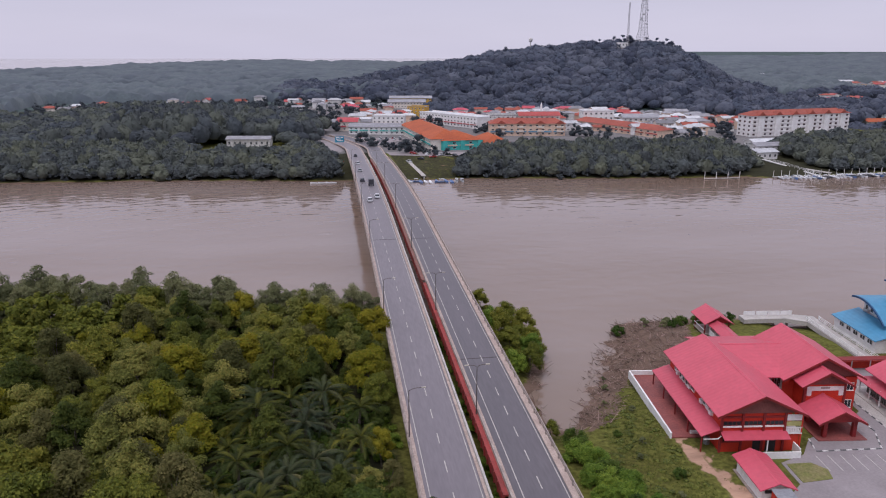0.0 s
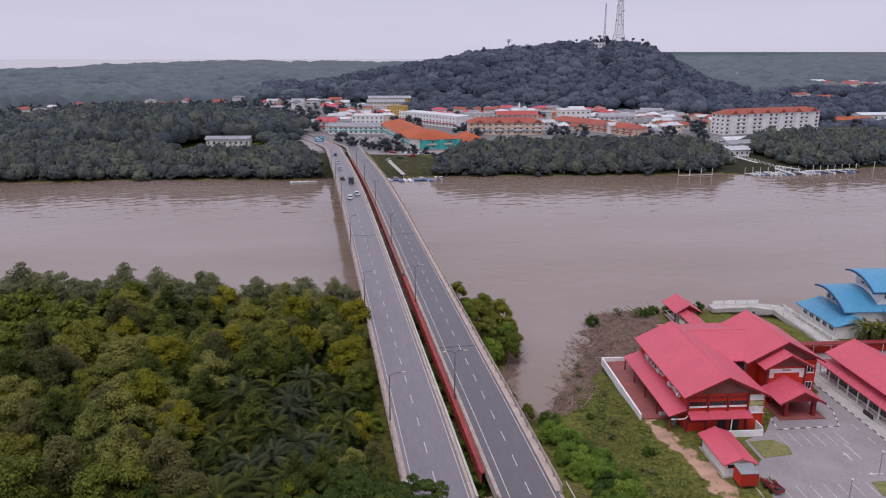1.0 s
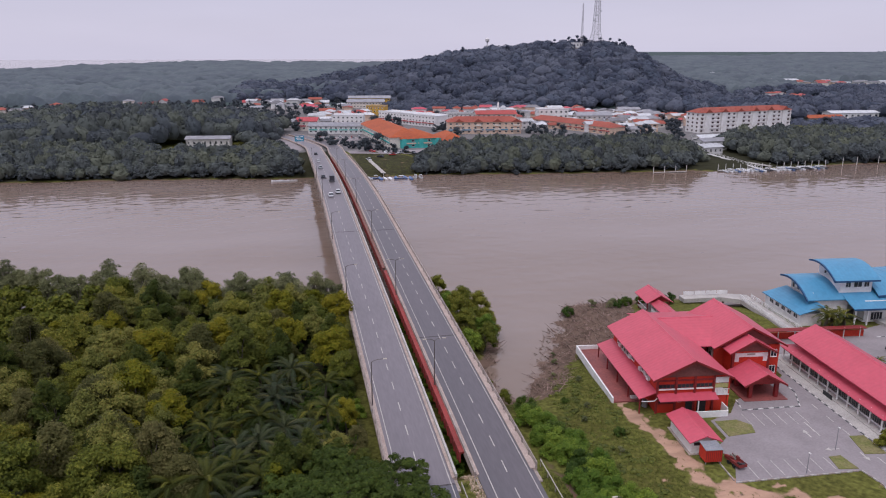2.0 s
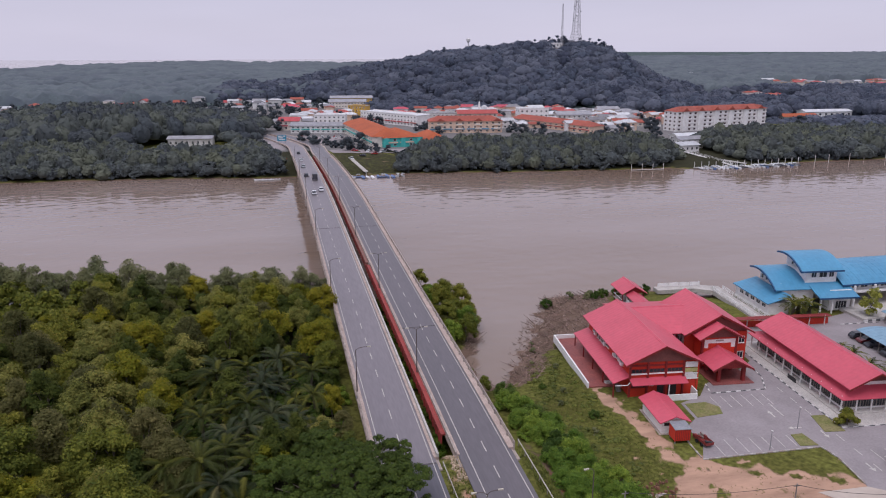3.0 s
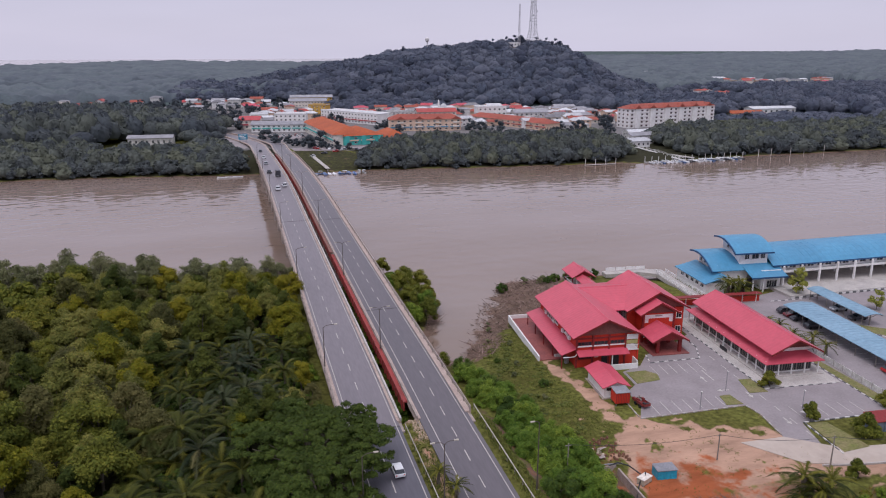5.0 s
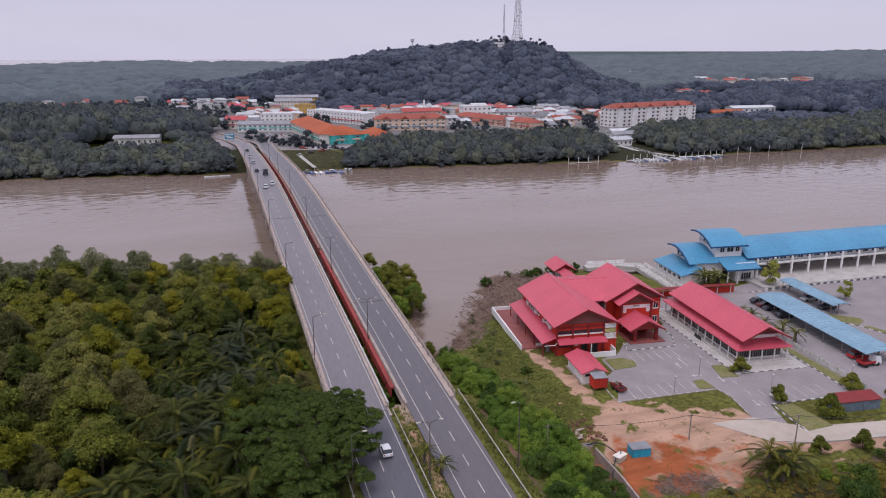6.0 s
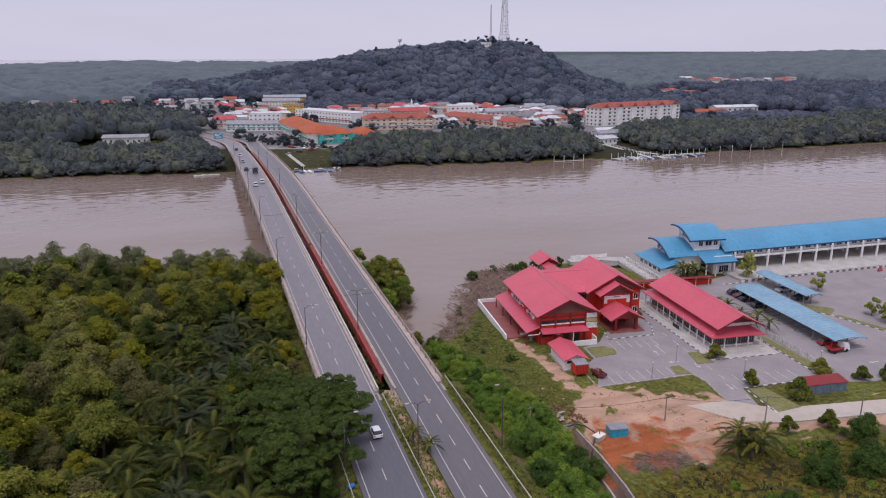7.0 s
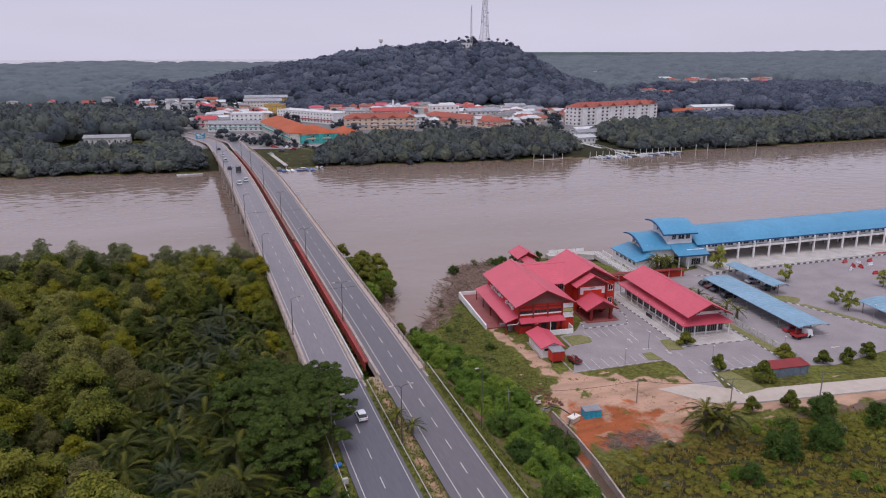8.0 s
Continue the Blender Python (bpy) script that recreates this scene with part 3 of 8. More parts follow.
tagged(part("water", ws, M_WATER), "wide silty brown river with light ripples", "river", kind="structure")


def ground_z(x, y):
    return float(ground_height(np.array([x]), np.array([y]))[0])


# ---------------------------------------------------------------- the twin road bridge
def deck_z(y):
    return float(np.interp(y, DECK_Y, DECK_Z))


knots_y = [-80, 20, 45, 70, 95, 125, 160, 200, 240, 265, 300, 350, 400, 445, 490]
knots_z = [4.0, 4.1, 4.7, 6.1, 7.3, 8.2, 9.3, 10.5, 11.7, 12.0, 11.6, 9.9, 7.4, 5.0, 3.0]
DECK_Y = np.arange(-80, 571, 2.0)
DECK_Z = np.interp(DECK_Y, knots_y, knots_z)
for _ in range(14):
    DECK_Z[1:-1] = (DECK_Z[:-2] + 2 * DECK_Z[1:-1] + DECK_Z[2:]) / 4


def road_line(x, y0, y1, step=4.0, dz=0.0):
    """Points along the road's axis line at offset x; beyond the bridge it bends to the left."""
    out = []
    for y in np.arange(y0, y1 + 0.01, step):
        out.append((x - bend(y, x), float(y), deck_z(y) + dz))
    return out


def bend(y, x=0.0):
    """Sideways shift of the road beyond the bridge; the right carriageway first swings out a little."""
    q = min(1.0, max(0.0, (y - 400) / 70))
    return max(0.0, y - 440) ** 2 * 0.0022 - (1.5 * q * q * (3 - 2 * q) if x > 20 else 0.0)


Y_NEAR, Y_FAR = 78.0, 385.0
LEFT, RIGHT = (9.5, 19.05), (21.5, 30.75)  # the outer edges of the two decks
for (a, c), y0, y1, asphalt, label in (((10.2, 18.5), -76, 76.8, M_ASPHALT_C, "resurfaced dark asphalt approach road with two lanes"), ((10.2, 18.5), 76.8, 548, M_ASPHALT, "worn grey asphalt carriageway with two lanes"), ((22.0, 30.1), -76, 548, M_ASPHALT_B, "dark asphalt carriageway with two lanes")):
    mid, half = (a + c) / 2, (c - a) / 2
    road = Shape().sweep(road_line(mid, y0, y1, (y1 - y0) / round((y1 - y0) / 4.0)), [(-half, 0), (-half, -0.25), (half, -0.25), (half, 0)])
    tagged(part("road", road, asphalt), label, "road", kind="structure")


def bridge(edges, name, label, walks):
    """One bridge: deck slab with footways and parapets on concrete piers."""
    x0, x1 = edges
    mid = (x0 + x1) / 2
    br = thing(name, Matrix.Identity(4), label, "bridge", group="road bridges")
    line = road_line(mid, Y_NEAR, Y_FAR)
    h = (x1 - x0) / 2
    part("deck_slab", Shape().sweep(line, [(-h, -0.27), (-h, -0.75), (h, -0.75), (h, -0.27)]), M_CONC, br)
    for gx_ in (-0.8, -0.27, 0.27, 0.8):
        part("girder", Shape().sweep(line, [(gx_ * h - 0.35, -0.75), (gx_ * h - 0.3, -2.0), (gx_ * h + 0.3, -2.0), (gx_ * h + 0.35, -0.75)]), M_CONC, br)
    for s, wid in ((-1, walks[0]), (1, walks[1])):
        kerb = [(s * (h - 0.02), -0.28), (s * (h - wid - 0.03), -0.28), (s * (h - wid - 0.03), 0.16), (s * (h - 0.02), 0.16)]
        part("footway", Shape().sweep(line, kerb if s < 0 else kerb[::-1]), M_FOOT, br)
    for y in range(int(Y_NEAR) + 16, int(Y_FAR) - 4, 18):
        z = deck_z(y) - 2.0
        bed = min(ground_z(mid, y), -0.5) - 0.5 if 165 < y < 362 else ground_z(mid, y) - 0.3
        pier = part("pier", box(-h + 0.4, h - 0.4, -0.9, 0.9, z - 1.0, z), M_CONC, br, at=pose(mid, y, 0))
        for px_ in (-0.55, 0, 0.55):
            part("column", Shape().tube([(px_ * h, 0, bed), (px_ * h, 0, z - 0.9)], 0.65, 10), M_CONC, pier)
    return br


bridge_l = bridge(LEFT, "road_bridge", "older concrete road bridge with low weathered parapets", (0.85, 0.7))
bridge_r = bridge(RIGHT, "road_bridge", "concrete road bridge with red-painted steel edge girder", (0.7, 0.95))
G_SECTION = [(-0.72, -0.05), (-0.72, -1.75), (-0.5, -1.75), (-0.5, -0.3), (0.02, -0.3), (0.02, -0.05)]
part("edge_girder", Shape().sweep(road_line(21.5, Y_NEAR + 6, 170.0), G_SECTION), M_REDSTEEL, bridge_r, "red painted steel girder")
part("edge_girder", Shape().sweep(road_line(21.5, 170.1, Y_FAR), G_SECTION), M_GIRDER_OLD, bridge_r, "weathered brown-red steel girder")


# ---------------------------------------------------------------- plants
def leaf_cloud(rs, centres, radii, count, size, flat=1.0, up=0.55, jitter=0.6, spread=(0.72, 1.16)):
    """Leaf sprays (quads) over the skins of ellipsoid clumps, as numpy vertices and faces."""
    centres, radii = np.asarray(centres, float), np.asarray(radii, float)
    area = radii**2
    which = rs.choice(len(centres), count, p=area / area.sum())
    d = rs.normal(size=(count, 3))
    d /= np.linalg.norm(d, axis=1)[:, None]
    low = d[:, 2] < -0.35
    d[low, 2] *= -1
    r = radii[which] * rs.uniform(spread[0], spread[1], count)
    p = centres[which] + d * r[:, None] * np.array([1, 1, flat])
    nrm = d + rs.normal(size=(count, 3)) * jitter * 0.6 + np.array([0, 0, up])
    nrm /= np.linalg.norm(nrm, axis=1)[:, None]
    a = np.cross(nrm, rs.normal(size=(count, 3)))
    a /= np.linalg.norm(a, axis=1)[:, None]
    c = np.cross(nrm, a)
    s = size * rs.uniform(0.6, 1.3, count)[:, None]
    v = np.stack([p + a * s, p + c * s * 0.72 - a * s * 0.6, p - c * s * 0.72 - a * s * 0.6], 1).reshape(-1, 3)
    return v, np.arange(count * 3).reshape(-1, 3)


def blob(rs, centre, r, flat=0.85, rings=4, sides=7):
    """A rough inner mass of one clump, as quads."""
    vs, fs = [], []
    for i in range(rings + 1):
        th = math.pi * i / rings
        for k in range(sides):
            ph = 2 * math.pi * k / sides
            q = r * rs.uniform(0.85, 1.05)
            vs.append((centre[0] + q * math.sin(th) * math.cos(ph), centre[1] + q * math.sin(th) * math.sin(ph), centre[2] + q * flat * math.cos(th)))
    for i in range(rings):
        for k in range(sides):
            p0, p1, p2, p3 = i * sides + k, (i + 1) * sides + k, (i + 1) * sides + (k + 1) % sides, i * sides + (k + 1) % sides
            fs += [(p0, p1, p2), (p0, p2, p3)]
    return np.array(vs), np.array(fs)


def crown_arrays(seed, radius, base, height, clumps, leaves, size, flat=0.85, dome=1.0, core=0.72, rmin=0.24, rmax=0.42, rings=4, sides=7, spread=(0.72, 1.16)):
    rs = np.random.RandomState(seed)
    cs, rr = [], []
    for k in range(clumps):
        th = rs.uniform(0, 2 * math.pi)
        q = math.sqrt(rs.uniform(0.0, 1.0))
        rad = radius * q * 0.78
        top = base + height * (1 - 0.75 * dome * q**2) * rs.uniform(0.72, 1.0)
        if k % 4 == 3:
            top = base + height * rs.uniform(0.1, 0.45)
        r = radius * rs.uniform(rmin, rmax)
        cs.append((rad * math.cos(th), rad * math.sin(th), max(top - r * 0.7, base)))
        rr.append(r)
    v, f = leaf_cloud(rs, cs, rr, leaves, size, flat, spread=spread)
    vs, fs = [v], [f]
    off = len(v)
    if core:
        for c, r in zip(cs, rr):
            bv, bf = blob(rs, c, r * core, flat, rings, sides)
            vs.append(bv)
            fs.append(bf + off)
            off += len(bv)
    return np.concatenate(vs), np.concatenate(fs), cs


def tree_kind(name, seed, material, radius, base, height, clumps, leaves, size, label, category="tree", trunk=0.16, core=0.72, flat=0.85, dome=1.0, limbs=6, rmin=0.24, rmax=0.42):
    """One tree: tapered trunk with limbs, and a crown of many leaf clumps."""
    v, f, cs = crown_arrays(seed, radius, base, height, clumps, leaves, size, flat, dome, core, rmin, rmax, 3, 5)
    t = thing(name, pose(0, 0, -200), label, category)
    wood = Shape()
    fork = base + height * 0.18
    wood.tube([(0, 0, -0.6), (0.05, 0.03, base * 0.5), (0.0, 0.08, fork)], [trunk * 1.4, trunk, trunk * 0.8], 6)
    for c in cs[:limbs]:
        wood.tube([(0.0, 0.06, fork * 0.75), (c[0] * 0.45, c[1] * 0.45, (fork + c[2]) / 2 + 0.1), (c[0], c[1], c[2])], [trunk * 0.6, trunk * 0.4, trunk * 0.15], 4)
    part("trunk", wood, M_BARK, t)
    part("crown", big_mesh("crown", v, f, material), material, t)
    return t


def copies(kinds, places, rs, group, smin=0.85, smax=1.2, sink=0.0):
    """Plants copies of the given kinds at (x, y) or (x, y, scale) places."""
    for p in places:
        src = kinds[rs.randint(len(kinds))]
        s = rs.uniform(smin, smax) * (p[2] if len(p) > 2 else 1)
        m = pose(p[0], p[1], ground_z(p[0], p[1]) - sink, rs.uniform(-4, 4), rs.uniform(-4, 4), rs.uniform(0, 360)) @ Matrix.Diagonal((s, s, s * rs.uniform(0.9, 1.12), 1))
        c = copy_thing(src, m)
        tagged(c, group=group)


def scatter(rs, outline, spacing, keep=lambda x, y: True):
    xs, ys = [p[0] for p in outline], [p[1] for p in outline]
    out = []
    row = 0
    y = min(ys)
    while y < max(ys):
        x = min(xs) + (spacing / 2 if row % 2 else 0)
        while x < max(xs):
            q = (x + rs.uniform(-0.36, 0.36) * spacing, y + rs.uniform(-0.36, 0.36) * spacing)
            if inside(np.array([q[0]]), np.array([q[1]]), outline)[0] and keep(*q):
                out.append(q)
            x += spacing
        y += spacing * 0.87
        row += 1
    return out


def remove_thing(ob):
    for o in [*ob.children_recursive, ob]:
        bpy.data.objects.remove(o)


def in_sight(places):
    """Keeps the places that any part of the flight can look towards."""
    return [p for p in places if -0.47 * p[1] - 25 < p[0] < 1.32 * (p[1] + 40) + 20]


def wood_stuff(name, rs, places, variants, material, label, category="woodland", tmin=0.8, tmax=1.25, zcap=99.0, smooth=False):
    """Many trees as one joined mesh."""
    vs, fs, off = [], [], 0
    heights = ground_height(np.array([p[0] for p in places]), np.array([p[1] for p in places]))
    for (x, y, *s), z in zip(places, heights):
        v, f = variants[rs.randint(len(variants))]
        a = rs.uniform(0, 6.28)
        k = rs.uniform(tmin, tmax) * (s[0] if s else 1)
        kz = min(k, zcap) * rs.uniform(0.85, 1.15)
        ca, sa = math.cos(a) * k, math.sin(a) * k
        vs.append(np.stack([v[:, 0] * ca - v[:, 1] * sa + x, v[:, 0] * sa + v[:, 1] * ca + y, v[:, 2] * kz + z], 1))
        fs.append(f + off)
        off += len(v)
    me = big_mesh(name, np.concatenate(vs), np.concatenate(fs), material)
    if smooth:
        me.polygons.foreach_set("use_smooth", [True] * len(me.polygons))
    return tagged(new(name, me), label, category, kind="stuff")


rs = np.random.RandomState(11)
mangroves = [
    tree_kind("mangrove_tree", 21, M_LEAF, 3.1, 2.2, 6.4, 24, 5365, 0.164, "mangrove tree with a clumped green crown", rmin=0.22, rmax=0.42),
    tree_kind("mangrove_tree", 22, M_LEAF_K, 2.6, 2.6, 7.4, 20, 4640, 0.156, "slender mangrove tree with a deep green crown", rmin=0.22, rmax=0.42),
    tree_kind("mangrove_tree", 23, M_LEAF, 3.6, 2.0, 5.6, 28, 6090, 0.164, "broad mangrove tree with a rounded green crown", rmin=0.2, rmax=0.4),
    tree_kind("mangrove_tree", 24, M_LEAF_Y, 2.7, 2.4, 6.2, 18, 4495, 0.164, "mangrove tree with a yellow-green crown", rmin=0.24, rmax=0.42),
    tree_kind("mangrove_tree", 25, M_LEAF_O, 3.5, 2.2, 6.2, 30, 6235, 0.139, "mangrove tree with a dull olive crown", core=0.6, rmin=0.2, rmax=0.36),
    tree_kind("mangrove_tree", 26, M_LEAF_L, 2.9, 2.0, 6.8, 22, 4930, 0.156, "mangrove tree with a pale lime-green crown", rmin=0.22, rmax=0.42),
    tree_kind("mangrove_tree", 27, M_LEAF_K, 2.4, 1.8, 4.6, 16, 3480, 0.156, "small mangrove tree with dense dark leaves", rmin=0.24, rmax=0.44),
    tree_kind("mangrove_tree", 28, M_LEAF_L, 3.4, 2.2, 5.4, 26, 5655, 0.139, "mangrove tree with pale grey-green leaves", core=0.55, rmin=0.18, rmax=0.34),
]
bank_trees = [
    tree_kind("bank_tree", 31, M_LEAF_G, 3.2, 1.6, 9.4, 34, 3300, 0.16, "thin-leaved grey-green tree at the river's edge", core=0.0, limbs=26, rmin=0.16, rmax=0.32),
    tree_kind("bank_tree", 32, M_LEAF_G, 3.1, 1.5, 8.8, 32, 3400, 0.16, "open-crowned green tree at the river's edge", core=0.2, limbs=22, rmin=0.16, rmax=0.34),
    tree_kind("bank_tree", 33, M_LEAF_G, 3.3, 1.2, 7.8, 30, 3100, 0.16, "broad thin-leaved tree at the river's edge", core=0.25, limbs=22, rmin=0.16, rmax=0.32),
]

LEFT_WOOD = [(-22, 24), (-6, 30), (3, 48), (6.5, 62), (7.2, 84), (6.6, 120), (7.4, 165), (-2, 166), (-60, 180), (-92, 187), (-60, 112), (-38, 55)]
PALM_PATCH = [(-24, 56), (-8, 38), (5, 26), (6.2, 52), (-3, 56), (-5, 70), (-5, 86), (3, 92), (6, 108), (4, 116), (-6, 122), (-20, 118), (-22, 92)]
px_ = lambda x, y: inside(np.array([x]), np.array([y]), PALM_PATCH)[0]
spots = scatter(rs, LEFT_WOOD, 4.9, lambda x, y: (not px_(x, y) or rs.rand() < 0.1) and ((x - 4) / 10.5) ** 2 + ((y - 67.5) / 16.5) ** 2 > 1)
edge = [p for p in spots if signed(np.array([p[0]]), np.array([p[1]]), NEAR_LAND)[0] < 13]
inner = [p for p in spots if signed(np.array([p[0]]), np.array([p[1]]), NEAR_LAND)[0] >= 13]
inner.sort(key=lambda p: abs(p[0] + 12) + abs(p[1] - 100) * 0.35)
copies(mangroves, inner[:245], rs, "mangrove trees", 0.62, 1.5)
copies(bank_trees, edge + [(q[0] + 2.2, q[1] - 1.5, 0.9) for q in edge], rs, "river-edge trees", 1.0, 1.35)
rest = [crown_arrays(40 + k, 3.1, 2.2, 6.2, 14, 1000, 0.4, rings=3, sides=5)[:2] for k in range(4)]
wood_stuff("mangrove_woodland", rs, inner[245:], rest, M_LEAF, "dense mangrove woodland of olive-green crowns")
under = scatter(rs, LEFT_WOOD, 4.6) + scatter(rs, PALM_PATCH, 3.0)
low = [crown_arrays(60 + k, 2.1, 0.3, 2.2, 4, 110, 0.36, core=0.7, rings=3, sides=5)[:2] for k in range(4)]
wood_stuff("undergrowth", rs, under, low, M_LEAF_D, "dark undergrowth beneath the trees", "shrubs", 0.7, 1.2)
for k in mangroves + bank_trees:
    remove_thing(k)


# ---------------------------------------------------------------- bridge details
def parapet(br, x, y0, y1, post_h, mat_post, rails, pitch=2.6, width=0.22, label=""):
    """Posts and rails along a deck's edge."""
    me = box(-width / 2, width / 2, -0.16, 0.16, 0, post_h).mesh("post", mat_post)
    for y in np.arange(y0, y1, pitch):
        part("post", me, mat_post, br, at=pose(x - bend(y, x), y, deck_z(y) + 0.12))
    for z, t in rails:
        part("rail", Shape().sweep(road_line(x, y0, y1, 4.0, 0.12), [(-t / 2, z - t / 2), (t / 2, z - t / 2), (t / 2, z + t / 2), (-t / 2, z + t / 2)][::-1]), mat_post, br)


parapet(bridge_l, 9.62, Y_NEAR, Y_FAR, 0.95, M_CONC, ((0.88, 0.2), (0.45, 0.12)), 3.2)
part("parapet_wall", Shape().sweep(road_line(18.9, Y_NEAR, Y_FAR), [(-0.16, 0.7), (-0.16, 0.1), (0.16, 0.1), (0.16, 0.7)]), M_CONC_LT, bridge_l, "low pale concrete parapet")
parapet(bridge_r, 30.6, Y_NEAR, Y_FAR, 1.05, M_CONC, ((1.0, 0.14), (0.55, 0.12)), 3.2)
part("parapet_wall", Shape().sweep(road_line(21.66, Y_NEAR, Y_FAR), [(-0.14, 0.62), (-0.14, 0.1), (0.14, 0.1), (0.14, 0.62)]), M_CONC, bridge_r, "low weathered concrete parapet")
ribs = Shape()
for y in np.arange(Y_NEAR + 7, Y_FAR, 2.2):
    ribs.box(20.6, 20.8, y - 0.08, y + 0.08, deck_z(y) - 1.85, deck_z(y) - 0.12)
tagged(part("web_stiffening", ribs, M_REDSTEEL, bridge_r, "red painted web stiffeners"), kind="stuff")
for y in (Y_NEAR, Y_FAR):
    for x0, x1 in (LEFT, RIGHT):
        tagged(part("abutment", box(x0 + 0.05, x1 - 0.05, -1.6, 1.6, ground_z((x0 + x1) / 2, y) - 2.5, deck_z(y) - 0.3), M_CONC, None, at=pose(0, y + (-1 if y < 200 else 1), 0)), "weathered concrete bridge abutment", "abutment", kind="structure")
M_JOINT = mat("worn_joint", (0.062, 0.052, 0.055), (0.11, 0.095, 0.1), rough=0.9, scale=0.6, fine=3)
for y, spans in ((Y_NEAR - 1.2, ((10.3, 18.4),)), (125.0, ((22.1, 30.0),)), (206.0, ((10.3, 18.4), (22.1, 30.0)))):
    for a, c in spans:
        tagged(part("expansion_joint", box(a, c, y - 0.16, y + 0.16, deck_z(y) - 0.1, deck_z(y) + 0.012), M_JOINT), "worn expansion joint across the road", "road joint", kind="structure")


for x in (9.85, 18.85, 21.65, 30.45):
    tagged(part("kerb", Shape().sweep(road_line(x, Y_FAR + 2, 546, 4.0), [(-0.35, 0.18), (-0.35, -0.5), (0.35, -0.5), (0.35, 0.18)]), M_FOOT), "pale concrete kerb beside the road into town", "kerb", kind="structure")

lines = Shape()
for x in (10.97, 17.94, 23.35, 29.4):
    lines.sweep(road_line(x, -70, 540, 4.0), [(-0.065, 0.016), (-0.065, -0.05), (0.065, -0.05), (0.065, 0.016)])
for x, start, pitch in ((14.12, 38.75, 7.32), (26.3, 39.15, 6.48)):
    for y in np.arange(start - 14 * pitch, 440, pitch):
        lines.sweep(road_line(x, y, y + 2.8, 1.4), [(-0.075, 0.016), (-0.075, -0.05), (0.075, -0.05), (0.075, 0.016)])
tagged(part("road_marking", lines, M_LINE), "worn white lane lines and edge lines", "road marking", kind="structure")


def lamp_post(x, y, z, height, arms, arm=1.9, label="", head_mat=None, facing=0):
    """A tapered steel pole with curved arms and lantern heads. arms: the sides (-1, 1) that carry one."""
    t = thing("street_lamp", pose(x, y, z, 0, 0, facing), label or "dark street lamp with a pale lantern on a curved arm", "street lamp", "street lamps")
    part("pole", Shape().tube([(0, 0, -0.3), (0, 0, 1.2), (0, 0, height * 0.6), (0, 0, height)], [0.13, 0.11, 0.08, 0.06], 8), M_POLE, t)
    part("base_plate", box(-0.22, 0.22, -0.22, 0.22, -0.05, 0.06), M_STEEL, t)
    for s in arms:
        a = part("arm", Shape().tube([(0, 0, height - 0.1), (s * arm * 0.25, 0, height + 0.22), (s * arm * 0.6, 0, height + 0.34), (s * arm, 0, height + 0.36)], 0.045, 6), M_POLE, t)
        head = Shape()
        head.slab([(s * arm, -0.1, height + 0.44), (s * (arm + 0.6), -0.13, height + 0.42), (s * (arm + 0.66), 0.0, height + 0.42), (s * (arm + 0.6), 0.13, height + 0.42), (s * arm, 0.1, height + 0.44)][:: 1 if s > 0 else -1], 0.13)
        part("lantern", head, M_LAMP, a, "pale lantern head")
    return t


for y in (98.0, 146.5, 195.0, 243.5, 292.0, 340.5):
    lamp_post(9.62, y, deck_z(y) + 0.1, 8.6, (1,))
for y in (105.0, 150.0, 197.0, 244.0, 291.0, 338.0):
    lamp_post(21.3, y, deck_z(y) - 0.35, 8.6, (-1, 1), 1.4, "dark street lamp with two curved arms and pale lanterns")
lamp_post(19.7, 56.3, ground_z(19.7, 56.3), 9.6, (-1, 1), 1.3, "dark street lamp with two arms in the grassy median")
lamp_post(20.0, 10.0, ground_z(20.0, 10), 9.6, (-1, 1), 1.3, "dark street lamp with two arms in the grassy median")
lamp_post(9.0, 57.0, ground_z(9.0, 57), 9.2, (1,), 1.5, "street lamp among the leaves beside the road")
lamp_post(33.8, 58.0, ground_z(33.8, 58), 10.4, (-1,), 0.7, "slim grey street lamp on the green verge")


M_GUARD = mat("chalky_rail_paint", (0.50, 0.46, 0.42), (0.36, 0.32, 0.29), rough=0.7, fine=4)


def guard_rail(x, y0, y1, off=0.0):
    t = thing("guard_rail", pose(x, y0, 0), "weathered steel guard rail beside the road", "guard rail", "guard rails")
    pts = [(0, y - y0, max(deck_z(y), ground_z(x, y) + 0.05)) for y in np.arange(y0, y1 + 0.1, 3.0)]
    part("beam", Shape().sweep(pts, [(-0.03, 0.76), (-0.07, 0.71), (-0.03, 0.66), (-0.07, 0.61), (-0.03, 0.56), (0.02, 0.56), (0.02, 0.76)]), M_GUARD, t)
    post = box(-0.02, 0.1, -0.05, 0.05, -0.5, 0.74).mesh("post", M_RAIL)
    for p in pts:
        part("post", post, M_RAIL, t, at=pose(*p))


guard_rail(19.2, 4, 77)
guard_rail(31.6, 4, 79)
guard_rail(8.75, 4, 80)


# ---------------------------------------------------------------- the yard with the red hall
SITE = pose(60, 75, G, 0, 0, -6.6)
M_LAWN = mat("patchy_lawn", (0.150, 0.160, 0.042), (0.22, 0.185, 0.085), rough=0.95, scale=0.45, fine=3, bump=0.3, spread=0.3, vary=0.3)
M_RED_TILE = mat("red_floor_tiles", (0.30, 0.085, 0.075), (0.2, 0.06, 0.055), rough=0.6, scale=0.3, fine=3)
M_LOUVRE = mat("yellow_green_louvre", (0.5, 0.47, 0.2), (0.4, 0.38, 0.14), rough=0.6)
ribbed(M_ROOF_R, "Y", 0.9, 0.18)
ribbed(M_ROOF_B, "X", 0.9, 0.18)
ribbed(M_ROOF_B2, "Y", 1.0, 0.22)


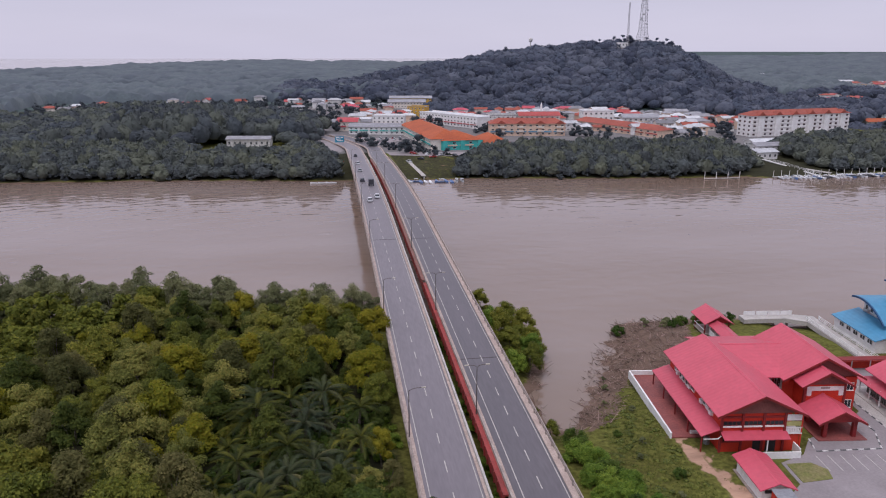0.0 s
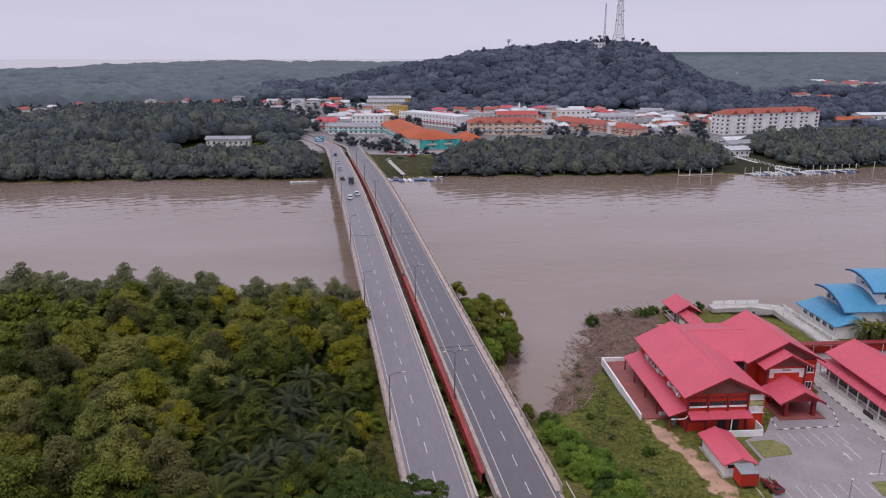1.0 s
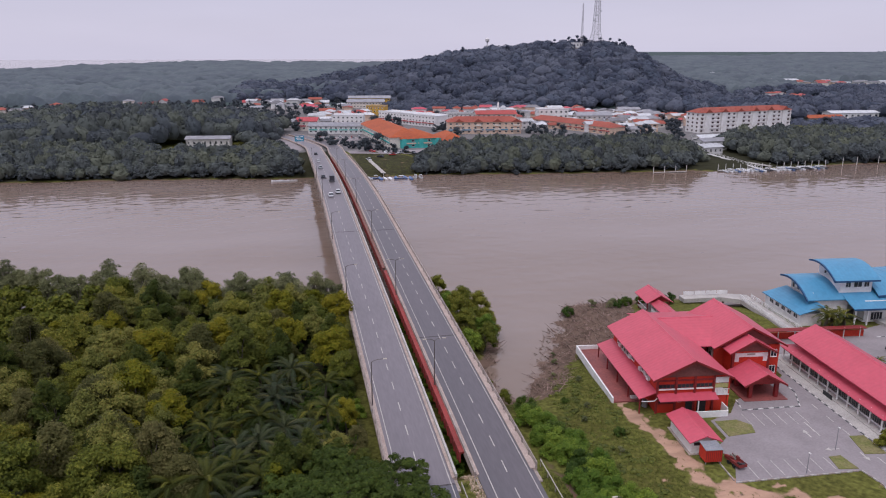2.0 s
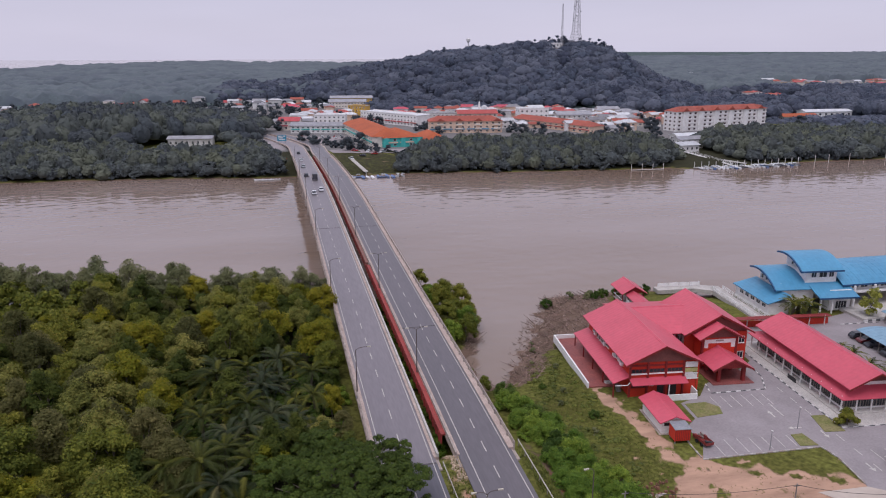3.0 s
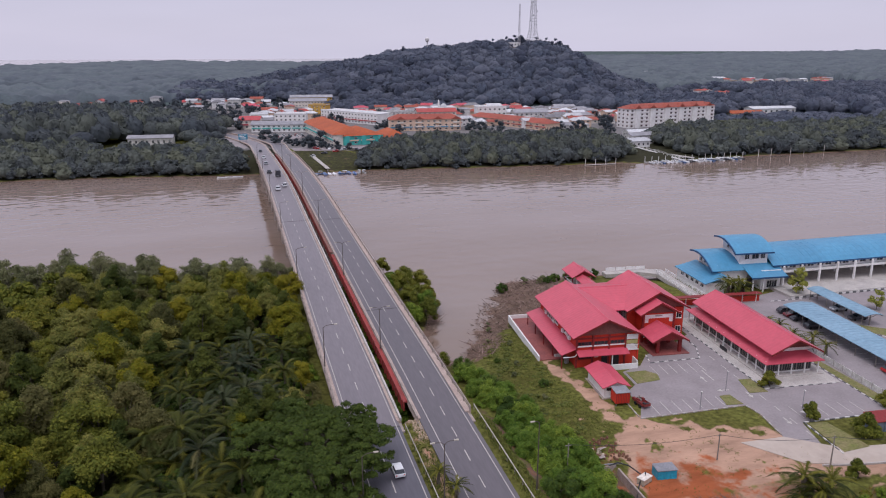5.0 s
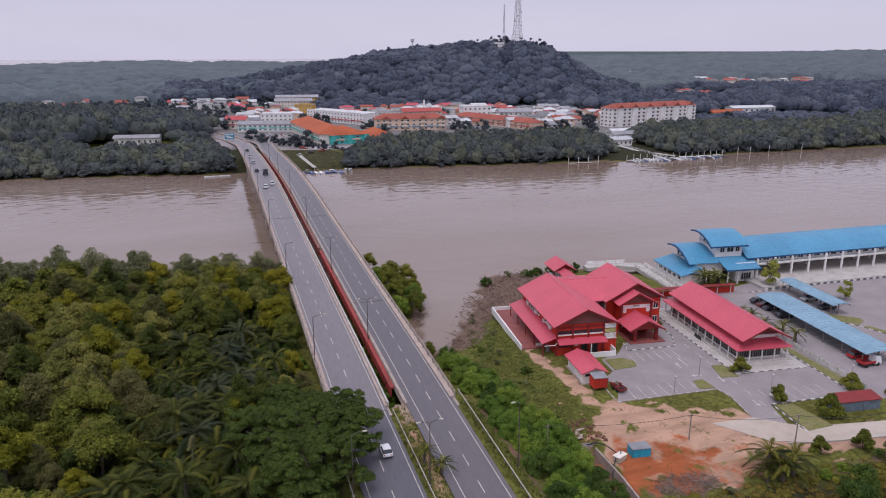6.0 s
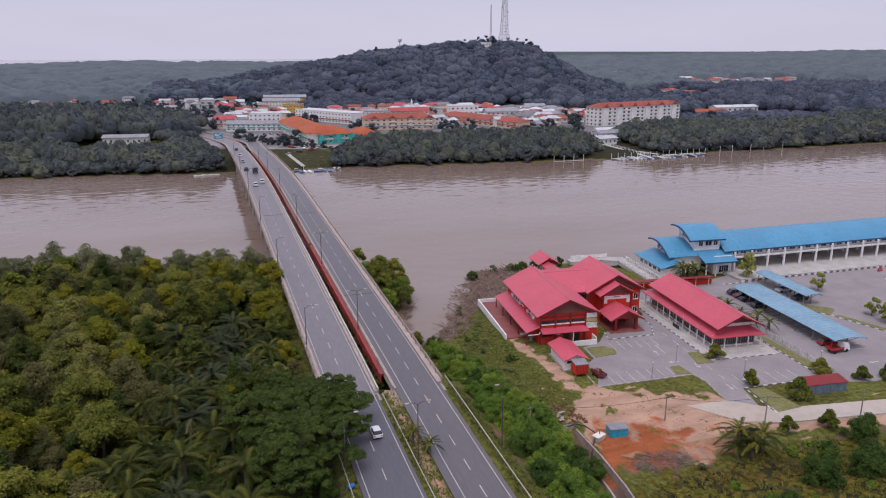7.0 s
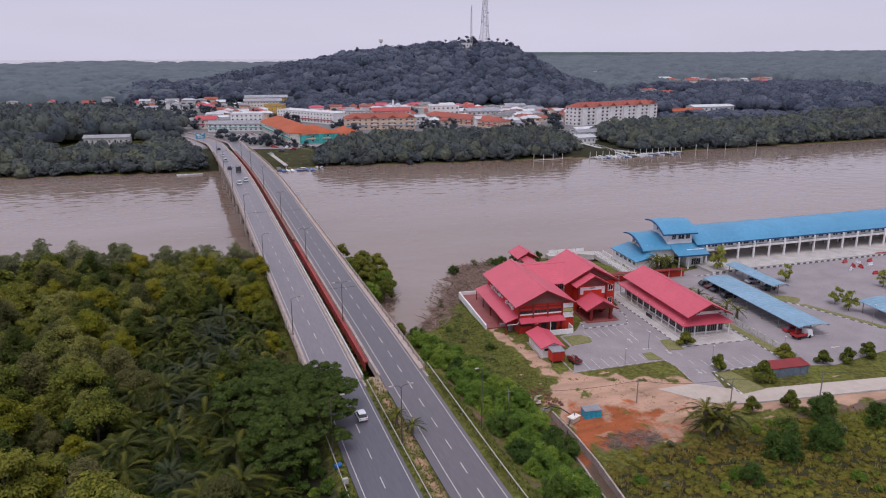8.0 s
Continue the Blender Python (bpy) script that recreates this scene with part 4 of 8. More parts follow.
def site(u, v, z=0.0, rz=0.0):
    return SITE @ pose(u, v, z, 0, 0, rz)


def plate(xs, zs, solid, y0, y1):
    """A connected upright plate on a grid of cells, with holes where solid(i, j) is false."""
    s, seen = Shape(), {}

    def vert(i, j, y):
        if (i, j, y) not in seen:
            seen[(i, j, y)] = len(s.v)
            s.v.append((xs[i], y, zs[j]))
        return seen[(i, j, y)]

    nx, nz = len(xs) - 1, len(zs) - 1
    full = lambda i, j: 0 <= i < nx and 0 <= j < nz and solid(i, j)
    for i in range(nx):
        for j in range(nz):
            if not full(i, j):
                continue
            c = [(i, j), (i + 1, j), (i + 1, j + 1), (i, j + 1)]
            s.f.append(tuple(vert(*p, y0) for p in c))
            s.f.append(tuple(vert(*p, y1) for p in c[::-1]))
            for k, (di, dj) in enumerate(((0, -1), (1, 0), (0, 1), (-1, 0))):
                if not full(i + di, j + dj):
                    p, q = c[k], c[(k + 1) % 4]
                    s.f.append((vert(*q, y0), vert(*p, y0), vert(*p, y1), vert(*q, y1)))
    return s


class Building:
    """A thing whose parts are given in the yard's own plan."""

    def __init__(self, name, u, v, label, category, frame_m=None, kind=""):
        base = SITE if frame_m is None else frame_m
        self.root = thing(name, base @ pose(u, v, 0), label, category, kind=kind)
        self.off = pose(-u, -v, 0)

    def part(self, name, shape, material, label=""):
        return part(name, shape, material, self.root, label, at=self.off)

    def window(self, face, u, v, z, w, h, frame_mat=None, bars=2, sill=True):
        """A framed window on a wall that faces 'v-', 'u-', 'u+' or 'v+'; (u, v) is the middle of its foot on the wall's face."""
        turn = {"v-": 0, "u+": 90, "v+": 180, "u-": -90}[face]
        m = self.off @ pose(u, v, z, 0, 0, turn)
        t = 0.09
        xs, zs = [-w / 2 - t, -w / 2], [-t, 0, h, h + t]
        for k in range(1, bars):
            x = -w / 2 + w * k / bars
            xs += [x - 0.03, x + 0.03]
        xs += [w / 2, w / 2 + t]
        f = plate(xs, zs, lambda i, j: j != 1 or i % 2 == 0, -0.08, 0.02)
        if sill:
            f.box(-w / 2 - 0.15, w / 2 + 0.15, -0.16, 0.0, -t - 0.08, -t)
        win = part("window", f, frame_mat or M_WHITE, self.root, at=m)
        part("pane", box(-w / 2, w / 2, -0.035, -0.02, 0, h), M_GLASS, win, "dark glass pane")
        return win


def gable(u0, u1, v0, v1, ze, zr, t=0.16, along="v"):
    """A gabled sheet roof in one piece: two slopes with thickness and a raised ridge cap."""
    a0, a1, e0, e1 = (u0, u1, v0, v1) if along == "v" else (v0, v1, u0, u1)
    m = (a0 + a1) / 2
    zl = ze + (zr - ze) * (1 - 0.3 / (a1 - m))
    line = [(a0, ze), (m - 0.3, zl), (m - 0.3, zl + 0.05), (m, zr + 0.07), (m + 0.3, zl + 0.05), (m + 0.3, zl), (a1, ze), (a1, ze - t), (m, zr - t), (a0, ze - t)]
    k = len(line)
    pts = [(p, e, z) if along == "v" else (e, p, z) for e in (e0, e1) for p, z in line]
    faces = [(i, (i + 1) % k, k + (i + 1) % k, k + i) for i in range(k)]
    faces += [(0, 1, 8, 9), (1, 2, 3, 8), (3, 4, 5, 8), (5, 6, 7, 8)]
    faces += [(k + 9, k + 8, k + 1, k), (k + 8, k + 3, k + 2, k + 1), (k + 8, k + 5, k + 4, k + 3), (k + 8, k + 7, k + 6, k + 5)]
    return Shape().add(pts, faces)


def barge(u0, u1, v, ze, zr, depth=0.35, t=0.07):
    """Fascia boards along a gable end, at the plane v."""
    m = (u0 + u1) / 2
    s = Shape()
    for a, za, c, zc in ((u0, ze, m, zr), (m, zr, u1, ze)):
        s.add([(a, v, za + 0.03), (c, v, zc + 0.03), (c, v, zc - depth), (a, v, za - depth), (a, v + t, za + 0.03), (c, v + t, zc + 0.03), (c, v + t, zc - depth), (a, v + t, za - depth)], [(0, 3, 2, 1), (4, 5, 6, 7), (0, 1, 5, 4), (3, 7, 6, 2), (0, 4, 7, 3), (1, 2, 6, 5)])
    return s


def triangle(u0, u1, v0, v1, ze, zr):
    m = (u0 + u1) / 2
    return Shape().add([(u0, v0, ze), (u1, v0, ze), (m, v0, zr), (u0, v1, ze), (u1, v1, ze), (m, v1, zr)], [(0, 1, 2), (5, 4, 3), (0, 3, 4, 1), (1, 4, 5, 2), (2, 5, 3, 0)])


def red_hall():
    b = Building("red_hall", 8, 32, "two-storey red hall with pink-red sheet roofs and brown gables", "building", site(0, 0.8))
    P = b.part
    # main block
    P("wall", box(-3.4, 6.9, 20, 43.6, -0.1, 6.75), M_RED, "red rendered walls")
    P("wall", box(6.9, 9.2, 22.4, 43.6, -0.1, 6.75), M_RED)
    P("wall", box(6.9, 9.3, 20.0, 22.4, -0.1, 3.1), M_RED)
    P("balcony_floor", box(6.9, 9.6, 19.7, 22.4, 3.1, 3.3), M_WHITE)
    rail = P("balustrade", box(6.95, 9.55, 19.74, 19.82, 4.2, 4.32), M_WHITE, "white balcony balustrade")
    for k in range(9):
        part("baluster", box(6.98 + k * 0.28, 7.14 + k * 0.28, 19.75, 19.81, 3.3, 4.2), M_WHITE, rail)
    P("louvre_panel", box(6.95, 9.5, 19.8, 19.88, 4.5, 5.25), M_LOUVRE, "yellow-green louvre panel")
    P("panel", box(6.95, 9.5, 19.78, 19.88, 5.45, 6.5), M_WHITE, "white panel above the balcony")
    P("post", box(9.35, 9.6, 19.75, 20.0, 0, 6.7), M_RED)
    P("roof", gable(-4.6, 9.9, 18.9, 44.6, 6.7, 10.15), M_ROOF_R, "pink-red profiled sheet roof")
    P("barge_board", barge(-4.6, 9.9, 18.86, 6.7, 10.15), M_REDTRIM)
    P("gable_board", triangle(-3.4, 8.7, 19.75, 19.95, 6.85, 9.7), M_GABLE, "brown boarded gable")
    P("gable_board", triangle(-3.4, 8.7, 43.7, 43.9, 6.85, 9.7), M_GABLE)
    P("beam", box(-3.5, 6.95, 19.8, 20.0, 6.0, 6.3), M_REDTRIM)
    for u in (-3.45, -0.1, 3.3, 6.75):
        P("pilaster", box(u - 0.18, u + 0.18, 19.75, 20.0, -0.1, 6.8), M_REDTRIM)
    for u in (-1.78, 1.6, 5.05):
        b.window("v-", u, 19.98, 4.75, 2.75, 0.62, M_REDTRIM, 4, False)
        P("sill", box(u - 1.5, u + 1.5, 19.72, 20.0, 4.42, 4.62), M_WHITE, "white window sill")
    P("awning", Shape().slab([(-3.5, 18.2, 3.1), (7.1, 18.2, 3.1), (7.1, 20.0, 3.75), (-3.5, 20.0, 3.75)], 0.14), M_ROOF_R, "pink-red sheet awning")
    for v in (23.5, 27.5, 33.0, 38.6):
        unit = P("air_conditioner", box(-3.8, -3.42, v, v + 0.95, 4.5, 5.15), M_WHITE, "white outdoor air-conditioning unit")
    for v in (25.2, 35.4):
        P("shutter", box(-3.5, -3.42, v, v + 1.3, 4.4, 6.0), M_WHITE2, "white louvred shutter")
    P("awning", Shape().slab([(-6.6, 19.8, 3.0), (-3.4, 19.8, 4.15), (-3.4, 44.2, 4.15), (-6.6, 44.2, 3.0)], 0.14), M_ROOF_R, "long lean-to sheet roof")
    for v in (20.2, 26, 32, 38, 43.8):
        P("post", box(-6.4, -6.2, v - 0.1, v + 0.1, -0.1, 3.0), M_REDTRIM)
    P("pipe", Shape().tube([(-6.2, 19.7, 2.5), (-3.9, 19.7, 2.5), (-3.4, 19.7, 3.0)], 0.08, 6), M_WHITE, "white drain pipe")
    b.window("v-", -1.7, 19.98, 1.9, 2.6, 0.8, M_REDTRIM, 5)
    # closed dark panels; the shade inside the doorways is painted on
    door = P("door", box(1.9, 3.2, 19.9, 20.02, 0, 2.4), M_DARK, "dark panel painted as the shade in an open doorway")
    P("door", box(4.0, 5.6, 19.9, 20.02, 0, 2.6), M_DARK, "dark panel painted as the shade in an open doorway")
    P("post", box(3.45, 3.6, 18.3, 18.45, 0, 3.1), M_WHITE)
    P("sign_board", box(0.35, 1.2, 19.9, 19.99, 2.0, 2.35), M_WHITE, "small white notice board")
    low = Shape().box(0.2, 8.7, 17.6, 17.8, -0.1, 1.15).box(8.5, 8.7, 17.8, 20.0, -0.1, 1.6)
    P("low_wall", low, M_WHITE, "low white garden wall")
    for v in (24.2, 27.6, 32.2, 40.2):
        b.window("u-", -3.38, v, 4.75, 1.5, 1.3, M_WHITE, 2)
    for v in (34.2, 35.7, 37.1):
        ac = P("air_conditioner", box(-3.85, -3.4, v - 0.45, v + 0.45, 4.6, 5.9), M_WHITE2, "white air-conditioning unit")
        part("fan_grille", Shape().tube([(-3.88, v, 5.3), (-3.86, v, 5.3)], 0.33, 12), M_DARK, ac)
    for v in (26, 30, 38, 41.5):
        b.window("u-", -3.38, v, 1.1, 1.4, 1.2, M_WHITE, 2)
    # link block
    P("wall", box(9.2, 12.9, 36.5, 49.5, -0.1, 6.7), M_WHITE2, "white rendered walls of the link")
    P("balcony_floor", box(9.2, 12.9, 33.4, 36.5, 3.1, 3.3), M_RED)
    P("wall", box(9.2, 12.9, 33.4, 33.6, 3.3, 4.2), M_RED)
    for u in (9.9, 11.4):
        P("column", box(u - 0.12, u + 0.12, 33.45, 33.69, -0.1, 6.7), M_REDTRIM)
    b.window("v-", 11.0, 36.48, 4.2, 2.6, 1.6, M_WHITE, 3)
    P("roof", gable(2.0, 20.0, 32.6, 51.4, 6.72, 9.15, along="u"), M_ROOF_R)
    # cross hall
    P("wall", box(12.9, 25.7, 33.0, 46.8, -0.1, 6.7), M_RED)
    P("wall", box(12.86, 12.9, 33.2, 36.4, 3.3, 6.6), M_WHITE2)
    for v in (34.2, 35.6):
        b.window("u-", 12.86, v, 4.0, 0.9, 2.0, M_WHITE, 2)
    P("roof", gable(12.0, 26.8, 31.2, 48.0, 6.75, 10.75), M_ROOF_R)
    P("barge_board", barge(12.0, 26.8, 31.16, 6.75, 10.75), M_REDTRIM)
    P("gable_board", triangle(13.0, 25.8, 32.2, 32.5, 6.85, 10.2), M_GABLE, "brown boarded gable")
    P("wall", box(23.6, 25.7, 32.2, 33.0, -0.1, 6.7), M_RED)
    for z in (1.0, 4.3):
        b.window("v-", 24.6, 32.18, z, 1.1, 1.3, M_WHITE, 2)
    # front bay with the porch
    P("wall", box(14.9, 22.3, 29.6, 33.0, 2.9, 6.7), M_RED)
    P("wall", box(15.2, 22.0, 30.8, 33.0, -0.1, 2.9), M_RED)
    for u in (15.1, 22.05):
        P("column", box(u - 0.22, u + 0.22, 29.5, 29.94, -0.1, 6.7), M_REDTRIM)
    trim = Shape().box(15.4, 21.8, 29.5, 29.6, 5.55, 6.35).box(15.4, 16.2, 29.5, 29.6, 4.6, 5.55).box(21.0, 21.8, 29.5, 29.6, 4.6, 5.55)
    P("band", trim, M_WHITE, "white painted band")
    P("sign_board", box(17.7, 19.3, 29.42, 29.5, 5.95, 6.25), M_CONC, "small grey name board")
    P("roof", gable(13.9, 23.2, 28.4, 36.0, 6.75, 9.35), M_ROOF_R)
    P("barge_board", barge(13.9, 23.2, 28.36, 6.75, 9.35), M_REDTRIM)
    P("gable_board", triangle(14.9, 22.2, 29.3, 29.58, 6.8, 8.85), M_GABLE, "brown boarded gable")
    for u in (16.2, 21.0):
        b.window("v-", u, 30.78, 0.9, 1.0, 1.3, M_WHITE, 2)
    P("door", box(17.6, 19.6, 30.7, 30.82, 0, 2.5), M_DARK, "dark panel in the entrance")
    P("roof", gable(14.1, 22.3, 22.6, 29.6, 2.95, 5.1), M_ROOF_R, "porch roof")
    P("barge_board", barge(14.1, 22.3, 22.56, 2.95, 5.1), M_REDTRIM)
    P("gable_board", triangle(15.0, 21.4, 23.2, 23.4, 3.0, 4.7), M_REDTRIM)
    for u in (15.75, 20.7):
        for v in (23.7, 28.6):
            P("pillar", box(u - 0.32, u + 0.32, v - 0.32, v + 0.32, -0.1, 3.1), M_REDTRIM)
    P("porch_floor", box(14.2, 22.4, 22.4, 30.8, -0.1, 0.2), M_RED_TILE)
    # terrace along the river side
    P("terrace", box(-9.6, -3.4, 24.4, 48.0, -0.4, 0.25), M_RED_TILE, "red tiled terrace")
    para = Shape().box(-9.8, -9.5, 24.3, 48.2, -0.5, 1.1).box(-9.5, -4.8, 47.9, 48.2, -0.5, 1.1)
    P("terrace_wall", para, M_WHITE, "low white terrace wall")
    P("bench", box(-6.0, -4.4, 25.2, 25.7, 0.25, 0.7), M_WHITE2)
    P("tank", Shape().tube([(-4.4, 22.6, 0), (-4.4, 22.6, 1.3)], 0.5, 10), M_STEEL)


red_hall()


def river_walkway():
    b = Building("covered_walkway", 15.5, 60, "covered walkway with pink-red roof and white sides", "walkway")
    P = b.part
    P("floor", box(14.0, 17.0, 49.5, 68.6, 0.2, 0.5), M_CONC)
    P("roof", gable(13.6, 17.4, 50.5, 68.5, 2.9, 3.75), M_ROOF_R)
    for k in range(7):
        v = 50.8 + k * 2.9
        for u in (14.1, 16.9):
            P("post", box(u - 0.1, u + 0.1, v - 0.1, v + 0.1, -2.6, 2.9), M_WHITE)
    for k in range(6):
        v = 51.0 + k * 2.9
        P("side_panel", box(14.0, 14.1, v, v + 2.5, 0.5, 1.7), M_WHITE, "white side panel")
    p = Building("river_pavilion", 15.8, 71, "open river pavilion with pink-red gable roof", "pavilion")
    P = p.part
    P("floor", box(12.9, 19.0, 68.6, 74.6, 0.2, 0.5), M_CONC)
    P("roof", gable(12.6, 19.2, 67.6, 76.0, 3.1, 5.0), M_ROOF_R)
    P("gable_board", triangle(13.2, 18.6, 68.2, 68.35, 3.15, 4.7), M_REDTRIM)
    for u in (13.2, 18.6):
        for v in (68.9, 74.3):
            P("post", box(u - 0.12, u + 0.12, v - 0.12, v + 0.12, -3.4, 3.2), M_REDTRIM)
    P("rail", Shape().box(12.95, 13.05, 68.7, 74.5, 1.3, 1.45).box(12.95, 19, 74.4, 74.5, 1.3, 1.45), M_WHITE)


river_walkway()


def long_annex():
    b = Building("long_annex", 36.7, 25, "long single-storey annex with two-tier pink-red roof and glazed sides", "building")
    P = b.part
    P("plinth", box(30.2, 43.2, 9.4, 40.6, -0.1, 0.35), M_CONC_LT)
    P("wall", box(32.0, 41.4, 11.0, 39.0, 0.35, 0.75), M_WHITE)
    # a solid block with the interior's shade put into its colour
    P("wall", box(32.1, 41.3, 11.1, 38.9, 0.75, 3.3), M_DARK, "solid dark block painted as interior shade behind the glass")
    for k in range(11):
        v = 10.2 + k * 2.95
        for u in (31.0, 42.4):
            P("column", box(u - 0.1, u + 0.1, v - 0.1, v + 0.1, 0, 3.4), M_WHITE)
    for u in (33.9, 36.7, 39.5):
        P("column", box(u - 0.1, u + 0.1, 10.1, 10.3, 0, 3.4), M_WHITE)
    for k in range(10):
        v = 12.4 + k * 2.8
        for face, u in (("u-", 32.0), ("u+", 41.4)):
            b.window(face, u, v, 0.8, 2.6, 2.35, M_RAIL, 5, False)
    for k in range(3):
        b.window("v-", 33.6 + k * 3.1, 11.0, 0.8, 2.9, 2.35, M_RAIL, 6, False)
    o = (30.4, 43.0, 9.3, 40.6, 3.1)
    i = (33.0, 40.4, 11.9, 38.0, 4.5)
    skirt = Shape()
    skirt.slab([(o[0], o[2], o[4]), (o[1], o[2], o[4]), (i[1], i[2], i[4]), (i[0], i[2], i[4])], 0.14)
    skirt.slab([(o[1], o[2], o[4]), (o[1], o[3], o[4]), (i[1], i[3], i[4]), (i[1], i[2], i[4])], 0.14)
    skirt.slab([(o[1], o[3], o[4]), (o[0], o[3], o[4]), (i[0], i[3], i[4]), (i[1], i[3], i[4])], 0.14)
    skirt.slab([(o[0], o[3], o[4]), (o[0], o[2], o[4]), (i[0], i[2], i[4]), (i[0], i[3], i[4])], 0.14)
    P("skirt_roof", skirt, M_ROOF_R, "lower pink-red skirt roof")
    P("clerestory", box(32.9, 40.5, 11.8, 38.1, 3.3, 5.4), M_WHITE)
    P("roof", gable(31.2, 42.2, 8.9, 39.4, 5.2, 7.9), M_ROOF_R, "upper pink-red gable roof")
    P("gable_board", triangle(32.5, 40.9, 11.3, 11.7, 5.3, 7.3), M_GABLE)
    P("barge_board", barge(31.2, 42.2, 8.86, 5.2, 7.9, 0.3), M_REDTRIM)
    P("band", box(32.0, 41.4, 11.2, 11.6, 4.9, 5.35), M_WHITE, "white fascia band")
    P("hoarding", box(30.0, 30.12, 22.0, 24.6, 0, 1.0), M_BLACK)


long_annex()


def kiosk():
    b = Building("pump_house", -1, 9.5, "small white pump house with pink-red gable roof", "shed")
    P = b.part
    P("wall", box(-2.9, 1.1, 7.4, 15.4, -0.1, 2.3), M_WHITE)
    P("roof", gable(-3.5, 1.9, 6.7, 16.2, 2.35, 3.4), M_ROOF_R)
    P("gable_board", triangle(-2.9, 1.1, 7.25, 7.4, 2.3, 3.1), M_WHITE)
    P("vent", box(-2.5, -1.5, 7.3, 7.42, 1.5, 2.0), M_DARK)
    P("step", box(-3.3, 1.5, 7.0, 15.8, -0.1, 0.12), M_CONC)
    c = Building("storage_box", 0.2, 5.6, "red steel storage cabin on a raised frame with grey lid", "storage cabin")
    P = c.part
    P("body", box(-2.1, 0.5, 4.0, 6.3, 0.55, 2.6), M_RED, "red sheet-metal body")
    ribs = Shape()
    for k in range(9):
        ribs.box(-2.05 + k * 0.31, -1.96 + k * 0.31, 3.95, 4.0, 0.6, 2.55)
    P("rib", ribs, M_REDTRIM)
    P("lid", Shape().slab([(-2.2, 3.9, 2.65), (0.6, 3.9, 2.65), (0.6, 6.4, 2.85), (-2.2, 6.4, 2.85)], 0.1), M_STEEL)
    for u in (-2.0, 0.3):
        for v in (4.1, 6.05):
            P("leg", box(u, u + 0.12, v, v + 0.12, -0.1, 0.55), M_STEEL)


kiosk()

# paved yard
YARD = [(0.4, -0.9), (20.9, 0.3), (21.6, -3), (20.9, -10.4), (17.5, -15.2), (24.5, -18.6), (26.9, -7), (43, -6.3), (46, -8.4), (53.4, -9.7), (69.2, -6), (90, 0), (160, 12), (160, 62), (66, 57), (52, 52), (44, 53), (28, 53), (27, 33), (23.5, 30), (13, 24), (9.8, 19.5), (5.0, 17.2), (5.0, 11.5), (2.4, 9), (2.3, 3)]
yard_slab = tagged(part("pavement", Shape().prism(YARD, -0.4, 0.06), M_PARK, at=SITE), "pale worn concrete car park and driveway", "pavement", kind="structure")


def marking(shape, name="parking_line"):
    return part(name, shape, M_LINE, yard_slab)


for k in range(7):
    u, v0 = 4.35 + 2.16 * k, -0.25 + 0.23 * k
    marking(box(u - 0.06, u + 0.06, v0, 4.4, 0.02, 0.075))
for k in range(6):
    u = 11.4 + 2.0 * k
    marking(box(u - 0.06, u + 0.06, 14.7, 19.0, 0.02, 0.075))
marking(box(20.6, 20.8, 10.6, 15.2, 0.02, 0.075))
for u, v, a in ((19.0, 11.5, 0), (20.2, 6.5, 90), (24.0, 4.0, 180), (26.4, 6.0, 180), (30, -3.6, 90), (24.8, -6.0, 180), (60, -2, 90), (50, 1, 90)):
    c, s = math.cos(radians(a)), math.sin(radians(a))
    arrow = [(-0.12, -1.2), (0.12, -1.2), (0.12, 0.3), (0.5, 0.3), (0.0, 1.2), (-0.5, 0.3), (-0.12, 0.3)]
    marking(Shape().prism([(u + x * c - y * s, v + x * s + y * c) for x, y in arrow], 0.02, 0.075), "arrow")
for k in range(6):
    marking(box(28.2 + k * 2.4 - 0.06, 28.2 + k * 2.4 + 0.06, -5.6, -1.4, 0.02, 0.075))
for k in range(15):
    for u0, u1 in ((55.2, 59.2), (60.4, 64.4)):
        marking(box(u0, u1, 4.4 + k * 2.5 - 0.06, 4.4 + k * 2.5 + 0.06, 0.02, 0.075))
for k in range(9):
    marking(box(25.7, 25.85, -16 + k * 4.4, -14 + k * 4.4, 0.02, 0.075))
kerb_walk = Shape().box(28.2, 44.0, 5.6, 42.4, -0.2, 0.2)
tagged(part("pavement", kerb_walk, M_CONC_LT, at=SITE), "raised pale concrete walk round the annex", "pavement", kind="structure")


def kerb_run(points, m, stone=1.0, h=0.18, label="black and white painted kerb stones", colours=None):
    """Alternating black and white kerb stones along a line."""
    k = thing("kerb", m @ pose(points[0][0], points[0][1], 0), label, "kerb", kind="structure")
    ms = [box(-0.1, 0.1, 0.02, stone - 0.02, -0.15, h).mesh("kerb_stone", c) for c in (colours or (M_WHITE2, M_FADED))]
    n = 0
    for (ax, ay), (bx, by) in zip(points[:-1], points[1:]):
        length = math.hypot(bx - ax, by - ay)
        ang = math.degrees(math.atan2(by - ay, bx - ax)) - 90
        for i in range(int(length / stone)):
            q = i * stone / length
            part("kerb_stone", ms[n % 2], M_WHITE2, k, at=pose(ax + (bx - ax) * q - points[0][0], ay + (by - ay) * q - points[0][1], 0, 0, 0, ang))
            n += 1


kerb_run([(28.1, 42), (28.1, 5.6), (44, 5.6)], SITE)
kerb_run([(13, 24), (12.2, 20.2), (23.2, 20.6), (25.4, 26), (25.4, 33)], SITE)
kerb_run([(0.4, 9.6), (0.4, -0.9), (20.9, 0.3), (21.6, -3), (20.9, -10.4)], SITE, label="low concrete kerb with faded paint", colours=(M_CONC_LT, M_CONC))
kerb_run([(44.6, 17), (44.8, -5.6)], SITE)
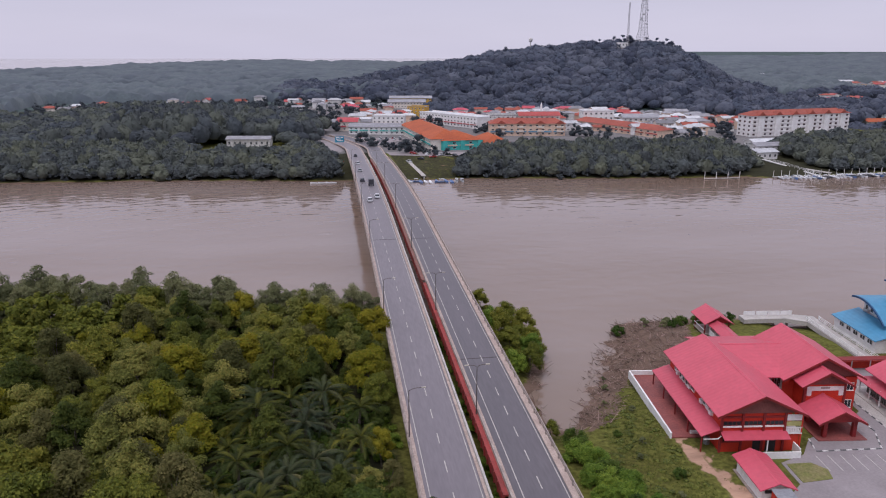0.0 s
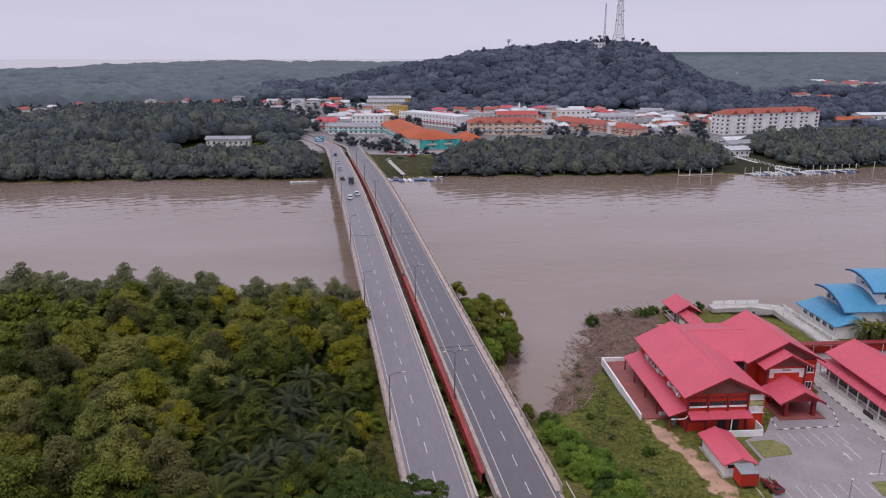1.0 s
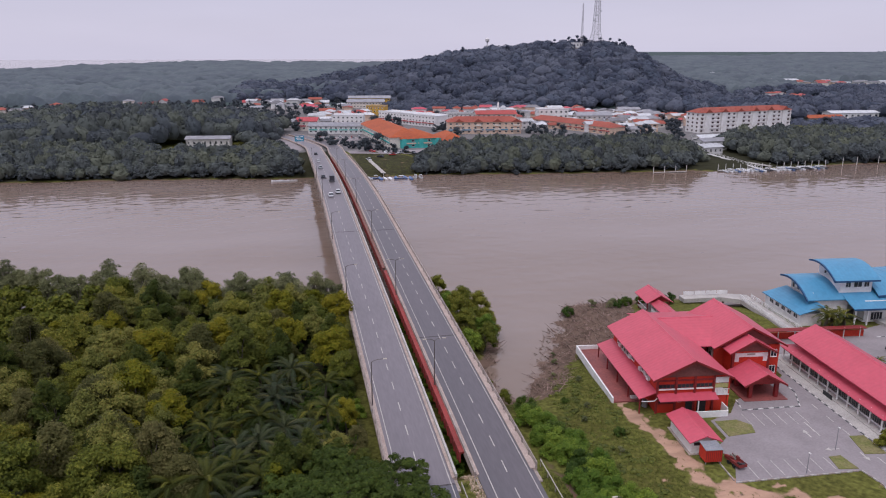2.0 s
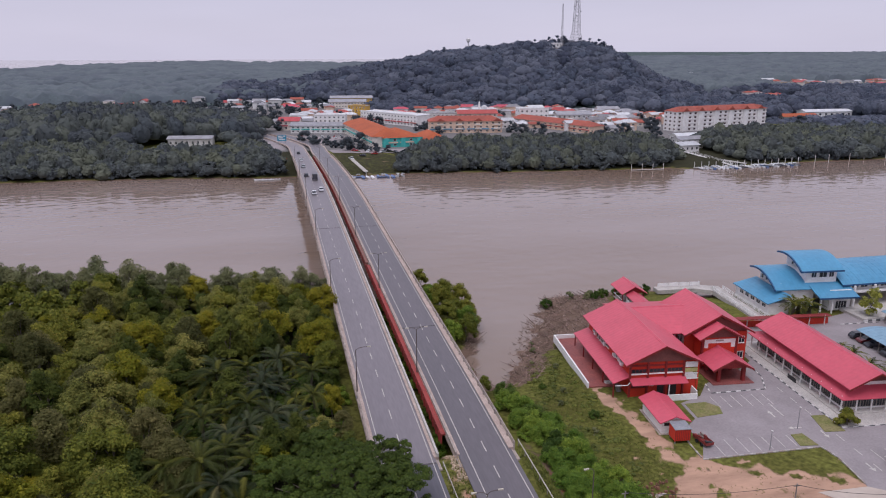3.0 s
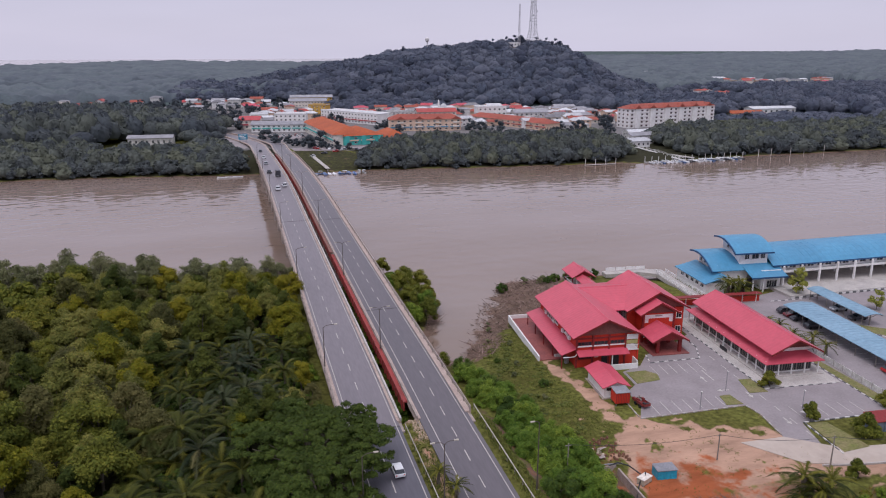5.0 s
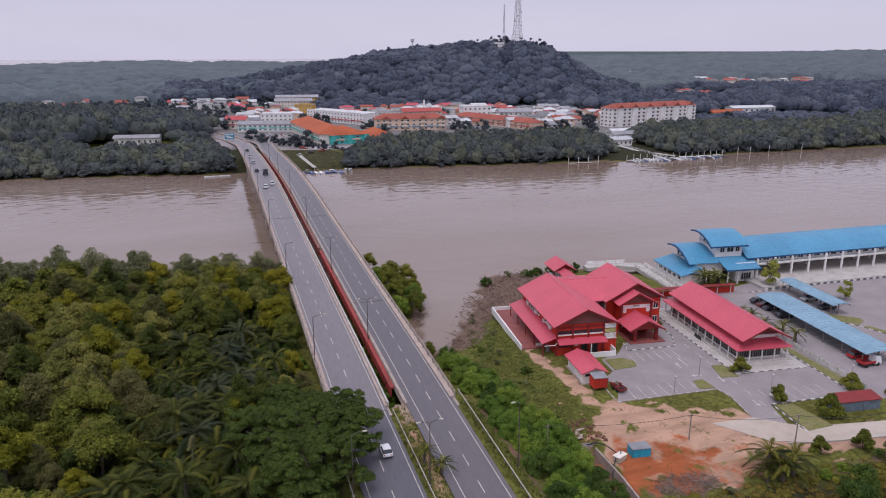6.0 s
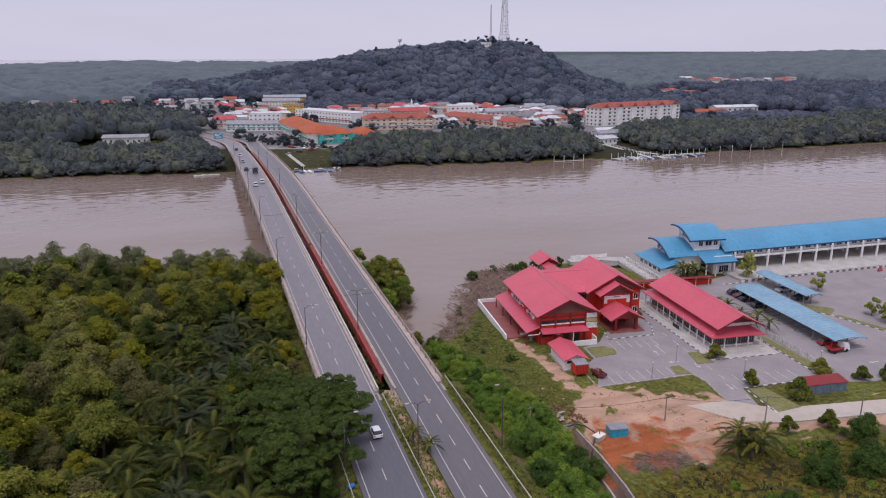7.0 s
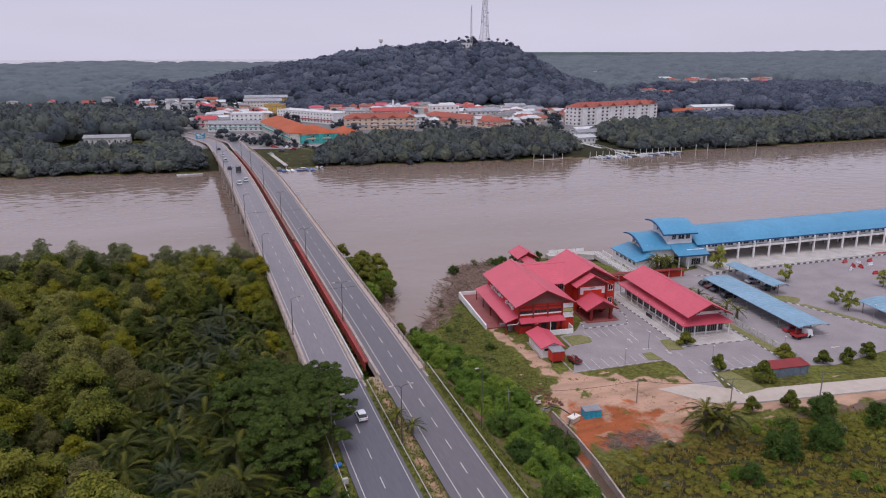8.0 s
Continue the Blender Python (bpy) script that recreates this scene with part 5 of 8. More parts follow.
kerb_run([(58.5, 49.5), (69, 49.8)], SITE)
kerb_run([(66.5, 27.6), (70.5, 23.0), (78.4, 4.2)], SITE)
kerb_run([(26.9, -17), (27.2, -7), (43, -6.4)], SITE)


def lawn(outline, m, label="patchy green lawn inside a kerb"):
    tagged(part("lawn", Shape().prism(outline, -0.2, 0.14), M_LAWN, at=m), label, "lawn", kind="structure")


lawn([(17.7, 1.0), (20.8, 0.8), (20.3, 4.6), (18.2, 4.4)], SITE)
lawn([(5.6, 11.8), (10.6, 12.6), (11.2, 15.0), (9.6, 17.0), (5.6, 16.8)], SITE)
lawn([(24.4, 4.6), (28, 4.4), (27.9, 10), (25.4, 10)], SITE)
lawn([(44.9, 16.6), (46.4, 16.6), (47.6, -3), (45.0, -5.2)], SITE)
lawn([(66.5, 33), (74.5, 27), (73.4, 25.2), (70.9, 23.6), (67, 28)], SITE)
lawn([(70.9, 22.6), (72.6, 22.6), (80.4, 4.6), (78.8, 4.2)], SITE)
lawn([(27.4, -16.6), (32.6, -15.8), (31.0, -7.6), (27.6, -7.4)], SITE)

# the light road to the yard
access = Shape().prism([(71.5, 62.5), (79.5, 62), (86, 56.6), (116, 51.6), (220, 28), (219, 23), (114, 47.4), (84, 52.2), (77, 54.6)], G - 0.4, G + 0.09)
M_ACCESS = mat("dusty_concrete", (0.47, 0.40, 0.35), (0.41, 0.335, 0.28), rough=0.9, scale=0.05, fine=0.6, bump=0.0, coords="World", vary=0.1)
tagged(part("road", access, M_ACCESS), "pale concrete access road", "road", kind="structure")
tagged(part("kerb", Shape().sweep([(79, 53.2, G), (84, 51.9, G), (114, 47.1, G), (219, 22.7, G)], [(-0.12, -0.2), (0.12, -0.2), (0.12, 0.3), (-0.12, 0.3)][::-1]), M_CONC_LT), "long pale concrete kerb", "kerb", kind="structure")


# ---------------------------------------------------------------- the blue-roofed river terminal
BLUE = pose(132.6, 127.2, G, 0, 0, -2.2)


def arc_roof(u0, u1, profile, t=0.22):
    """A curved sheet roof: profile of (v, z) swept from u0 to u1, one shell."""
    ring = list(profile) + [(v, z - t) for v, z in reversed(profile)]
    n = len(ring)
    vs = [(u0, v, z) for v, z in ring] + [(u1, v, z) for v, z in ring]
    half = n // 2
    fs = [(i, n + i, n + (i + 1) % n, (i + 1) % n) for i in range(n)]
    fs += [(i, i + 1, n - 2 - i, n - 1 - i) for i in range(half - 1)]
    fs += [(n + i + 1, n + i, 2 * n - 1 - i, 2 * n - 2 - i) for i in range(half - 1)]
    return Shape().add(vs, fs)


def arc_wall(u, profile, z0, t=0.15):
    """A wall with a curved top edge, in one piece."""
    n = len(profile)
    vs = []
    for x in (u, u + t):
        vs += [(x, v, z0) for v, z in profile] + [(x, v, z) for v, z in profile]
    fs = []
    for i in range(n - 1):
        fs += [(i, n + i, n + i + 1, i + 1), (2 * n + i, 2 * n + i + 1, 3 * n + i + 1, 3 * n + i), (i, i + 1, 2 * n + i + 1, 2 * n + i), (n + i, 3 * n + i, 3 * n + i + 1, n + i + 1)]
    fs += [(0, 2 * n, 3 * n, n), (n - 1, 2 * n - 1, 4 * n - 1, 3 * n - 1)]
    return Shape().add(vs, fs)


def bow(v0, v1, z0, z1, peak, n=14):
    """A profile that starts at (v0, z0), rises over a crest and falls to (v1, z1)."""
    out = []
    for k in range(n + 1):
        q = k / n
        out.append((v0 + (v1 - v0) * q, z0 + (z1 - z0) * q + peak * 4 * q * (1 - q)))
    return out


def terminal_front():
    b = Building("ferry_terminal", 55, 62, "white terminal front with three curved blue sheet roofs", "building")
    P = b.part
    # low side wing
    P("wall", box(45.2, 50.5, 57.6, 72.8, -0.3, 2.9), M_WHITE)
    P("roof", Shape().slab([(44.6, 57.0, 3.0), (50.6, 57.0, 4.7), (50.6, 73.0, 4.7), (44.6, 73.4, 3.0)], 0.2), M_ROOF_B, "blue sheet lean-to roof")
    for k in range(5):
        b.window("u-", 45.18, 59.4 + k * 2.6, 1.5, 1.5, 0.9, M_WHITE, 2)
    # middle curved roof
    mid = bow(60.0, 72.0, 5.3, 8.0, 1.55)
    P("wall", box(50.4, 58.6, 60.8, 71.0, -0.3, 5.6), M_WHITE)
    P("wall", arc_wall(50.4, [(v, z - 0.2) for v, z in bow(60.6, 71.0, 5.6, 8.0, 1.3)], 4.6), M_WHITE)
    P("roof", arc_roof(48.0, 64.5, mid), M_ROOF_B, "curved blue sheet roof")
    P("fascia", arc_roof(47.85, 48.15, [(v, z + 0.06) for v, z in mid], 0.42), M_FASCIA_B, "dark blue roof edge")
    for k in range(5):
        b.window("u-", 50.38, 62.2 + k * 1.9, 5.3, 0.9, 1.1, M_WHITE, 1)
    # top curved roof
    top = bow(60.3, 71.2, 9.6, 11.9, 1.35)
    P("wall", box(56.6, 64.6, 61.6, 70.0, 5.0, 9.6), M_WHITE)
    P("wall", arc_wall(56.6, [(v, z - 0.2) for v, z in bow(61.4, 70.2, 9.7, 11.7, 1.1)], 9.0), M_WHITE)
    P("roof", arc_roof(54.4, 65.6, top), M_ROOF_B, "curved blue sheet roof")
    P("fascia", arc_roof(54.25, 54.55, [(v, z + 0.06) for v, z in top], 0.4), M_FASCIA_B)
    P("fascia", box(54.4, 65.6, 60.2, 60.35, 9.3, 9.7), M_FASCIA_B)
    for u in (58.6, 61.0, 63.2):
        b.window("v-", u, 61.58, 7.7, 1.2 if u != 61.0 else 1.9, 1.3, M_WHITE, 2)
    for v in (64.5, 67.5):
        b.window("u-", 56.58, v, 9.4, 0.8, 0.7, M_WHITE, 1)
    # front canopy
    canopy = [(56.0, 4.2), (58.2, 4.9), (60.6, 5.9), (63.5, 6.9)]
    P("canopy", arc_roof(57.2, 67.4, canopy, 0.25), M_ROOF_B, "blue sheet canopy over the entrance")
    P("fascia", box(57.2, 67.4, 55.9, 56.05, 3.85, 4.25), M_FASCIA_B)
    P("wall", box(61.4, 67.0, 58.6, 66.0, -0.1, 5.2), M_WHITE)
    b.window("v-", 64.6, 58.58, 0.5, 2.8, 1.9, M_WHITE, 4)
    P("door", box(58.8, 60.4, 60.7, 60.85, 0, 2.6), M_DARK)
    for u in (58.0, 61.0):
        P("column", box(u - 0.15, u + 0.15, 56.6, 56.9, 0, 4.3), M_WHITE)
    P("ramp_wall", box(33.5, 56.0, 50.6, 50.9, -0.1, 1.5), M_RED, "low red wall beside the entrance")
    P("walk_roof", Shape().slab([(27.0, 48.6, 2.7), (56.0, 49.6, 2.3), (56.0, 51.4, 2.3), (27.0, 50.4, 2.7)], 0.15), M_REDTRIM, "flat red covered-way roof")
    for k in range(8):
        P("post", box(28 + k * 3.8, 28.16 + k * 3.8, 49.9, 50.06, -0.1, 2.4), M_WHITE2)


terminal_front()


def terminal_hall():
    b = Building("waterfront_hall", 0, 0, "long white waterfront hall with blue sheet roof and open ground floor", "building", BLUE)
    P = b.part
    L = 118.0
    prof = [(-0.6 + 18.2 * k / 14, 6.1 + 3.2 * math.sin(math.pi * k / 14) ** 0.85) for k in range(15)]
    P("roof", arc_roof(-1, L, prof, 0.2), M_ROOF_B, "long curved blue profiled sheet roof")
    for k in range(60):
        seam = arc_roof(k * 2.0, k * 2.0 + 0.06, [(v, z + 0.025) for v, z in prof], 0.04)
        P("roof_seam", seam, M_ROOF_B)
    P("fascia", box(-1, L, -0.75, -0.6, 5.75, 6.15), M_FASCIA_B)
    P("upper_wall", box(0, L, 0.6, 0.85, 4.35, 6.2), M_WHITE)
    P("beam", box(0, L, -1.3, 0.6, 4.05, 4.4), M_WHITE2)
    P("rear_wall", box(0, L, 16.3, 16.6, 4.35, 6.2), M_WHITE2)
    P("floor", box(-2, L, -9.5, 17.4, -1.0, 0.7), M_CONC_LT, "raised concrete quay floor")
    P("wall", box(0, 16.0, 8.0, 8.3, 0.9, 6.0), M_WHITE2)
    for q in (34.0, 62.0, 90.0):
        P("wall", box(q, q + 9.0, 12.0, 12.3, 0.7, 4.15), M_WHITE2)
    P("upper_floor", box(0, L, 0.85, 16.3, 4.15, 4.35), M_WHITE)
    n = 0
    for k in range(21):
        x = 2.0 + k * 5.68
        P("column", box(x - 0.22, x + 0.22, -1.45, -1.0, 0.7, 5.9), M_WHITE)
        P("column", box(x - 0.2, x + 0.2, 5.6, 6.0, 0.7, 4.15), M_WHITE2)
        P("column", box(x - 0.2, x + 0.2, 16.2, 16.6, 0.7, 4.35), M_WHITE2)
        for d in (1.55, 4.1):
            b.window("v-", x + d, 0.6, 4.8, 1.9, 0.95, M_WHITE, 2, False)
    P("stair", Shape().box(75, 80, 3, 5, 0.7, 2.2).box(76.5, 80, 3, 5, 2.2, 3.6), M_CONC)


terminal_hall()
kerb_run([(-2, -9.7), (100, -9.7)], BLUE, 1.1, 0.5)


def carport(u0, u1, v0, v1, z, label, bow_h=0.5):
    b = Building("carport", (u0 + u1) / 2, (v0 + v1) / 2, label, "carport")
    P = b.part
    prof = [(u0 + (u1 - u0) * k / 8, z + bow_h * 4 * (k / 8) * (1 - k / 8)) for k in range(9)]
    s = arc_roof(v0, v1, prof, 0.1)
    s.v = [(c, a, h) for a, c, h in s.v]
    P("roof", s, M_ROOF_B2, "faded blue sheet roof")
    m = (u0 + u1) / 2
    for k in range(int((v1 - v0) / 1.3)):
        rib = arc_roof(v0 + 0.6 + k * 1.3, v0 + 0.7 + k * 1.3, [(u, h + 0.03) for u, h in prof], 0.04)
        rib.v = [(c, a, h) for a, c, h in rib.v]
        P("roof_rib", rib, M_ROOF_B2)
    for k in range(int((v1 - v0) / 5.4) + 1):
        v = v0 + 1.2 + k * (v1 - v0 - 2.4) / int((v1 - v0) / 5.4)
        post = P("post", box(m - 0.1, m + 0.1, v - 0.1, v + 0.1, 0, z + bow_h - 0.1), M_RAIL)
        part("brace", Shape().tube([(m, v, z - 0.9), (u0 + 0.4, v, z)], 0.06, 5).tube([(m, v, z - 0.9), (u1 - 0.4, v, z)], 0.06, 5), M_RAIL, post)
        P("post", box(u0 + 0.3, u0 + 0.42, v - 0.06, v + 0.06, 0, z), M_RAIL)
    P("purlin", Shape().box(u0 + 0.3, u0 + 0.4, v0, v1, z - 0.18, z - 0.05).box(u1 - 0.4, u1 - 0.3, v0, v1, z - 0.18, z - 0.05), M_RAIL)


carport(55.2, 63.2, 3.6, 40.2, 2.75, "long open carport with faded blue curved roof")
carport(68.6, 73.4, 29.6, 50.0, 2.75, "open carport with faded blue curved roof")
carport(81.3, 92.0, 6.0, 15.2, 2.75, "small blue-roofed shelter at the car park", 0.8)


def car(m, body_mat, label, group="parked cars", detail=True):
    """A car with shaped body, glazed cabin, four wheels and lights. Its nose points along +y."""
    t = thing("car", m, label, "car", group)
    L, w = 4.2, 0.86
    h = L / 2
    side = [(-h, 0.35), (-h + 0.02, 0.8), (-h + 0.25, 0.92), (h - 1.15, 0.95), (h - 0.12, 0.78), (h, 0.55), (h - 0.03, 0.32)]
    body = Shape()
    n = len(side)
    ring = [(-w, y, z) for y, z in side] + [(w, y, z) for y, z in side]
    body.add(ring, [tuple(range(n)), tuple(range(2 * n - 1, n - 1, -1))] + [(i, n + i, n + (i + 1) % n, (i + 1) % n)[::-1] for i in range(n)])
    part("body", body, body_mat, t)
    base, topc = (-h + 0.12, h - 1.2), (-h + 0.7, h - 1.95)
    wt = w - 0.2
    cabin = Shape().add([(-w + 0.05, base[0], 0.93), (w - 0.05, base[0], 0.93), (w - 0.05, base[1], 0.93), (-w + 0.05, base[1], 0.93), (-wt, topc[0], 1.42), (wt, topc[0], 1.42), (wt, topc[1], 1.42), (-wt, topc[1], 1.42)], [(0, 1, 5, 4), (1, 2, 6, 5), (2, 3, 7, 6), (3, 0, 4, 7), (4, 5, 6, 7), (3, 2, 1, 0)])
    cab = part("cabin", cabin, M_GLASS, t, "dark glazed cabin")
    part("roof", box(-wt - 0.02, wt + 0.02, topc[0] - 0.05, topc[1] + 0.05, 1.41, 1.47), body_mat, cab)
    tyre = Shape().tube([(-0.1, 0, 0), (0.1, 0, 0)], 0.32, 12)
    rim = Shape().tube([(-0.11, 0, 0), (0.11, 0, 0)], 0.18, 10)
    for sx in (-1, 1):
        for y in (-h + 0.8, h - 0.85):
            wheel = part("wheel", tyre, M_TYRE, t, at=pose(sx * (w - 0.06), y, 0.32))
            if detail:
                part("rim", rim, M_STEEL, wheel)
    for sx in (-1, 1) if detail else ():
        part("headlight", box(sx * 0.6 - 0.16, sx * 0.6 + 0.16, h - 0.1, h - 0.02, 0.58, 0.7), M_WHITE, t)
        part("tail_light", box(sx * 0.65 - 0.12, sx * 0.65 + 0.12, -h - 0.02, -h + 0.05, 0.6, 0.8), M_RED, t)
    return t


def paint(name, col):
    return mat(name, col, tuple(c * 0.9 for c in col), rough=0.3, fine=3, bump=0, spec=0.6, vary=0.05)


C_WHITE, C_SILVER, C_RED, C_DARK, C_MAROON, C_BLUE = paint("car_white", (0.72, 0.72, 0.74)), paint("car_silver", (0.42, 0.43, 0.45)), paint("car_red", (0.42, 0.02, 0.02)), paint("car_dark", (0.04, 0.04, 0.05)), paint("car_maroon", (0.14, 0.015, 0.02)), paint("car_blue", (0.05, 0.12, 0.3))
lorry = thing("small_lorry", site(56.6, 4.1, 0.06, -82), "small red dropside lorry with a white cab parked by the carport", "lorry")
part("load_bed", box(-0.95, 0.95, -2.5, 0.7, 0.72, 0.86), C_MAROON, lorry)
for sx in (-0.95, 0.89):
    part("side_board", box(sx, sx + 0.06, -2.5, 0.7, 0.86, 1.3), C_RED, lorry)
part("tail_board", box(-0.89, 0.89, -2.5, -2.44, 0.86, 1.3), C_RED, lorry)
lorry_cab = part("cab", Shape().add([(-0.9, 0.75, 0.45), (0.9, 0.75, 0.45), (0.9, 2.45, 0.45), (-0.9, 2.45, 0.45), (-0.82, 0.8, 1.95), (0.82, 0.8, 1.95), (0.82, 1.95, 1.95), (-0.82, 1.95, 1.95)], [(0, 1, 5, 4), (1, 2, 6, 5), (2, 3, 7, 6), (3, 0, 4, 7), (4, 5, 6, 7), (3, 2, 1, 0)]), C_WHITE, lorry)
part("windscreen", Shape().slab([(-0.72, 2.32, 1.2), (0.72, 2.32, 1.2), (0.7, 2.06, 1.8), (-0.7, 2.06, 1.8)], 0.04), M_GLASS, lorry_cab)
for sx in (-0.8, 0.8):
    for y in (-1.5, 1.5):
        part("wheel", Shape().tube([(sx - 0.12, y, 0.38), (sx + 0.12, y, 0.38)], 0.38, 12), M_TYRE, lorry)
car(site(57.2, 7.8, 0.06, -90), C_RED, "bright red car under the carport")
crs = np.random.RandomState(5)
for k in range(13):
    if k in (8, 10, 11, 12):
        car(site(57.3, 11.6 + k * 2.5, 0.06, -90 if crs.rand() < 0.5 else 90), [C_DARK, C_SILVER, C_WHITE, C_MAROON, C_DARK][crs.randint(5)], "car parked in the shade of the carport", detail=False)
for k in range(6):
    if k in (1, 3):
        car(site(71, 31.5 + k * 3.1, 0.06, 90), [C_DARK, C_SILVER, C_DARK][crs.randint(3)], "dark car parked under the blue carport", detail=False)
# a low red trailer with scrap at the corner of the car park
trailer = thing("trailer", site(2.6, 3.7, 0.06, 12), "low rusty red trailer loaded with scrap at the car park's corner", "trailer")
M_TRAILER = mat("chipped_red_paint", (0.26, 0.035, 0.03), (0.14, 0.03, 0.028), rough=0.7, scale=1.2, fine=5)
part("bed", box(-0.75, 0.75, -1.7, 1.7, 0.5, 0.62), M_TRAILER, trailer)
for u in (-0.75, 0.69):
    part("side_board", box(u, u + 0.06, -1.7, 1.7, 0.62, 0.98), M_TRAILER, trailer)
part("tail_board", box(-0.69, 0.69, -1.7, -1.64, 0.62, 0.98), M_TRAILER, trailer)
part("drawbar", Shape().tube([(0, 1.7, 0.5), (0, 2.6, 0.42)], 0.05, 6), M_TRAILER, trailer)
for u in (-0.8, 0.8):
    for v in (-0.6, 0.6):
        part("wheel", Shape().tube([(u - 0.09, v, 0.3), (u + 0.09, v, 0.3)], 0.3, 12), M_TYRE, trailer)
trs_ = np.random.RandomState(4)
for k in range(9):
    u, v = trs_.uniform(-0.5, 0.5), trs_.uniform(-1.4, 1.4)
    part("scrap", box(u - 0.15, u + 0.15, v - 0.3, v + 0.3, 0.62, trs_.uniform(0.8, 1.3)), [M_TRAILER, M_RAIL, M_BLACK][k % 3], trailer)


def barrier(u, v, a, colour, label):
    """A hollow plastic road barrier: broad foot, narrow top and two fork slots."""
    t = thing("road_barrier", site(u, v, 0.06, a), label, "barrier", "road barriers")
    part("body", Shape().sweep([(-0.95, 0, 0), (0.95, 0, 0)], [(-0.32, 0.0), (0.32, 0.0), (0.3, 0.25), (0.12, 0.55), (0.1, 0.95), (-0.1, 0.95), (-0.12, 0.55), (-0.3, 0.25)][::-1]), colour, t)
    for q in (-0.5, 0.5):
        part("fork_slot", box(q - 0.16, q + 0.16, -0.335, 0.335, 0.04, 0.16), M_BLACK, t)
    part("cap", Shape().tube([(0, 0, 0.94), (0, 0, 1.0)], 0.07, 8), M_BLACK, t)


for u, v, a in ((109.8, 51.1, 20), (109.2, 47.1, 70), (110.6, 45.8, 75), (109.7, 39.6, 10), (111.3, 38.7, 60), (118.0, 50.5, 15), (125.7, 55.5, 5), (127.9, 55.6, 8)):
    barrier(u, v, a, C_RED, "red plastic road barrier standing on the car park")
for u, v, a in ((114.9, 46.9, 15), (113.0, 49.4, 80), (106.0, 44.5, 40)):
    barrier(u, v, a, C_WHITE, "white plastic road barrier standing on the car park")
# traffic, standing as at one moment
car(pose(15.4, 65.0, deck_z(65.0) + 0.01, 0, 0, 0) @ Matrix.Diagonal((0.86, 0.78, 0.86, 1)), C_WHITE, "white hatchback on the older carriageway", group="cars on the road")
for x, y, c, a in ((13.6, 398, C_DARK, 0), (13.3, 358, C_WHITE, 0), (12.9, 330, C_SILVER, 0), (12.5, 298, C_DARK, 0), (13.1, 256, C_WHITE, 0), (16.1, 262, C_WHITE, 0)):
    car(pose(x, y, deck_z(y) + 0.01, 0, 0, a), c, "car crossing the bridge", group="cars on the road", detail=False)
truck = thing("box_truck", pose(15.5, 288, deck_z(288)), "small dark box truck crossing the bridge", "truck", "cars on the road")
part("cargo_box", box(-1.0, 1.0, -2.6, 1.0, 0.8, 2.8), C_DARK, truck)
part("cab", box(-0.95, 0.95, 1.05, 2.5, 0.5, 2.1), C_BLUE, truck)
for sx in (-0.85, 0.85):
    for y in (-1.6, 1.7):
        part("wheel", Shape().tube([(sx - 0.12, y, 0.42), (sx + 0.12, y, 0.42)], 0.42, 12), M_TYRE, truck)


# ---------------------------------------------------------------- palms, shrubs and yard trees
def palm_kind(name, seed, trunk_h, fronds, length, label, material=None, droop=1.0):
    """A feather palm: ringed trunk and arching fronds of paired leaflets."""
    r = np.random.RandomState(seed)
    t = thing(name, pose(0, 0, -200), label, "palm")
    part("trunk", Shape().tube([(0, 0, -0.5), (0.05, 0, trunk_h * 0.5), (0, 0.05, trunk_h)], [0.32, 0.26, 0.24], 8), M_BARK, t)
    vs, fs, tints = [], [], []
    for k in range(fronds):
        tint = r.rand() ** 4
        az = k * 2.399 + r.uniform(-0.2, 0.2)
        tilt = 0.2 + 1.25 * math.sqrt(r.rand())
        ln = length * r.uniform(0.8, 1.1)
        n = 26
        pts = []
        for i in range(n + 1):
            q = i / n
            rad = ln * (q * math.cos(tilt * 0.0 + 0.0) * math.sin(tilt + 0.0) + 0.18 * q * q)
            z = trunk_h + ln * (q * math.cos(tilt)) - droop * ln * 0.5 * q**2.4
            pts.append(np.array([rad * math.cos(az), rad * math.sin(az), z]))
        side = np.array([-math.sin(az), math.cos(az), 0])
        for i in range(1, n):
            d = pts[i + 1] - pts[i]
            d /= np.linalg.norm(d)
            ll = ln * 0.15 * math.sin(math.pi * (0.12 + 0.82 * i / n)) ** 0.6
            for s in (-1, 1):
                base = pts[i]
                tip = base + s * side * ll * 0.86 + d * ll * 0.55 + np.array([0, 0, -0.2 * ll])
                w = d * 0.05 * ln / 3
                j = len(vs)
                vs += [base - w, base + w, tip + w * 0.1, tip - w * 0.1]
                fs.append((j, j + 1, j + 2, j + 3))
            j = len(vs)
            vs += [pts[i] - side * 0.05, pts[i] + side * 0.05, pts[i + 1] + side * 0.04, pts[i + 1] - side * 0.04]
            fs.append((j, j + 1, j + 2, j + 3))
        tints += [tint] * (len(vs) - len(tints))
    part("fronds", big_mesh("fronds", np.array(vs), np.array(fs), material or M_PALM, [("frond_tint", tints)]), material or M_PALM, t)
    return t


palms = [
    palm_kind("oil_palm", 71, 3.8, 24, 4.6, "oil palm with a dense head of arching green fronds"),
    palm_kind("oil_palm", 72, 5.2, 26, 4.9, "tall oil palm with long arching fronds"),
    palm_kind("oil_palm", 73, 2.2, 20, 4.2, "young oil palm with low spreading fronds"),
    palm_kind("oil_palm", 74, 4.0, 22, 4.7, "oil palm with old grey-green fronds", M_PALM_D),
]
prs = np.random.RandomState(8)
palm_spots = scatter(prs, PALM_PATCH, 5.5)
copies(palms, palm_spots, prs, "oil palms", 0.75, 1.15)
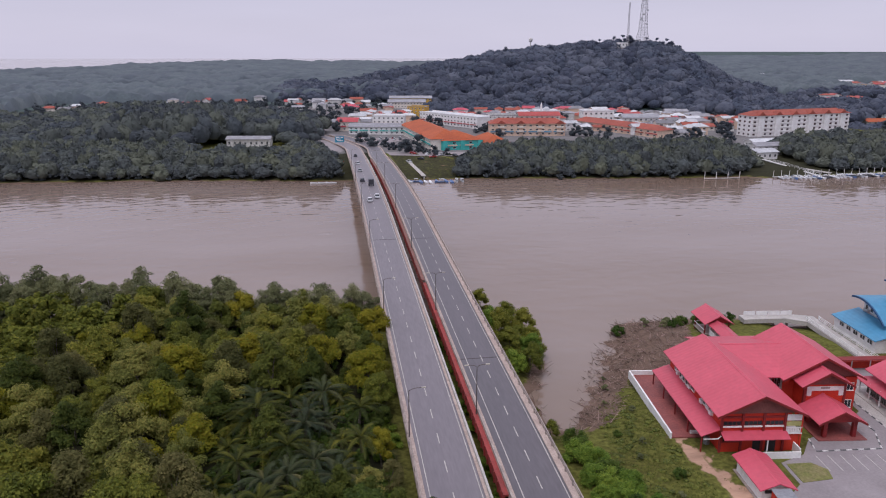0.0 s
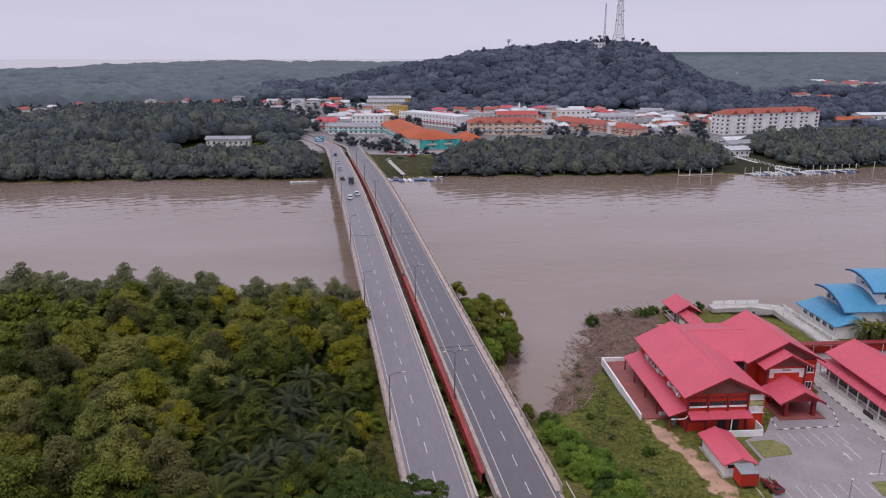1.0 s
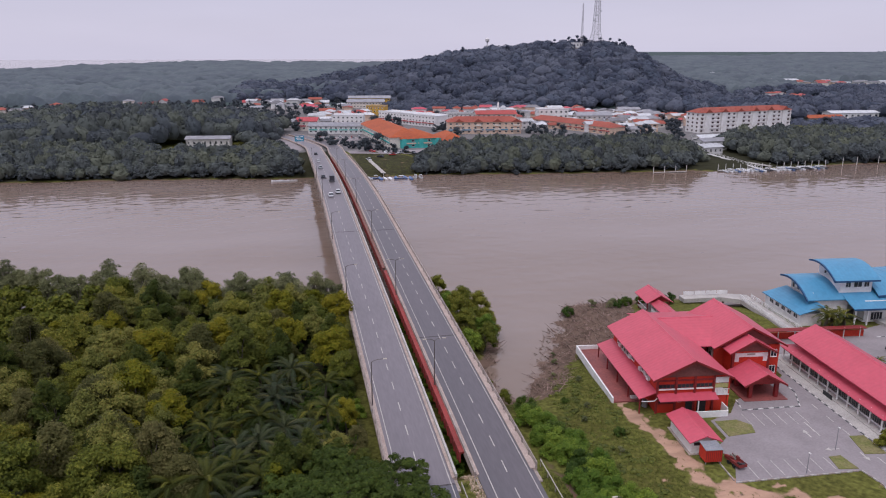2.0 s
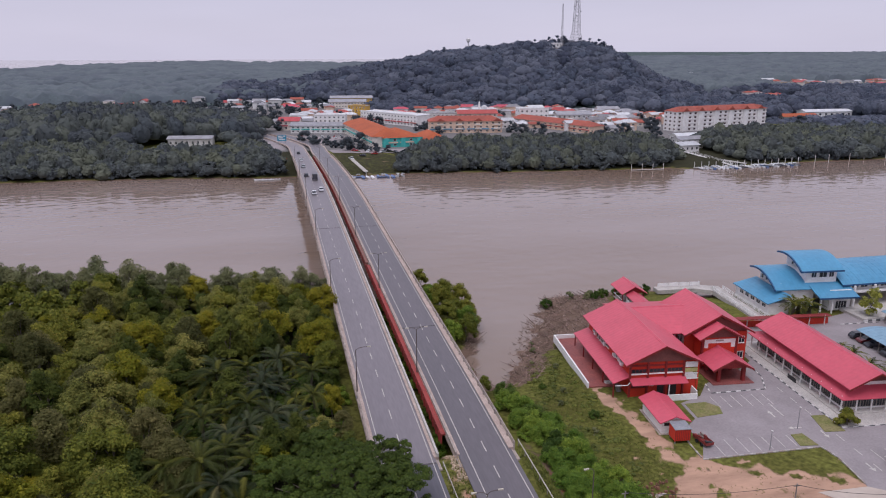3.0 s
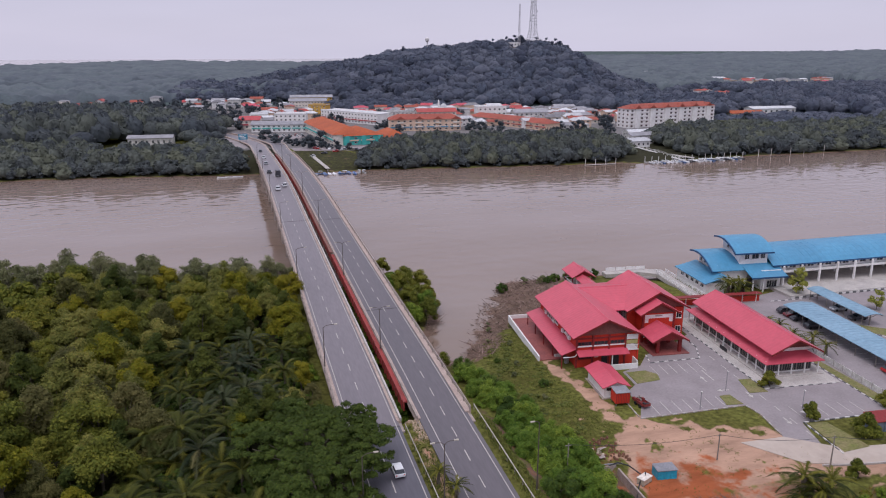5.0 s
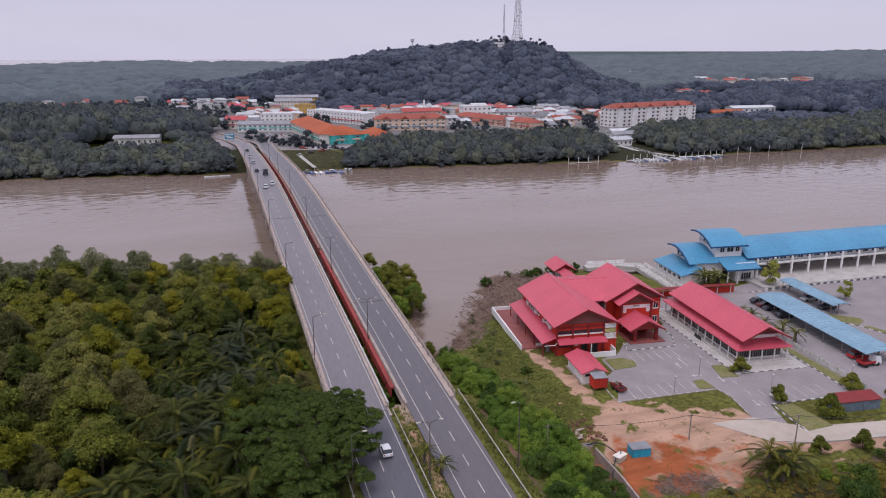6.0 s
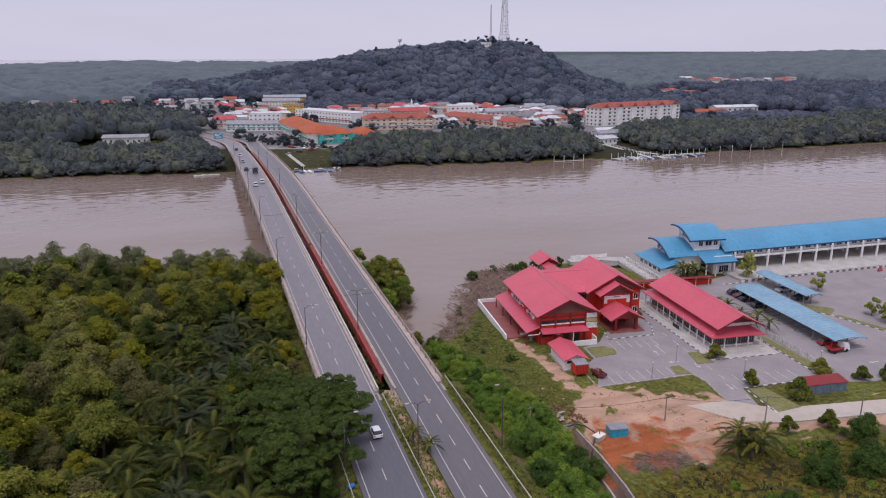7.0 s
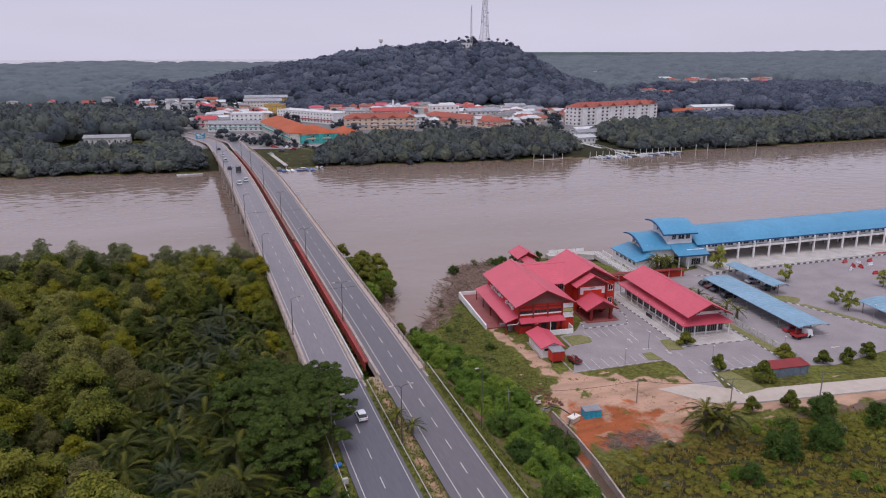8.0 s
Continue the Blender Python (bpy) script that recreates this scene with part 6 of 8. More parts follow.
garden_palms = [palm_kind("garden_palm", 75, 2.2, 18, 2.5, "bushy garden palm beside the pavement"), palm_kind("garden_palm", 76, 1.3, 18, 2.2, "low bushy garden palm")]
S4 = lambda u, v: tuple((SITE @ Vector((u, v, 0)))[:2])
copies(garden_palms[:1], [(22.1, 58.2, 0.9), (20.4, 61.5, 0.85)], prs, "median palms")
copies(garden_palms, [S4(50.2, 55.6), S4(52.2, 56.4), S4(54.2, 55.2), S4(52.6, 54.0)], prs, "terminal palms", 1.5, 1.9)
copies(garden_palms, [S4(46.6, 33 - k * 4.4) for k in range(4)] + [S4(50, 22), S4(49.5, 17)], prs, "garden palms", 1.0, 1.3)
copies(garden_palms, [(69.3, 46.6, 1.5), (71.2, 47.2, 1.6), (73.0, 45.8, 1.5), (70.6, 45.0, 1.4), (68.2, 45.6, 1.2)], prs, "field palms", 1.0, 1.1)
for k in palms + garden_palms:
    remove_thing(k)

# litter on the road verge
bin_t = thing("blue_barrel", pose(9.0, 53.4, ground_z(9.0, 53.4), 0, 0, 20), "blue plastic barrel lying on the road verge", "barrel")
M_BLUEBAG = mat("blue_plastic", (0.03, 0.16, 0.5), rough=0.4, fine=4)
part("body", Shape().tube([(-0.5, 0, 0.36), (-0.45, 0, 0.36), (0.45, 0, 0.36), (0.5, 0, 0.36)], [0.3, 0.35, 0.35, 0.3], 12), M_BLUEBAG, bin_t)
part("lid", Shape().tube([(0.5, 0, 0.36), (0.56, 0, 0.36)], 0.24, 12), M_BLUEBAG, bin_t)
post_t = thing("roadside_cabinet", pose(9.0, 48.2, ground_z(9.0, 48.2), 0, 0, 5), "small pale roadside cabinet on a post", "cabinet")
part("post", box(-0.06, 0.06, -0.06, 0.06, -0.3, 1.0), M_STEEL, post_t)
part("case", box(-0.35, 0.35, -0.22, 0.22, 0.9, 1.7), M_CONC_LT, post_t)

# the spreading rain tree over the road
def rain_tree(x, y):
    """A wide tree whose crown is made of many flat tiers of foliage on spreading limbs."""
    r = np.random.RandomState(81)
    t = thing("rain_tree", pose(x, y, ground_z(x, y)), "spreading green rain tree leaning over the road", "tree")
    wood = Shape().tube([(-2.0, 0, -0.6), (-1.8, 0.3, 2.0), (-1.4, 0.8, 3.6)], [0.75, 0.55, 0.5], 9)
    cs, rr = [], []
    for k in range(84):
        a, q = k * 2.399 + r.uniform(-0.3, 0.3), math.sqrt((k + 0.5) / 84)
        lobe = 1 + 0.16 * math.sin(3 * a + 1.0) + 0.1 * math.sin(5 * a)
        px, py = 9.6 * q * lobe * math.cos(a), 16.0 * q * lobe * math.sin(a)
        top = 9.6 - 4.2 * q**2.2 + r.uniform(-1.3, 0.9)
        big = r.uniform(1.5, 3.1)
        if px > 5.5 and py < -7:
            continue
        wood.tube([(-1.4, 0.8, 3.3), (px * 0.45 - 0.7, py * 0.45 + 0.3, 2.2 + top * 0.42), (px, py, top - 0.5)], [0.24, 0.14, 0.05], 5)
        for _ in range(10):
            b, e = r.uniform(0, 6.28), math.sqrt(r.uniform(0, 1)) * big
            cs.append((px + e * math.cos(b), py + e * math.sin(b) * 1.2, top - 0.16 * e * e / big + r.uniform(-0.2, 0.2)))
            rr.append(big * r.uniform(0.2, 0.36))
    v, f = leaf_cloud(r, cs, rr, 100000, 0.16, 0.55)
    vs, fs, off = [v], [f], len(v)
    for c, q in zip(cs, rr):
        bv, bf = blob(r, c, q * 0.7, 0.45, 3, 5)
        vs.append(bv)
        fs.append(bf + off)
        off += len(bv)
    part("trunk", wood, M_BARK, t)
    part("crown", big_mesh("crown", np.concatenate(vs), np.concatenate(fs), M_LEAF_R), M_LEAF_R, t)


rain_tree(4.4, 68.0)

shrubs = [
    tree_kind("shrub", 91, M_LEAF_B, 2.3, 0.4, 3.2, 22, 3915, 0.119, "bright green shrub on the road bank", "shrub", trunk=0.07),
    tree_kind("shrub", 92, M_LEAF_B, 1.9, 0.3, 2.5, 18, 3190, 0.115, "bushy green shrub on the road bank", "shrub", trunk=0.06),
    tree_kind("shrub", 93, M_LEAF_D, 2.0, 0.4, 3.4, 18, 3190, 0.119, "dark green shrub on the road bank", "shrub", trunk=0.07),
    tree_kind("shrub", 94, M_LEAF_G, 1.6, 0.3, 2.4, 9, 1160, 0.189, "grey-green shrub in rough grass", "shrub", trunk=0.05),
]
RIGHT_STRIP = [(36.2, 24), (36.2, 84), (35.4, 96), (36.5, 108), (38.5, 108), (40, 98), (42.5, 88), (44.5, 76), (45.5, 66), (45, 60), (43, 40), (38, 24)]
copies([shrubs[0], shrubs[1], shrubs[0], shrubs[1], shrubs[2]], scatter(prs, RIGHT_STRIP, 2.7), prs, "bank shrubs", 0.8, 1.3)
ROUGH = [(44, 90), (45, 118), (51, 118), (52.5, 102), (52, 88), (48, 78)]
copies(shrubs[1:], scatter(prs, ROUGH, 6.5), prs, "rough shrubs", 0.25, 0.55)
copies([shrubs[2], shrubs[2], shrubs[1]], scatter(prs, [(4.5, 36), (8.2, 36), (8.6, 62), (5, 62)], 2.9), prs, "verge shrubs", 0.45, 0.8)
copies(shrubs[:2], scatter(prs, [(5.6, 84), (8.4, 84), (8.2, 128), (5.8, 128)], 3.4), prs, "roadside shrubs", 0.7, 1.15)
copies(shrubs[:2], [(20.2, 85.5, 0.95), (20.9, 88, 0.7), (20.6, 96, 0.75), (20.4, 108, 0.8), (20.7, 115, 0.8), (20.5, 123, 0.8), (20.6, 132, 0.9), (20.6, 142, 0.9), (20.4, 150, 0.9)], prs, "median shrubs", 0.9, 1.1)
FIELD = [(48, 42), (46, 20), (60, 2), (82, 0), (125, 8), (122, 38), (100, 42), (84, 45), (66, 44.5), (57, 45)]
copies([shrubs[0], shrubs[1], shrubs[3]], scatter(prs, FIELD, 5.6), prs, "field shrubs", 0.22, 0.6)
field_bush = tree_kind("field_bush", 95, M_LEAF_D, 2.6, 0.3, 4.6, 24, 3600, 0.15, "tall dense green bush in the field", "bush", trunk=0.07, core=0.5, rmin=0.18, rmax=0.36)
copies([field_bush], [(74.4, 36.6), (76.2, 35.8), (78.6, 39), (82.8, 36.2), (84.6, 35.4), (86, 37.4), (90.5, 44.2), (93, 44.6), (66, 32), (98, 38), (104, 40)], prs, "field bushes", 0.8, 1.15)
remove_thing(field_bush)
tips = [(52 + prs.uniform(0, 40), 151 + prs.uniform(-2, 3)) for k in range(16)]
copies(shrubs[2:], [q for q in tips if signed(np.array([q[0]]), np.array([q[1]]), NEAR_LAND)[0] > 1.0], prs, "mudbank shrubs", 0.55, 0.95)
copies(shrubs[3:], [q for q in [(50.5, 123), (52, 128), (53, 133), (56, 140), (58, 145), (48, 117), (61, 149), (64, 151.5)] if signed(np.array([q[0]]), np.array([q[1]]), NEAR_LAND)[0] > 1.5], prs, "mudbank shrubs", 0.4, 0.7)

clump = [tree_kind("river_tree", 101, M_LEAF, 3.2, 1.0, 7.0, 26, 6090, 0.156, "dense olive green tree beside the bridge"), tree_kind("river_tree", 102, M_LEAF_B, 2.6, 1.0, 5.2, 22, 4930, 0.156, "dense green tree beside the bridge")]
copies(clump, [(34.0, 164), (36.0, 159), (34.0, 153), (38.0, 152), (34.6, 146), (38.6, 144), (35.2, 138.5), (39.5, 138), (34.4, 131.5), (38.0, 132.5), (41.0, 141), (40.5, 146.5)], prs, "riverside trees", 0.9, 1.15)
copies(clump, [(33.6, 113), (34.2, 106)], prs, "riverside trees", 0.4, 0.55)
M_YOUNG = mat("fresh_young_leaves", (0.30, 0.31, 0.06), (0.20, 0.22, 0.045), rough=0.7, scale=0.4, fine=2.0, bump=0, rand=0.2, island=0.3, translucent=0.3, vary=0.2, spec=0.12)
yard_tree = tree_kind("yard_tree", 111, M_LEAF, 1.7, 0.3, 2.9, 16, 2600, 0.17, "clipped round green tree in the yard", trunk=0.1)
sparse_tree = tree_kind("young_tree", 112, M_YOUNG, 1.7, 1.0, 4.2, 18, 1700, 0.17, "young open-crowned tree in the car park", trunk=0.08, core=0.3)
copies([yard_tree], [(88.0, 65.8), (89.9, 77.6), (105.0, 65.8), (93.0, 58.8, 1.2), (110.0, 60.4), (115.5, 59.3), (81.5, 49.0), (89.0, 48.3), (121, 60)], prs, "yard trees", 0.95, 1.1)
copies([sparse_tree], [(144.4, 105.2), (142.0, 86.7), (141.0, 81.8, 1.15), (133.5, 119.5, 1.3), (165.1, 92.4)], prs, "car park trees", 1.0, 1.2)
for k in shrubs + clump + [yard_tree, sparse_tree]:
    remove_thing(k)


def tufts(name, rs, places, size, material, label, blades=5):
    """Grass and weeds as bent blades, one joined mesh."""
    n = len(places) * blades
    p = np.repeat(np.array(places), blades, 0) + rs.normal(size=(n, 2)) * size * 0.5
    z = ground_height(p[:, 0], p[:, 1]) - 0.03
    a = rs.uniform(0, 6.28, n)
    s = size * rs.uniform(0.5, 1.4, n)
    d = np.stack([np.cos(a), np.sin(a)], 1)
    side = np.stack([-d[:, 1], d[:, 0]], 1) * s[:, None] * 0.22
    b0 = np.c_[p - side, z]
    b1 = np.c_[p + side, z]
    tip = p + d * s[:, None] * 0.6
    t0 = np.c_[tip + side * 0.35, z + s]
    t1 = np.c_[tip - side * 0.35, z + s * 0.95]
    v = np.stack([b0, b1, t0, t1], 1).reshape(-1, 3)
    f = np.arange(n * 4).reshape(-1, 4)
    return tagged(new(name, big_mesh(name, v, f, material)), label, "grass", kind="stuff")


M_GRASS = mat("rough_grass", (0.145, 0.162, 0.026), (0.093, 0.107, 0.017), rough=0.8, scale=0.12, fine=1.2, bump=0, island=0.3, coords="World", translucent=0.15)
M_GRASS2 = mat("field_weeds", (0.186, 0.176, 0.022), (0.180, 0.109, 0.026), rough=0.8, scale=0.07, fine=1.0, bump=0, island=0.3, coords="World", translucent=0.15)
trs = np.random.RandomState(15)


def spread_in(outline, count, keep=None):
    xs, ys = np.array(outline).T
    p = np.c_[trs.uniform(xs.min(), xs.max(), count * 3), trs.uniform(ys.min(), ys.max(), count * 3)]
    ok = inside(p[:, 0], p[:, 1], outline) & (signed(p[:, 0], p[:, 1], DIRT) < -0.4)
    if keep is not None:
        ok &= keep(p[:, 0], p[:, 1])
    return p[ok][:count]


tufts("rough_grass", trs, spread_in([(43, 60), (42, 98), (47, 118), (56, 120), (55, 88), (58, 76), (62, 72), (76, 66), (60, 70), (52, 70)], 5000), 0.17, M_GRASS, "rough green grass beside the yard")
grassy = lambda x, y: wobble(x, y, 5.5, 41) + wobble(x, y, 2.1, 42) * 0.6 > 0.25
patchy = np.c_[trs.uniform(48, 84, 4500), trs.uniform(50, 100, 4500)]
patchy = patchy[(signed(patchy[:, 0], patchy[:, 1], DIRT) > -0.5) & grassy(patchy[:, 0], patchy[:, 1])]
tufts("rough_grass", trs, patchy, 0.13, M_GRASS, "thin patches of grass on bare earth")
tufts("field_weeds", trs, spread_in([(47, 46), (44, 20), (60, -10), (150, -10), (150, 40), (112, 44), (80, 46.5), (66, 44), (55, 42)], 6000), 0.4, M_GRASS2, "rank weeds and low growth in the field")
M_WEED = mat("creeping_weeds", (0.178, 0.186, 0.024), (0.168, 0.125, 0.029), rough=0.75, scale=0.06, fine=0.9, bump=0, island=0.3, coords="World", spread=0.3, translucent=0.25, vary=0.3, spec=0.12)
mound_v = [crown_arrays(170 + k, 1.9, 0.0, 0.9, 5, 95, 0.17, flat=0.5, core=0.85, rings=3, sides=6, rmin=0.3, rmax=0.5)[:2] for k in range(5)]
mounds = scatter(trs, [(48.5, 43), (47, 18), (60, -2), (82, -4), (130, 4), (126, 36), (100, 42), (84, 44.5), (70, 45.5), (58, 45)], 2.5)
wood_stuff("weed_mounds", trs, mounds, mound_v, M_WEED, "low creeping weeds covering the field", "weeds", 0.6, 1.3)
rough_v = [crown_arrays(180 + k, 1.5, 0.0, 0.75, 5, 110, 0.15, flat=0.5, core=0.85, rings=3, sides=6, rmin=0.28, rmax=0.5)[:2] for k in range(5)]
lush = scatter(trs, [(43, 64), (42.5, 96), (45, 110), (51, 114), (53, 104), (52.5, 86), (50, 74)], 2.3, lambda x, y: trs.rand() < 0.75)
wood_stuff("weed_mounds", trs, lush, rough_v, M_GRASS, "lush tall weeds and grass beside the red hall", "weeds", 0.5, 1.25)
tufts("verge_grass", trs, spread_in([(18.9, 10), (18.9, 77), (22.2, 77), (22.2, 10)], 1200), 0.28, M_GRASS, "thin grass on the median")
tufts("verge_grass", trs, spread_in([(31.0, 8), (31.0, 78), (34.5, 78), (34.5, 8)], 1600), 0.3, M_GRASS, "thin grass on the road verge")
tufts("verge_grass", trs, spread_in([(8.3, 8), (8.3, 78), (10.0, 78), (10.0, 8)], 600), 0.3, M_GRASS, "thin grass on the road verge")

# driftwood and dead branches on the mud bank
sticks = Shape()
M_STICK = mat("bleached_driftwood", (0.30, 0.215, 0.175), (0.16, 0.11, 0.09), rough=0.9, scale=0.4, fine=3, coords="World", island=0.35)
srs = np.random.RandomState(16)
for k in range(5200):
    x, y = srs.uniform(36, 84), srs.uniform(108, 160)
    if signed(np.array([x]), np.array([y]), NEAR_LAND)[0] < -1.2 or signed(np.array([x]), np.array([y]), MUD)[0] < -0.5 or ground_z(x, y) < -0.25:
        continue
    z = ground_z(x, y)
    a, ln = srs.uniform(0, 6.28), srs.uniform(0.4, 1.4) * (2.2 if srs.rand() < 0.12 else 1)
    dx, dy, dz = math.cos(a) * ln, math.sin(a) * ln, srs.uniform(0.0, 0.7) * ln
    sticks.tube([(x, y, z), (x + dx, y + dy, z + dz + 0.05)], [srs.uniform(0.04, 0.12), 0.025], 3)
tagged(part("driftwood", sticks, M_STICK), "bleached dead branches and driftwood on the mud", "driftwood", kind="stuff")


pile = Shape()
for k in range(420):
    a, q = srs.uniform(0, 6.28), math.sqrt(srs.uniform(0, 1))
    x, y = 56.5 + 5.2 * q * math.cos(a), 48.6 + 2.4 * q * math.sin(a)
    b, ln = srs.uniform(0, 6.28), srs.uniform(0.6, 2.0)
    z = ground_z(x, y) + (1 - q) * srs.uniform(0, 0.8)
    pile.tube([(x, y, z), (x + math.cos(b) * ln, y + math.sin(b) * ln, z + srs.uniform(0, 0.5))], [srs.uniform(0.025, 0.06), 0.015], 3)
tagged(part("brush_pile", pile, M_STICK), "grey heap of cut dead branches on brown soil", "brush pile", kind="stuff")


# ---------------------------------------------------------------- yard clutter
def utility_pole(x, y, h, label):
    t = thing("utility_pole", pose(x, y, ground_z(x, y)), label, "utility pole", "utility poles")
    part("pole", Shape().tube([(0, 0, -0.4), (0, 0, h)], [0.12, 0.08], 8), M_RAIL, t)
    part("crossarm", box(-0.5, 0.5, -0.05, 0.05, h - 0.4, h - 0.3), M_RAIL, t)
    return (x, y, ground_z(x, y) + h - 0.2)


tops = [utility_pole(40.5, 62.0, 5.5, "weathered pole among the shrubs"), utility_pole(64.7, 59.3, 4.6, "leaning wooden pole on bare earth"), utility_pole(79.6, 52.4, 5.6, "grey pole beside the access road"), utility_pole(95.6, 48.0, 6.2, "grey pole beside the access road"), utility_pole(130, 41, 6.2, "grey pole beside the access road")]
for a, c in zip(tops[:-1], tops[1:]):
    pts = [tuple(a[i] + (c[i] - a[i]) * q for i in range(2)) + (a[2] + (c[2] - a[2]) * q - 3.2 * q * (1 - q),) for q in np.linspace(0, 1, 13)]
    tagged(part("overhead_cable", Shape().tube(pts, 0.035, 4), M_BLACK), "black sagging overhead cable", "cable", "cables")

M_TEALBOX = mat("teal_container_paint", (0.03, 0.36, 0.52), (0.03, 0.27, 0.4), rough=0.5, fine=3)
skip = Building("water_tank_box", 0, 0, "teal site container with a pale lid on bare earth", "container", pose(54.4, 57.9, G, 0, 0, -8))
skip.part("body", box(-1.5, 1.5, -1.0, 1.0, 0, 1.45), M_TEALBOX)
skip.part("lid", box(-1.6, 1.6, -1.1, 1.1, 1.45, 1.55), M_STEEL)
ribs = Shape()
for k in range(7):
    ribs.box(-1.35 + k * 0.44, -1.25 + k * 0.44, -1.06, -1.0, 0.05, 1.4)
skip.part("rib", ribs, M_TEALBOX)
M_SAND = mat("pale_sacks", (0.55, 0.46, 0.36), (0.4, 0.33, 0.25), rough=0.9, fine=4)
rub = Building("pump_crate", 0, 0, "cream site pump crate with a pale lid beside the ditch", "crate", pose(50.6, 57.2, G, 0, 0, 24))
for v in (-0.45, 0.45):
    rub.part("skid", box(-1.1, 1.1, v - 0.1, v + 0.1, 0, 0.18), M_RAIL)
rub.part("body", box(-1.0, 1.0, -0.6, 0.6, 0.18, 0.95), M_SAND)
rub.part("lid", box(-1.06, 1.06, -0.66, 0.66, 0.95, 1.05), M_CREAM)
rub.part("pipe", Shape().tube([(0.3, 0.1, 1.05), (0.3, 0.1, 1.3), (0.6, 0.3, 1.35)], 0.1, 8), M_BLACK)
wreck = Building("scrap_heap", 0, 0, "rusty scrap metal and broken boards in the shrubs", "scrap", pose(46.2, 64.6, G, 0, 0, 15))
M_RUST = mat("rusty_sheet", (0.22, 0.10, 0.06), (0.12, 0.06, 0.04), rough=0.9, fine=3)
wrs = np.random.RandomState(3)
for k in range(12):
    a, c, q = wrs.uniform(-2.2, 2.2), wrs.uniform(-2.0, 2.0), wrs.uniform(0.05, 1.0)
    wreck.part("sheet" if k % 3 else "beam", Shape().slab([(a, c, q), (a + wrs.uniform(0.5, 1.6), c + 0.1, q + wrs.uniform(-0.2, 0.4)), (a + 1.2, c + wrs.uniform(0.3, 1.0), q), (a, c + 0.6, q)], 0.08), [M_RUST, M_STEEL, M_CONC][k % 3])
# concrete ditch walls
dl = [(47.3, 61.2), (47.0, 52.5), (46.2, 44.5), (44.8, 36), (43, 26), (40, 10)]
for s in (-1, 1):
    pts = [(x + s * 1.35, y, G + 0.02) for x, y in dl]
    tagged(part("ditch_wall", Shape().sweep(pts, [(-0.14, -1.7), (0.14, -1.7), (0.14, 0.3), (-0.14, 0.3)][::-1]), M_CONC), "weathered concrete ditch wall", "ditch", kind="structure")
pipe_t = Building("culvert", 0, 0, "concrete culvert head with dark pipes", "culvert", pose(46.6, 61.8, G))
pipe_t.part("head_wall", box(-1.6, 2.0, 0.0, 0.3, -1.2, 0.5), M_CONC)
pipe_t.part("hose", Shape().tube([(0.8, 0.2, 0.5), (2.2, 0.0, 0.9), (3.4, -1.2, 0.9), (3.8, -4.0, 1.0)], 0.1, 6), M_BLACK, "black rubber hose")
pipe_t.part("hose", Shape().tube([(3.3, -4.7, 0.8), (2.2, -6.0, 0.3), (1.2, -7.2, -0.9)], 0.1, 6), M_BLACK, "black rubber hose")
pipe_t.part("pipe", Shape().tube([(-1.4, 0.5, 0.6), (1.0, 0.4, 0.62), (3.0, 0.0, 0.6)], 0.12, 8), M_STEEL, "grey-blue pipe")

M_STONE = mat("ochre_rubble", (0.46, 0.36, 0.24), (0.30, 0.23, 0.16), rough=0.9, scale=1.5, fine=6, coords="World", island=0.3)


def rubble(label, count, x0, x1, y0, y1, size, material, seed):
    """Broken stones heaped loosely on the ground, as one mesh."""
    r, heap = np.random.RandomState(seed), Shape()
    for _ in range(count):
        x, y, q = r.uniform(x0, x1), r.uniform(y0, y1), size * r.uniform(0.5, 1.3)
        z, a = ground_z(x, y) + r.uniform(-0.02, 0.25), r.uniform(0, 6.28)
        c, w = math.cos(a) * q, math.sin(a) * q
        top = q * r.uniform(0.4, 0.9)
        heap.add([(x + c, y + w, z - 0.15), (x - w, y + c, z - 0.15), (x - c, y - w, z - 0.15), (x + w, y - c, z - 0.15), (x + c * 0.6, y + w * 0.6, z + top), (x - w * 0.7, y + c * 0.7, z + top * 0.8), (x - c * 0.6, y - w * 0.6, z + top), (x + w * 0.7, y - c * 0.7, z + top * 0.9)], [(3, 2, 1, 0), (4, 5, 6, 7), (0, 1, 5, 4), (1, 2, 6, 5), (2, 3, 7, 6), (3, 0, 4, 7)])
    tagged(part("rubble", heap, material), label, "rubble", kind="stuff")


rubble("loose ochre stones dumped on the grassy median", 150, 20.5, 22.0, 72.5, 82.0, 0.24, M_STONE, 61)
rubble("pale broken stones beside the ditch head", 26, 45.6, 48.4, 65.2, 67.6, 0.3, M_SAND, 62)
rubble("dark broken brick and soil above the ditch", 90, 44.4, 52.0, 63.0, 70.0, 0.28, M_RUST, 63)

# dark blue store with a red roof
store = Building("store_shed", 39, -14, "grey-blue store shed with low red roof", "shed", site(2.2, 3.3))
M_STOREBLUE = mat("grey_blue_sheet", (0.16, 0.20, 0.25), (0.11, 0.14, 0.18), rough=0.6, fine=2)
store.part("wall", box(34.3, 42.8, -15.3, -12.7, -0.1, 1.95), M_STOREBLUE)
store.part("roof", Shape().slab([(34.1, -15.45, 1.98), (43.0, -15.45, 1.98), (43.0, -12.5, 2.4), (34.1, -12.5, 2.4)], 0.12), M_REDTRIM)
for k in range(6):
    store.part("rib", box(34.5 + k * 1.6, 34.6 + k * 1.6, -15.4, -15.3, 0, 1.95), M_STOREBLUE)

# fences
fence = Building("fence", 47, 8, "low pale panel fence beside the annex garden", "fence")
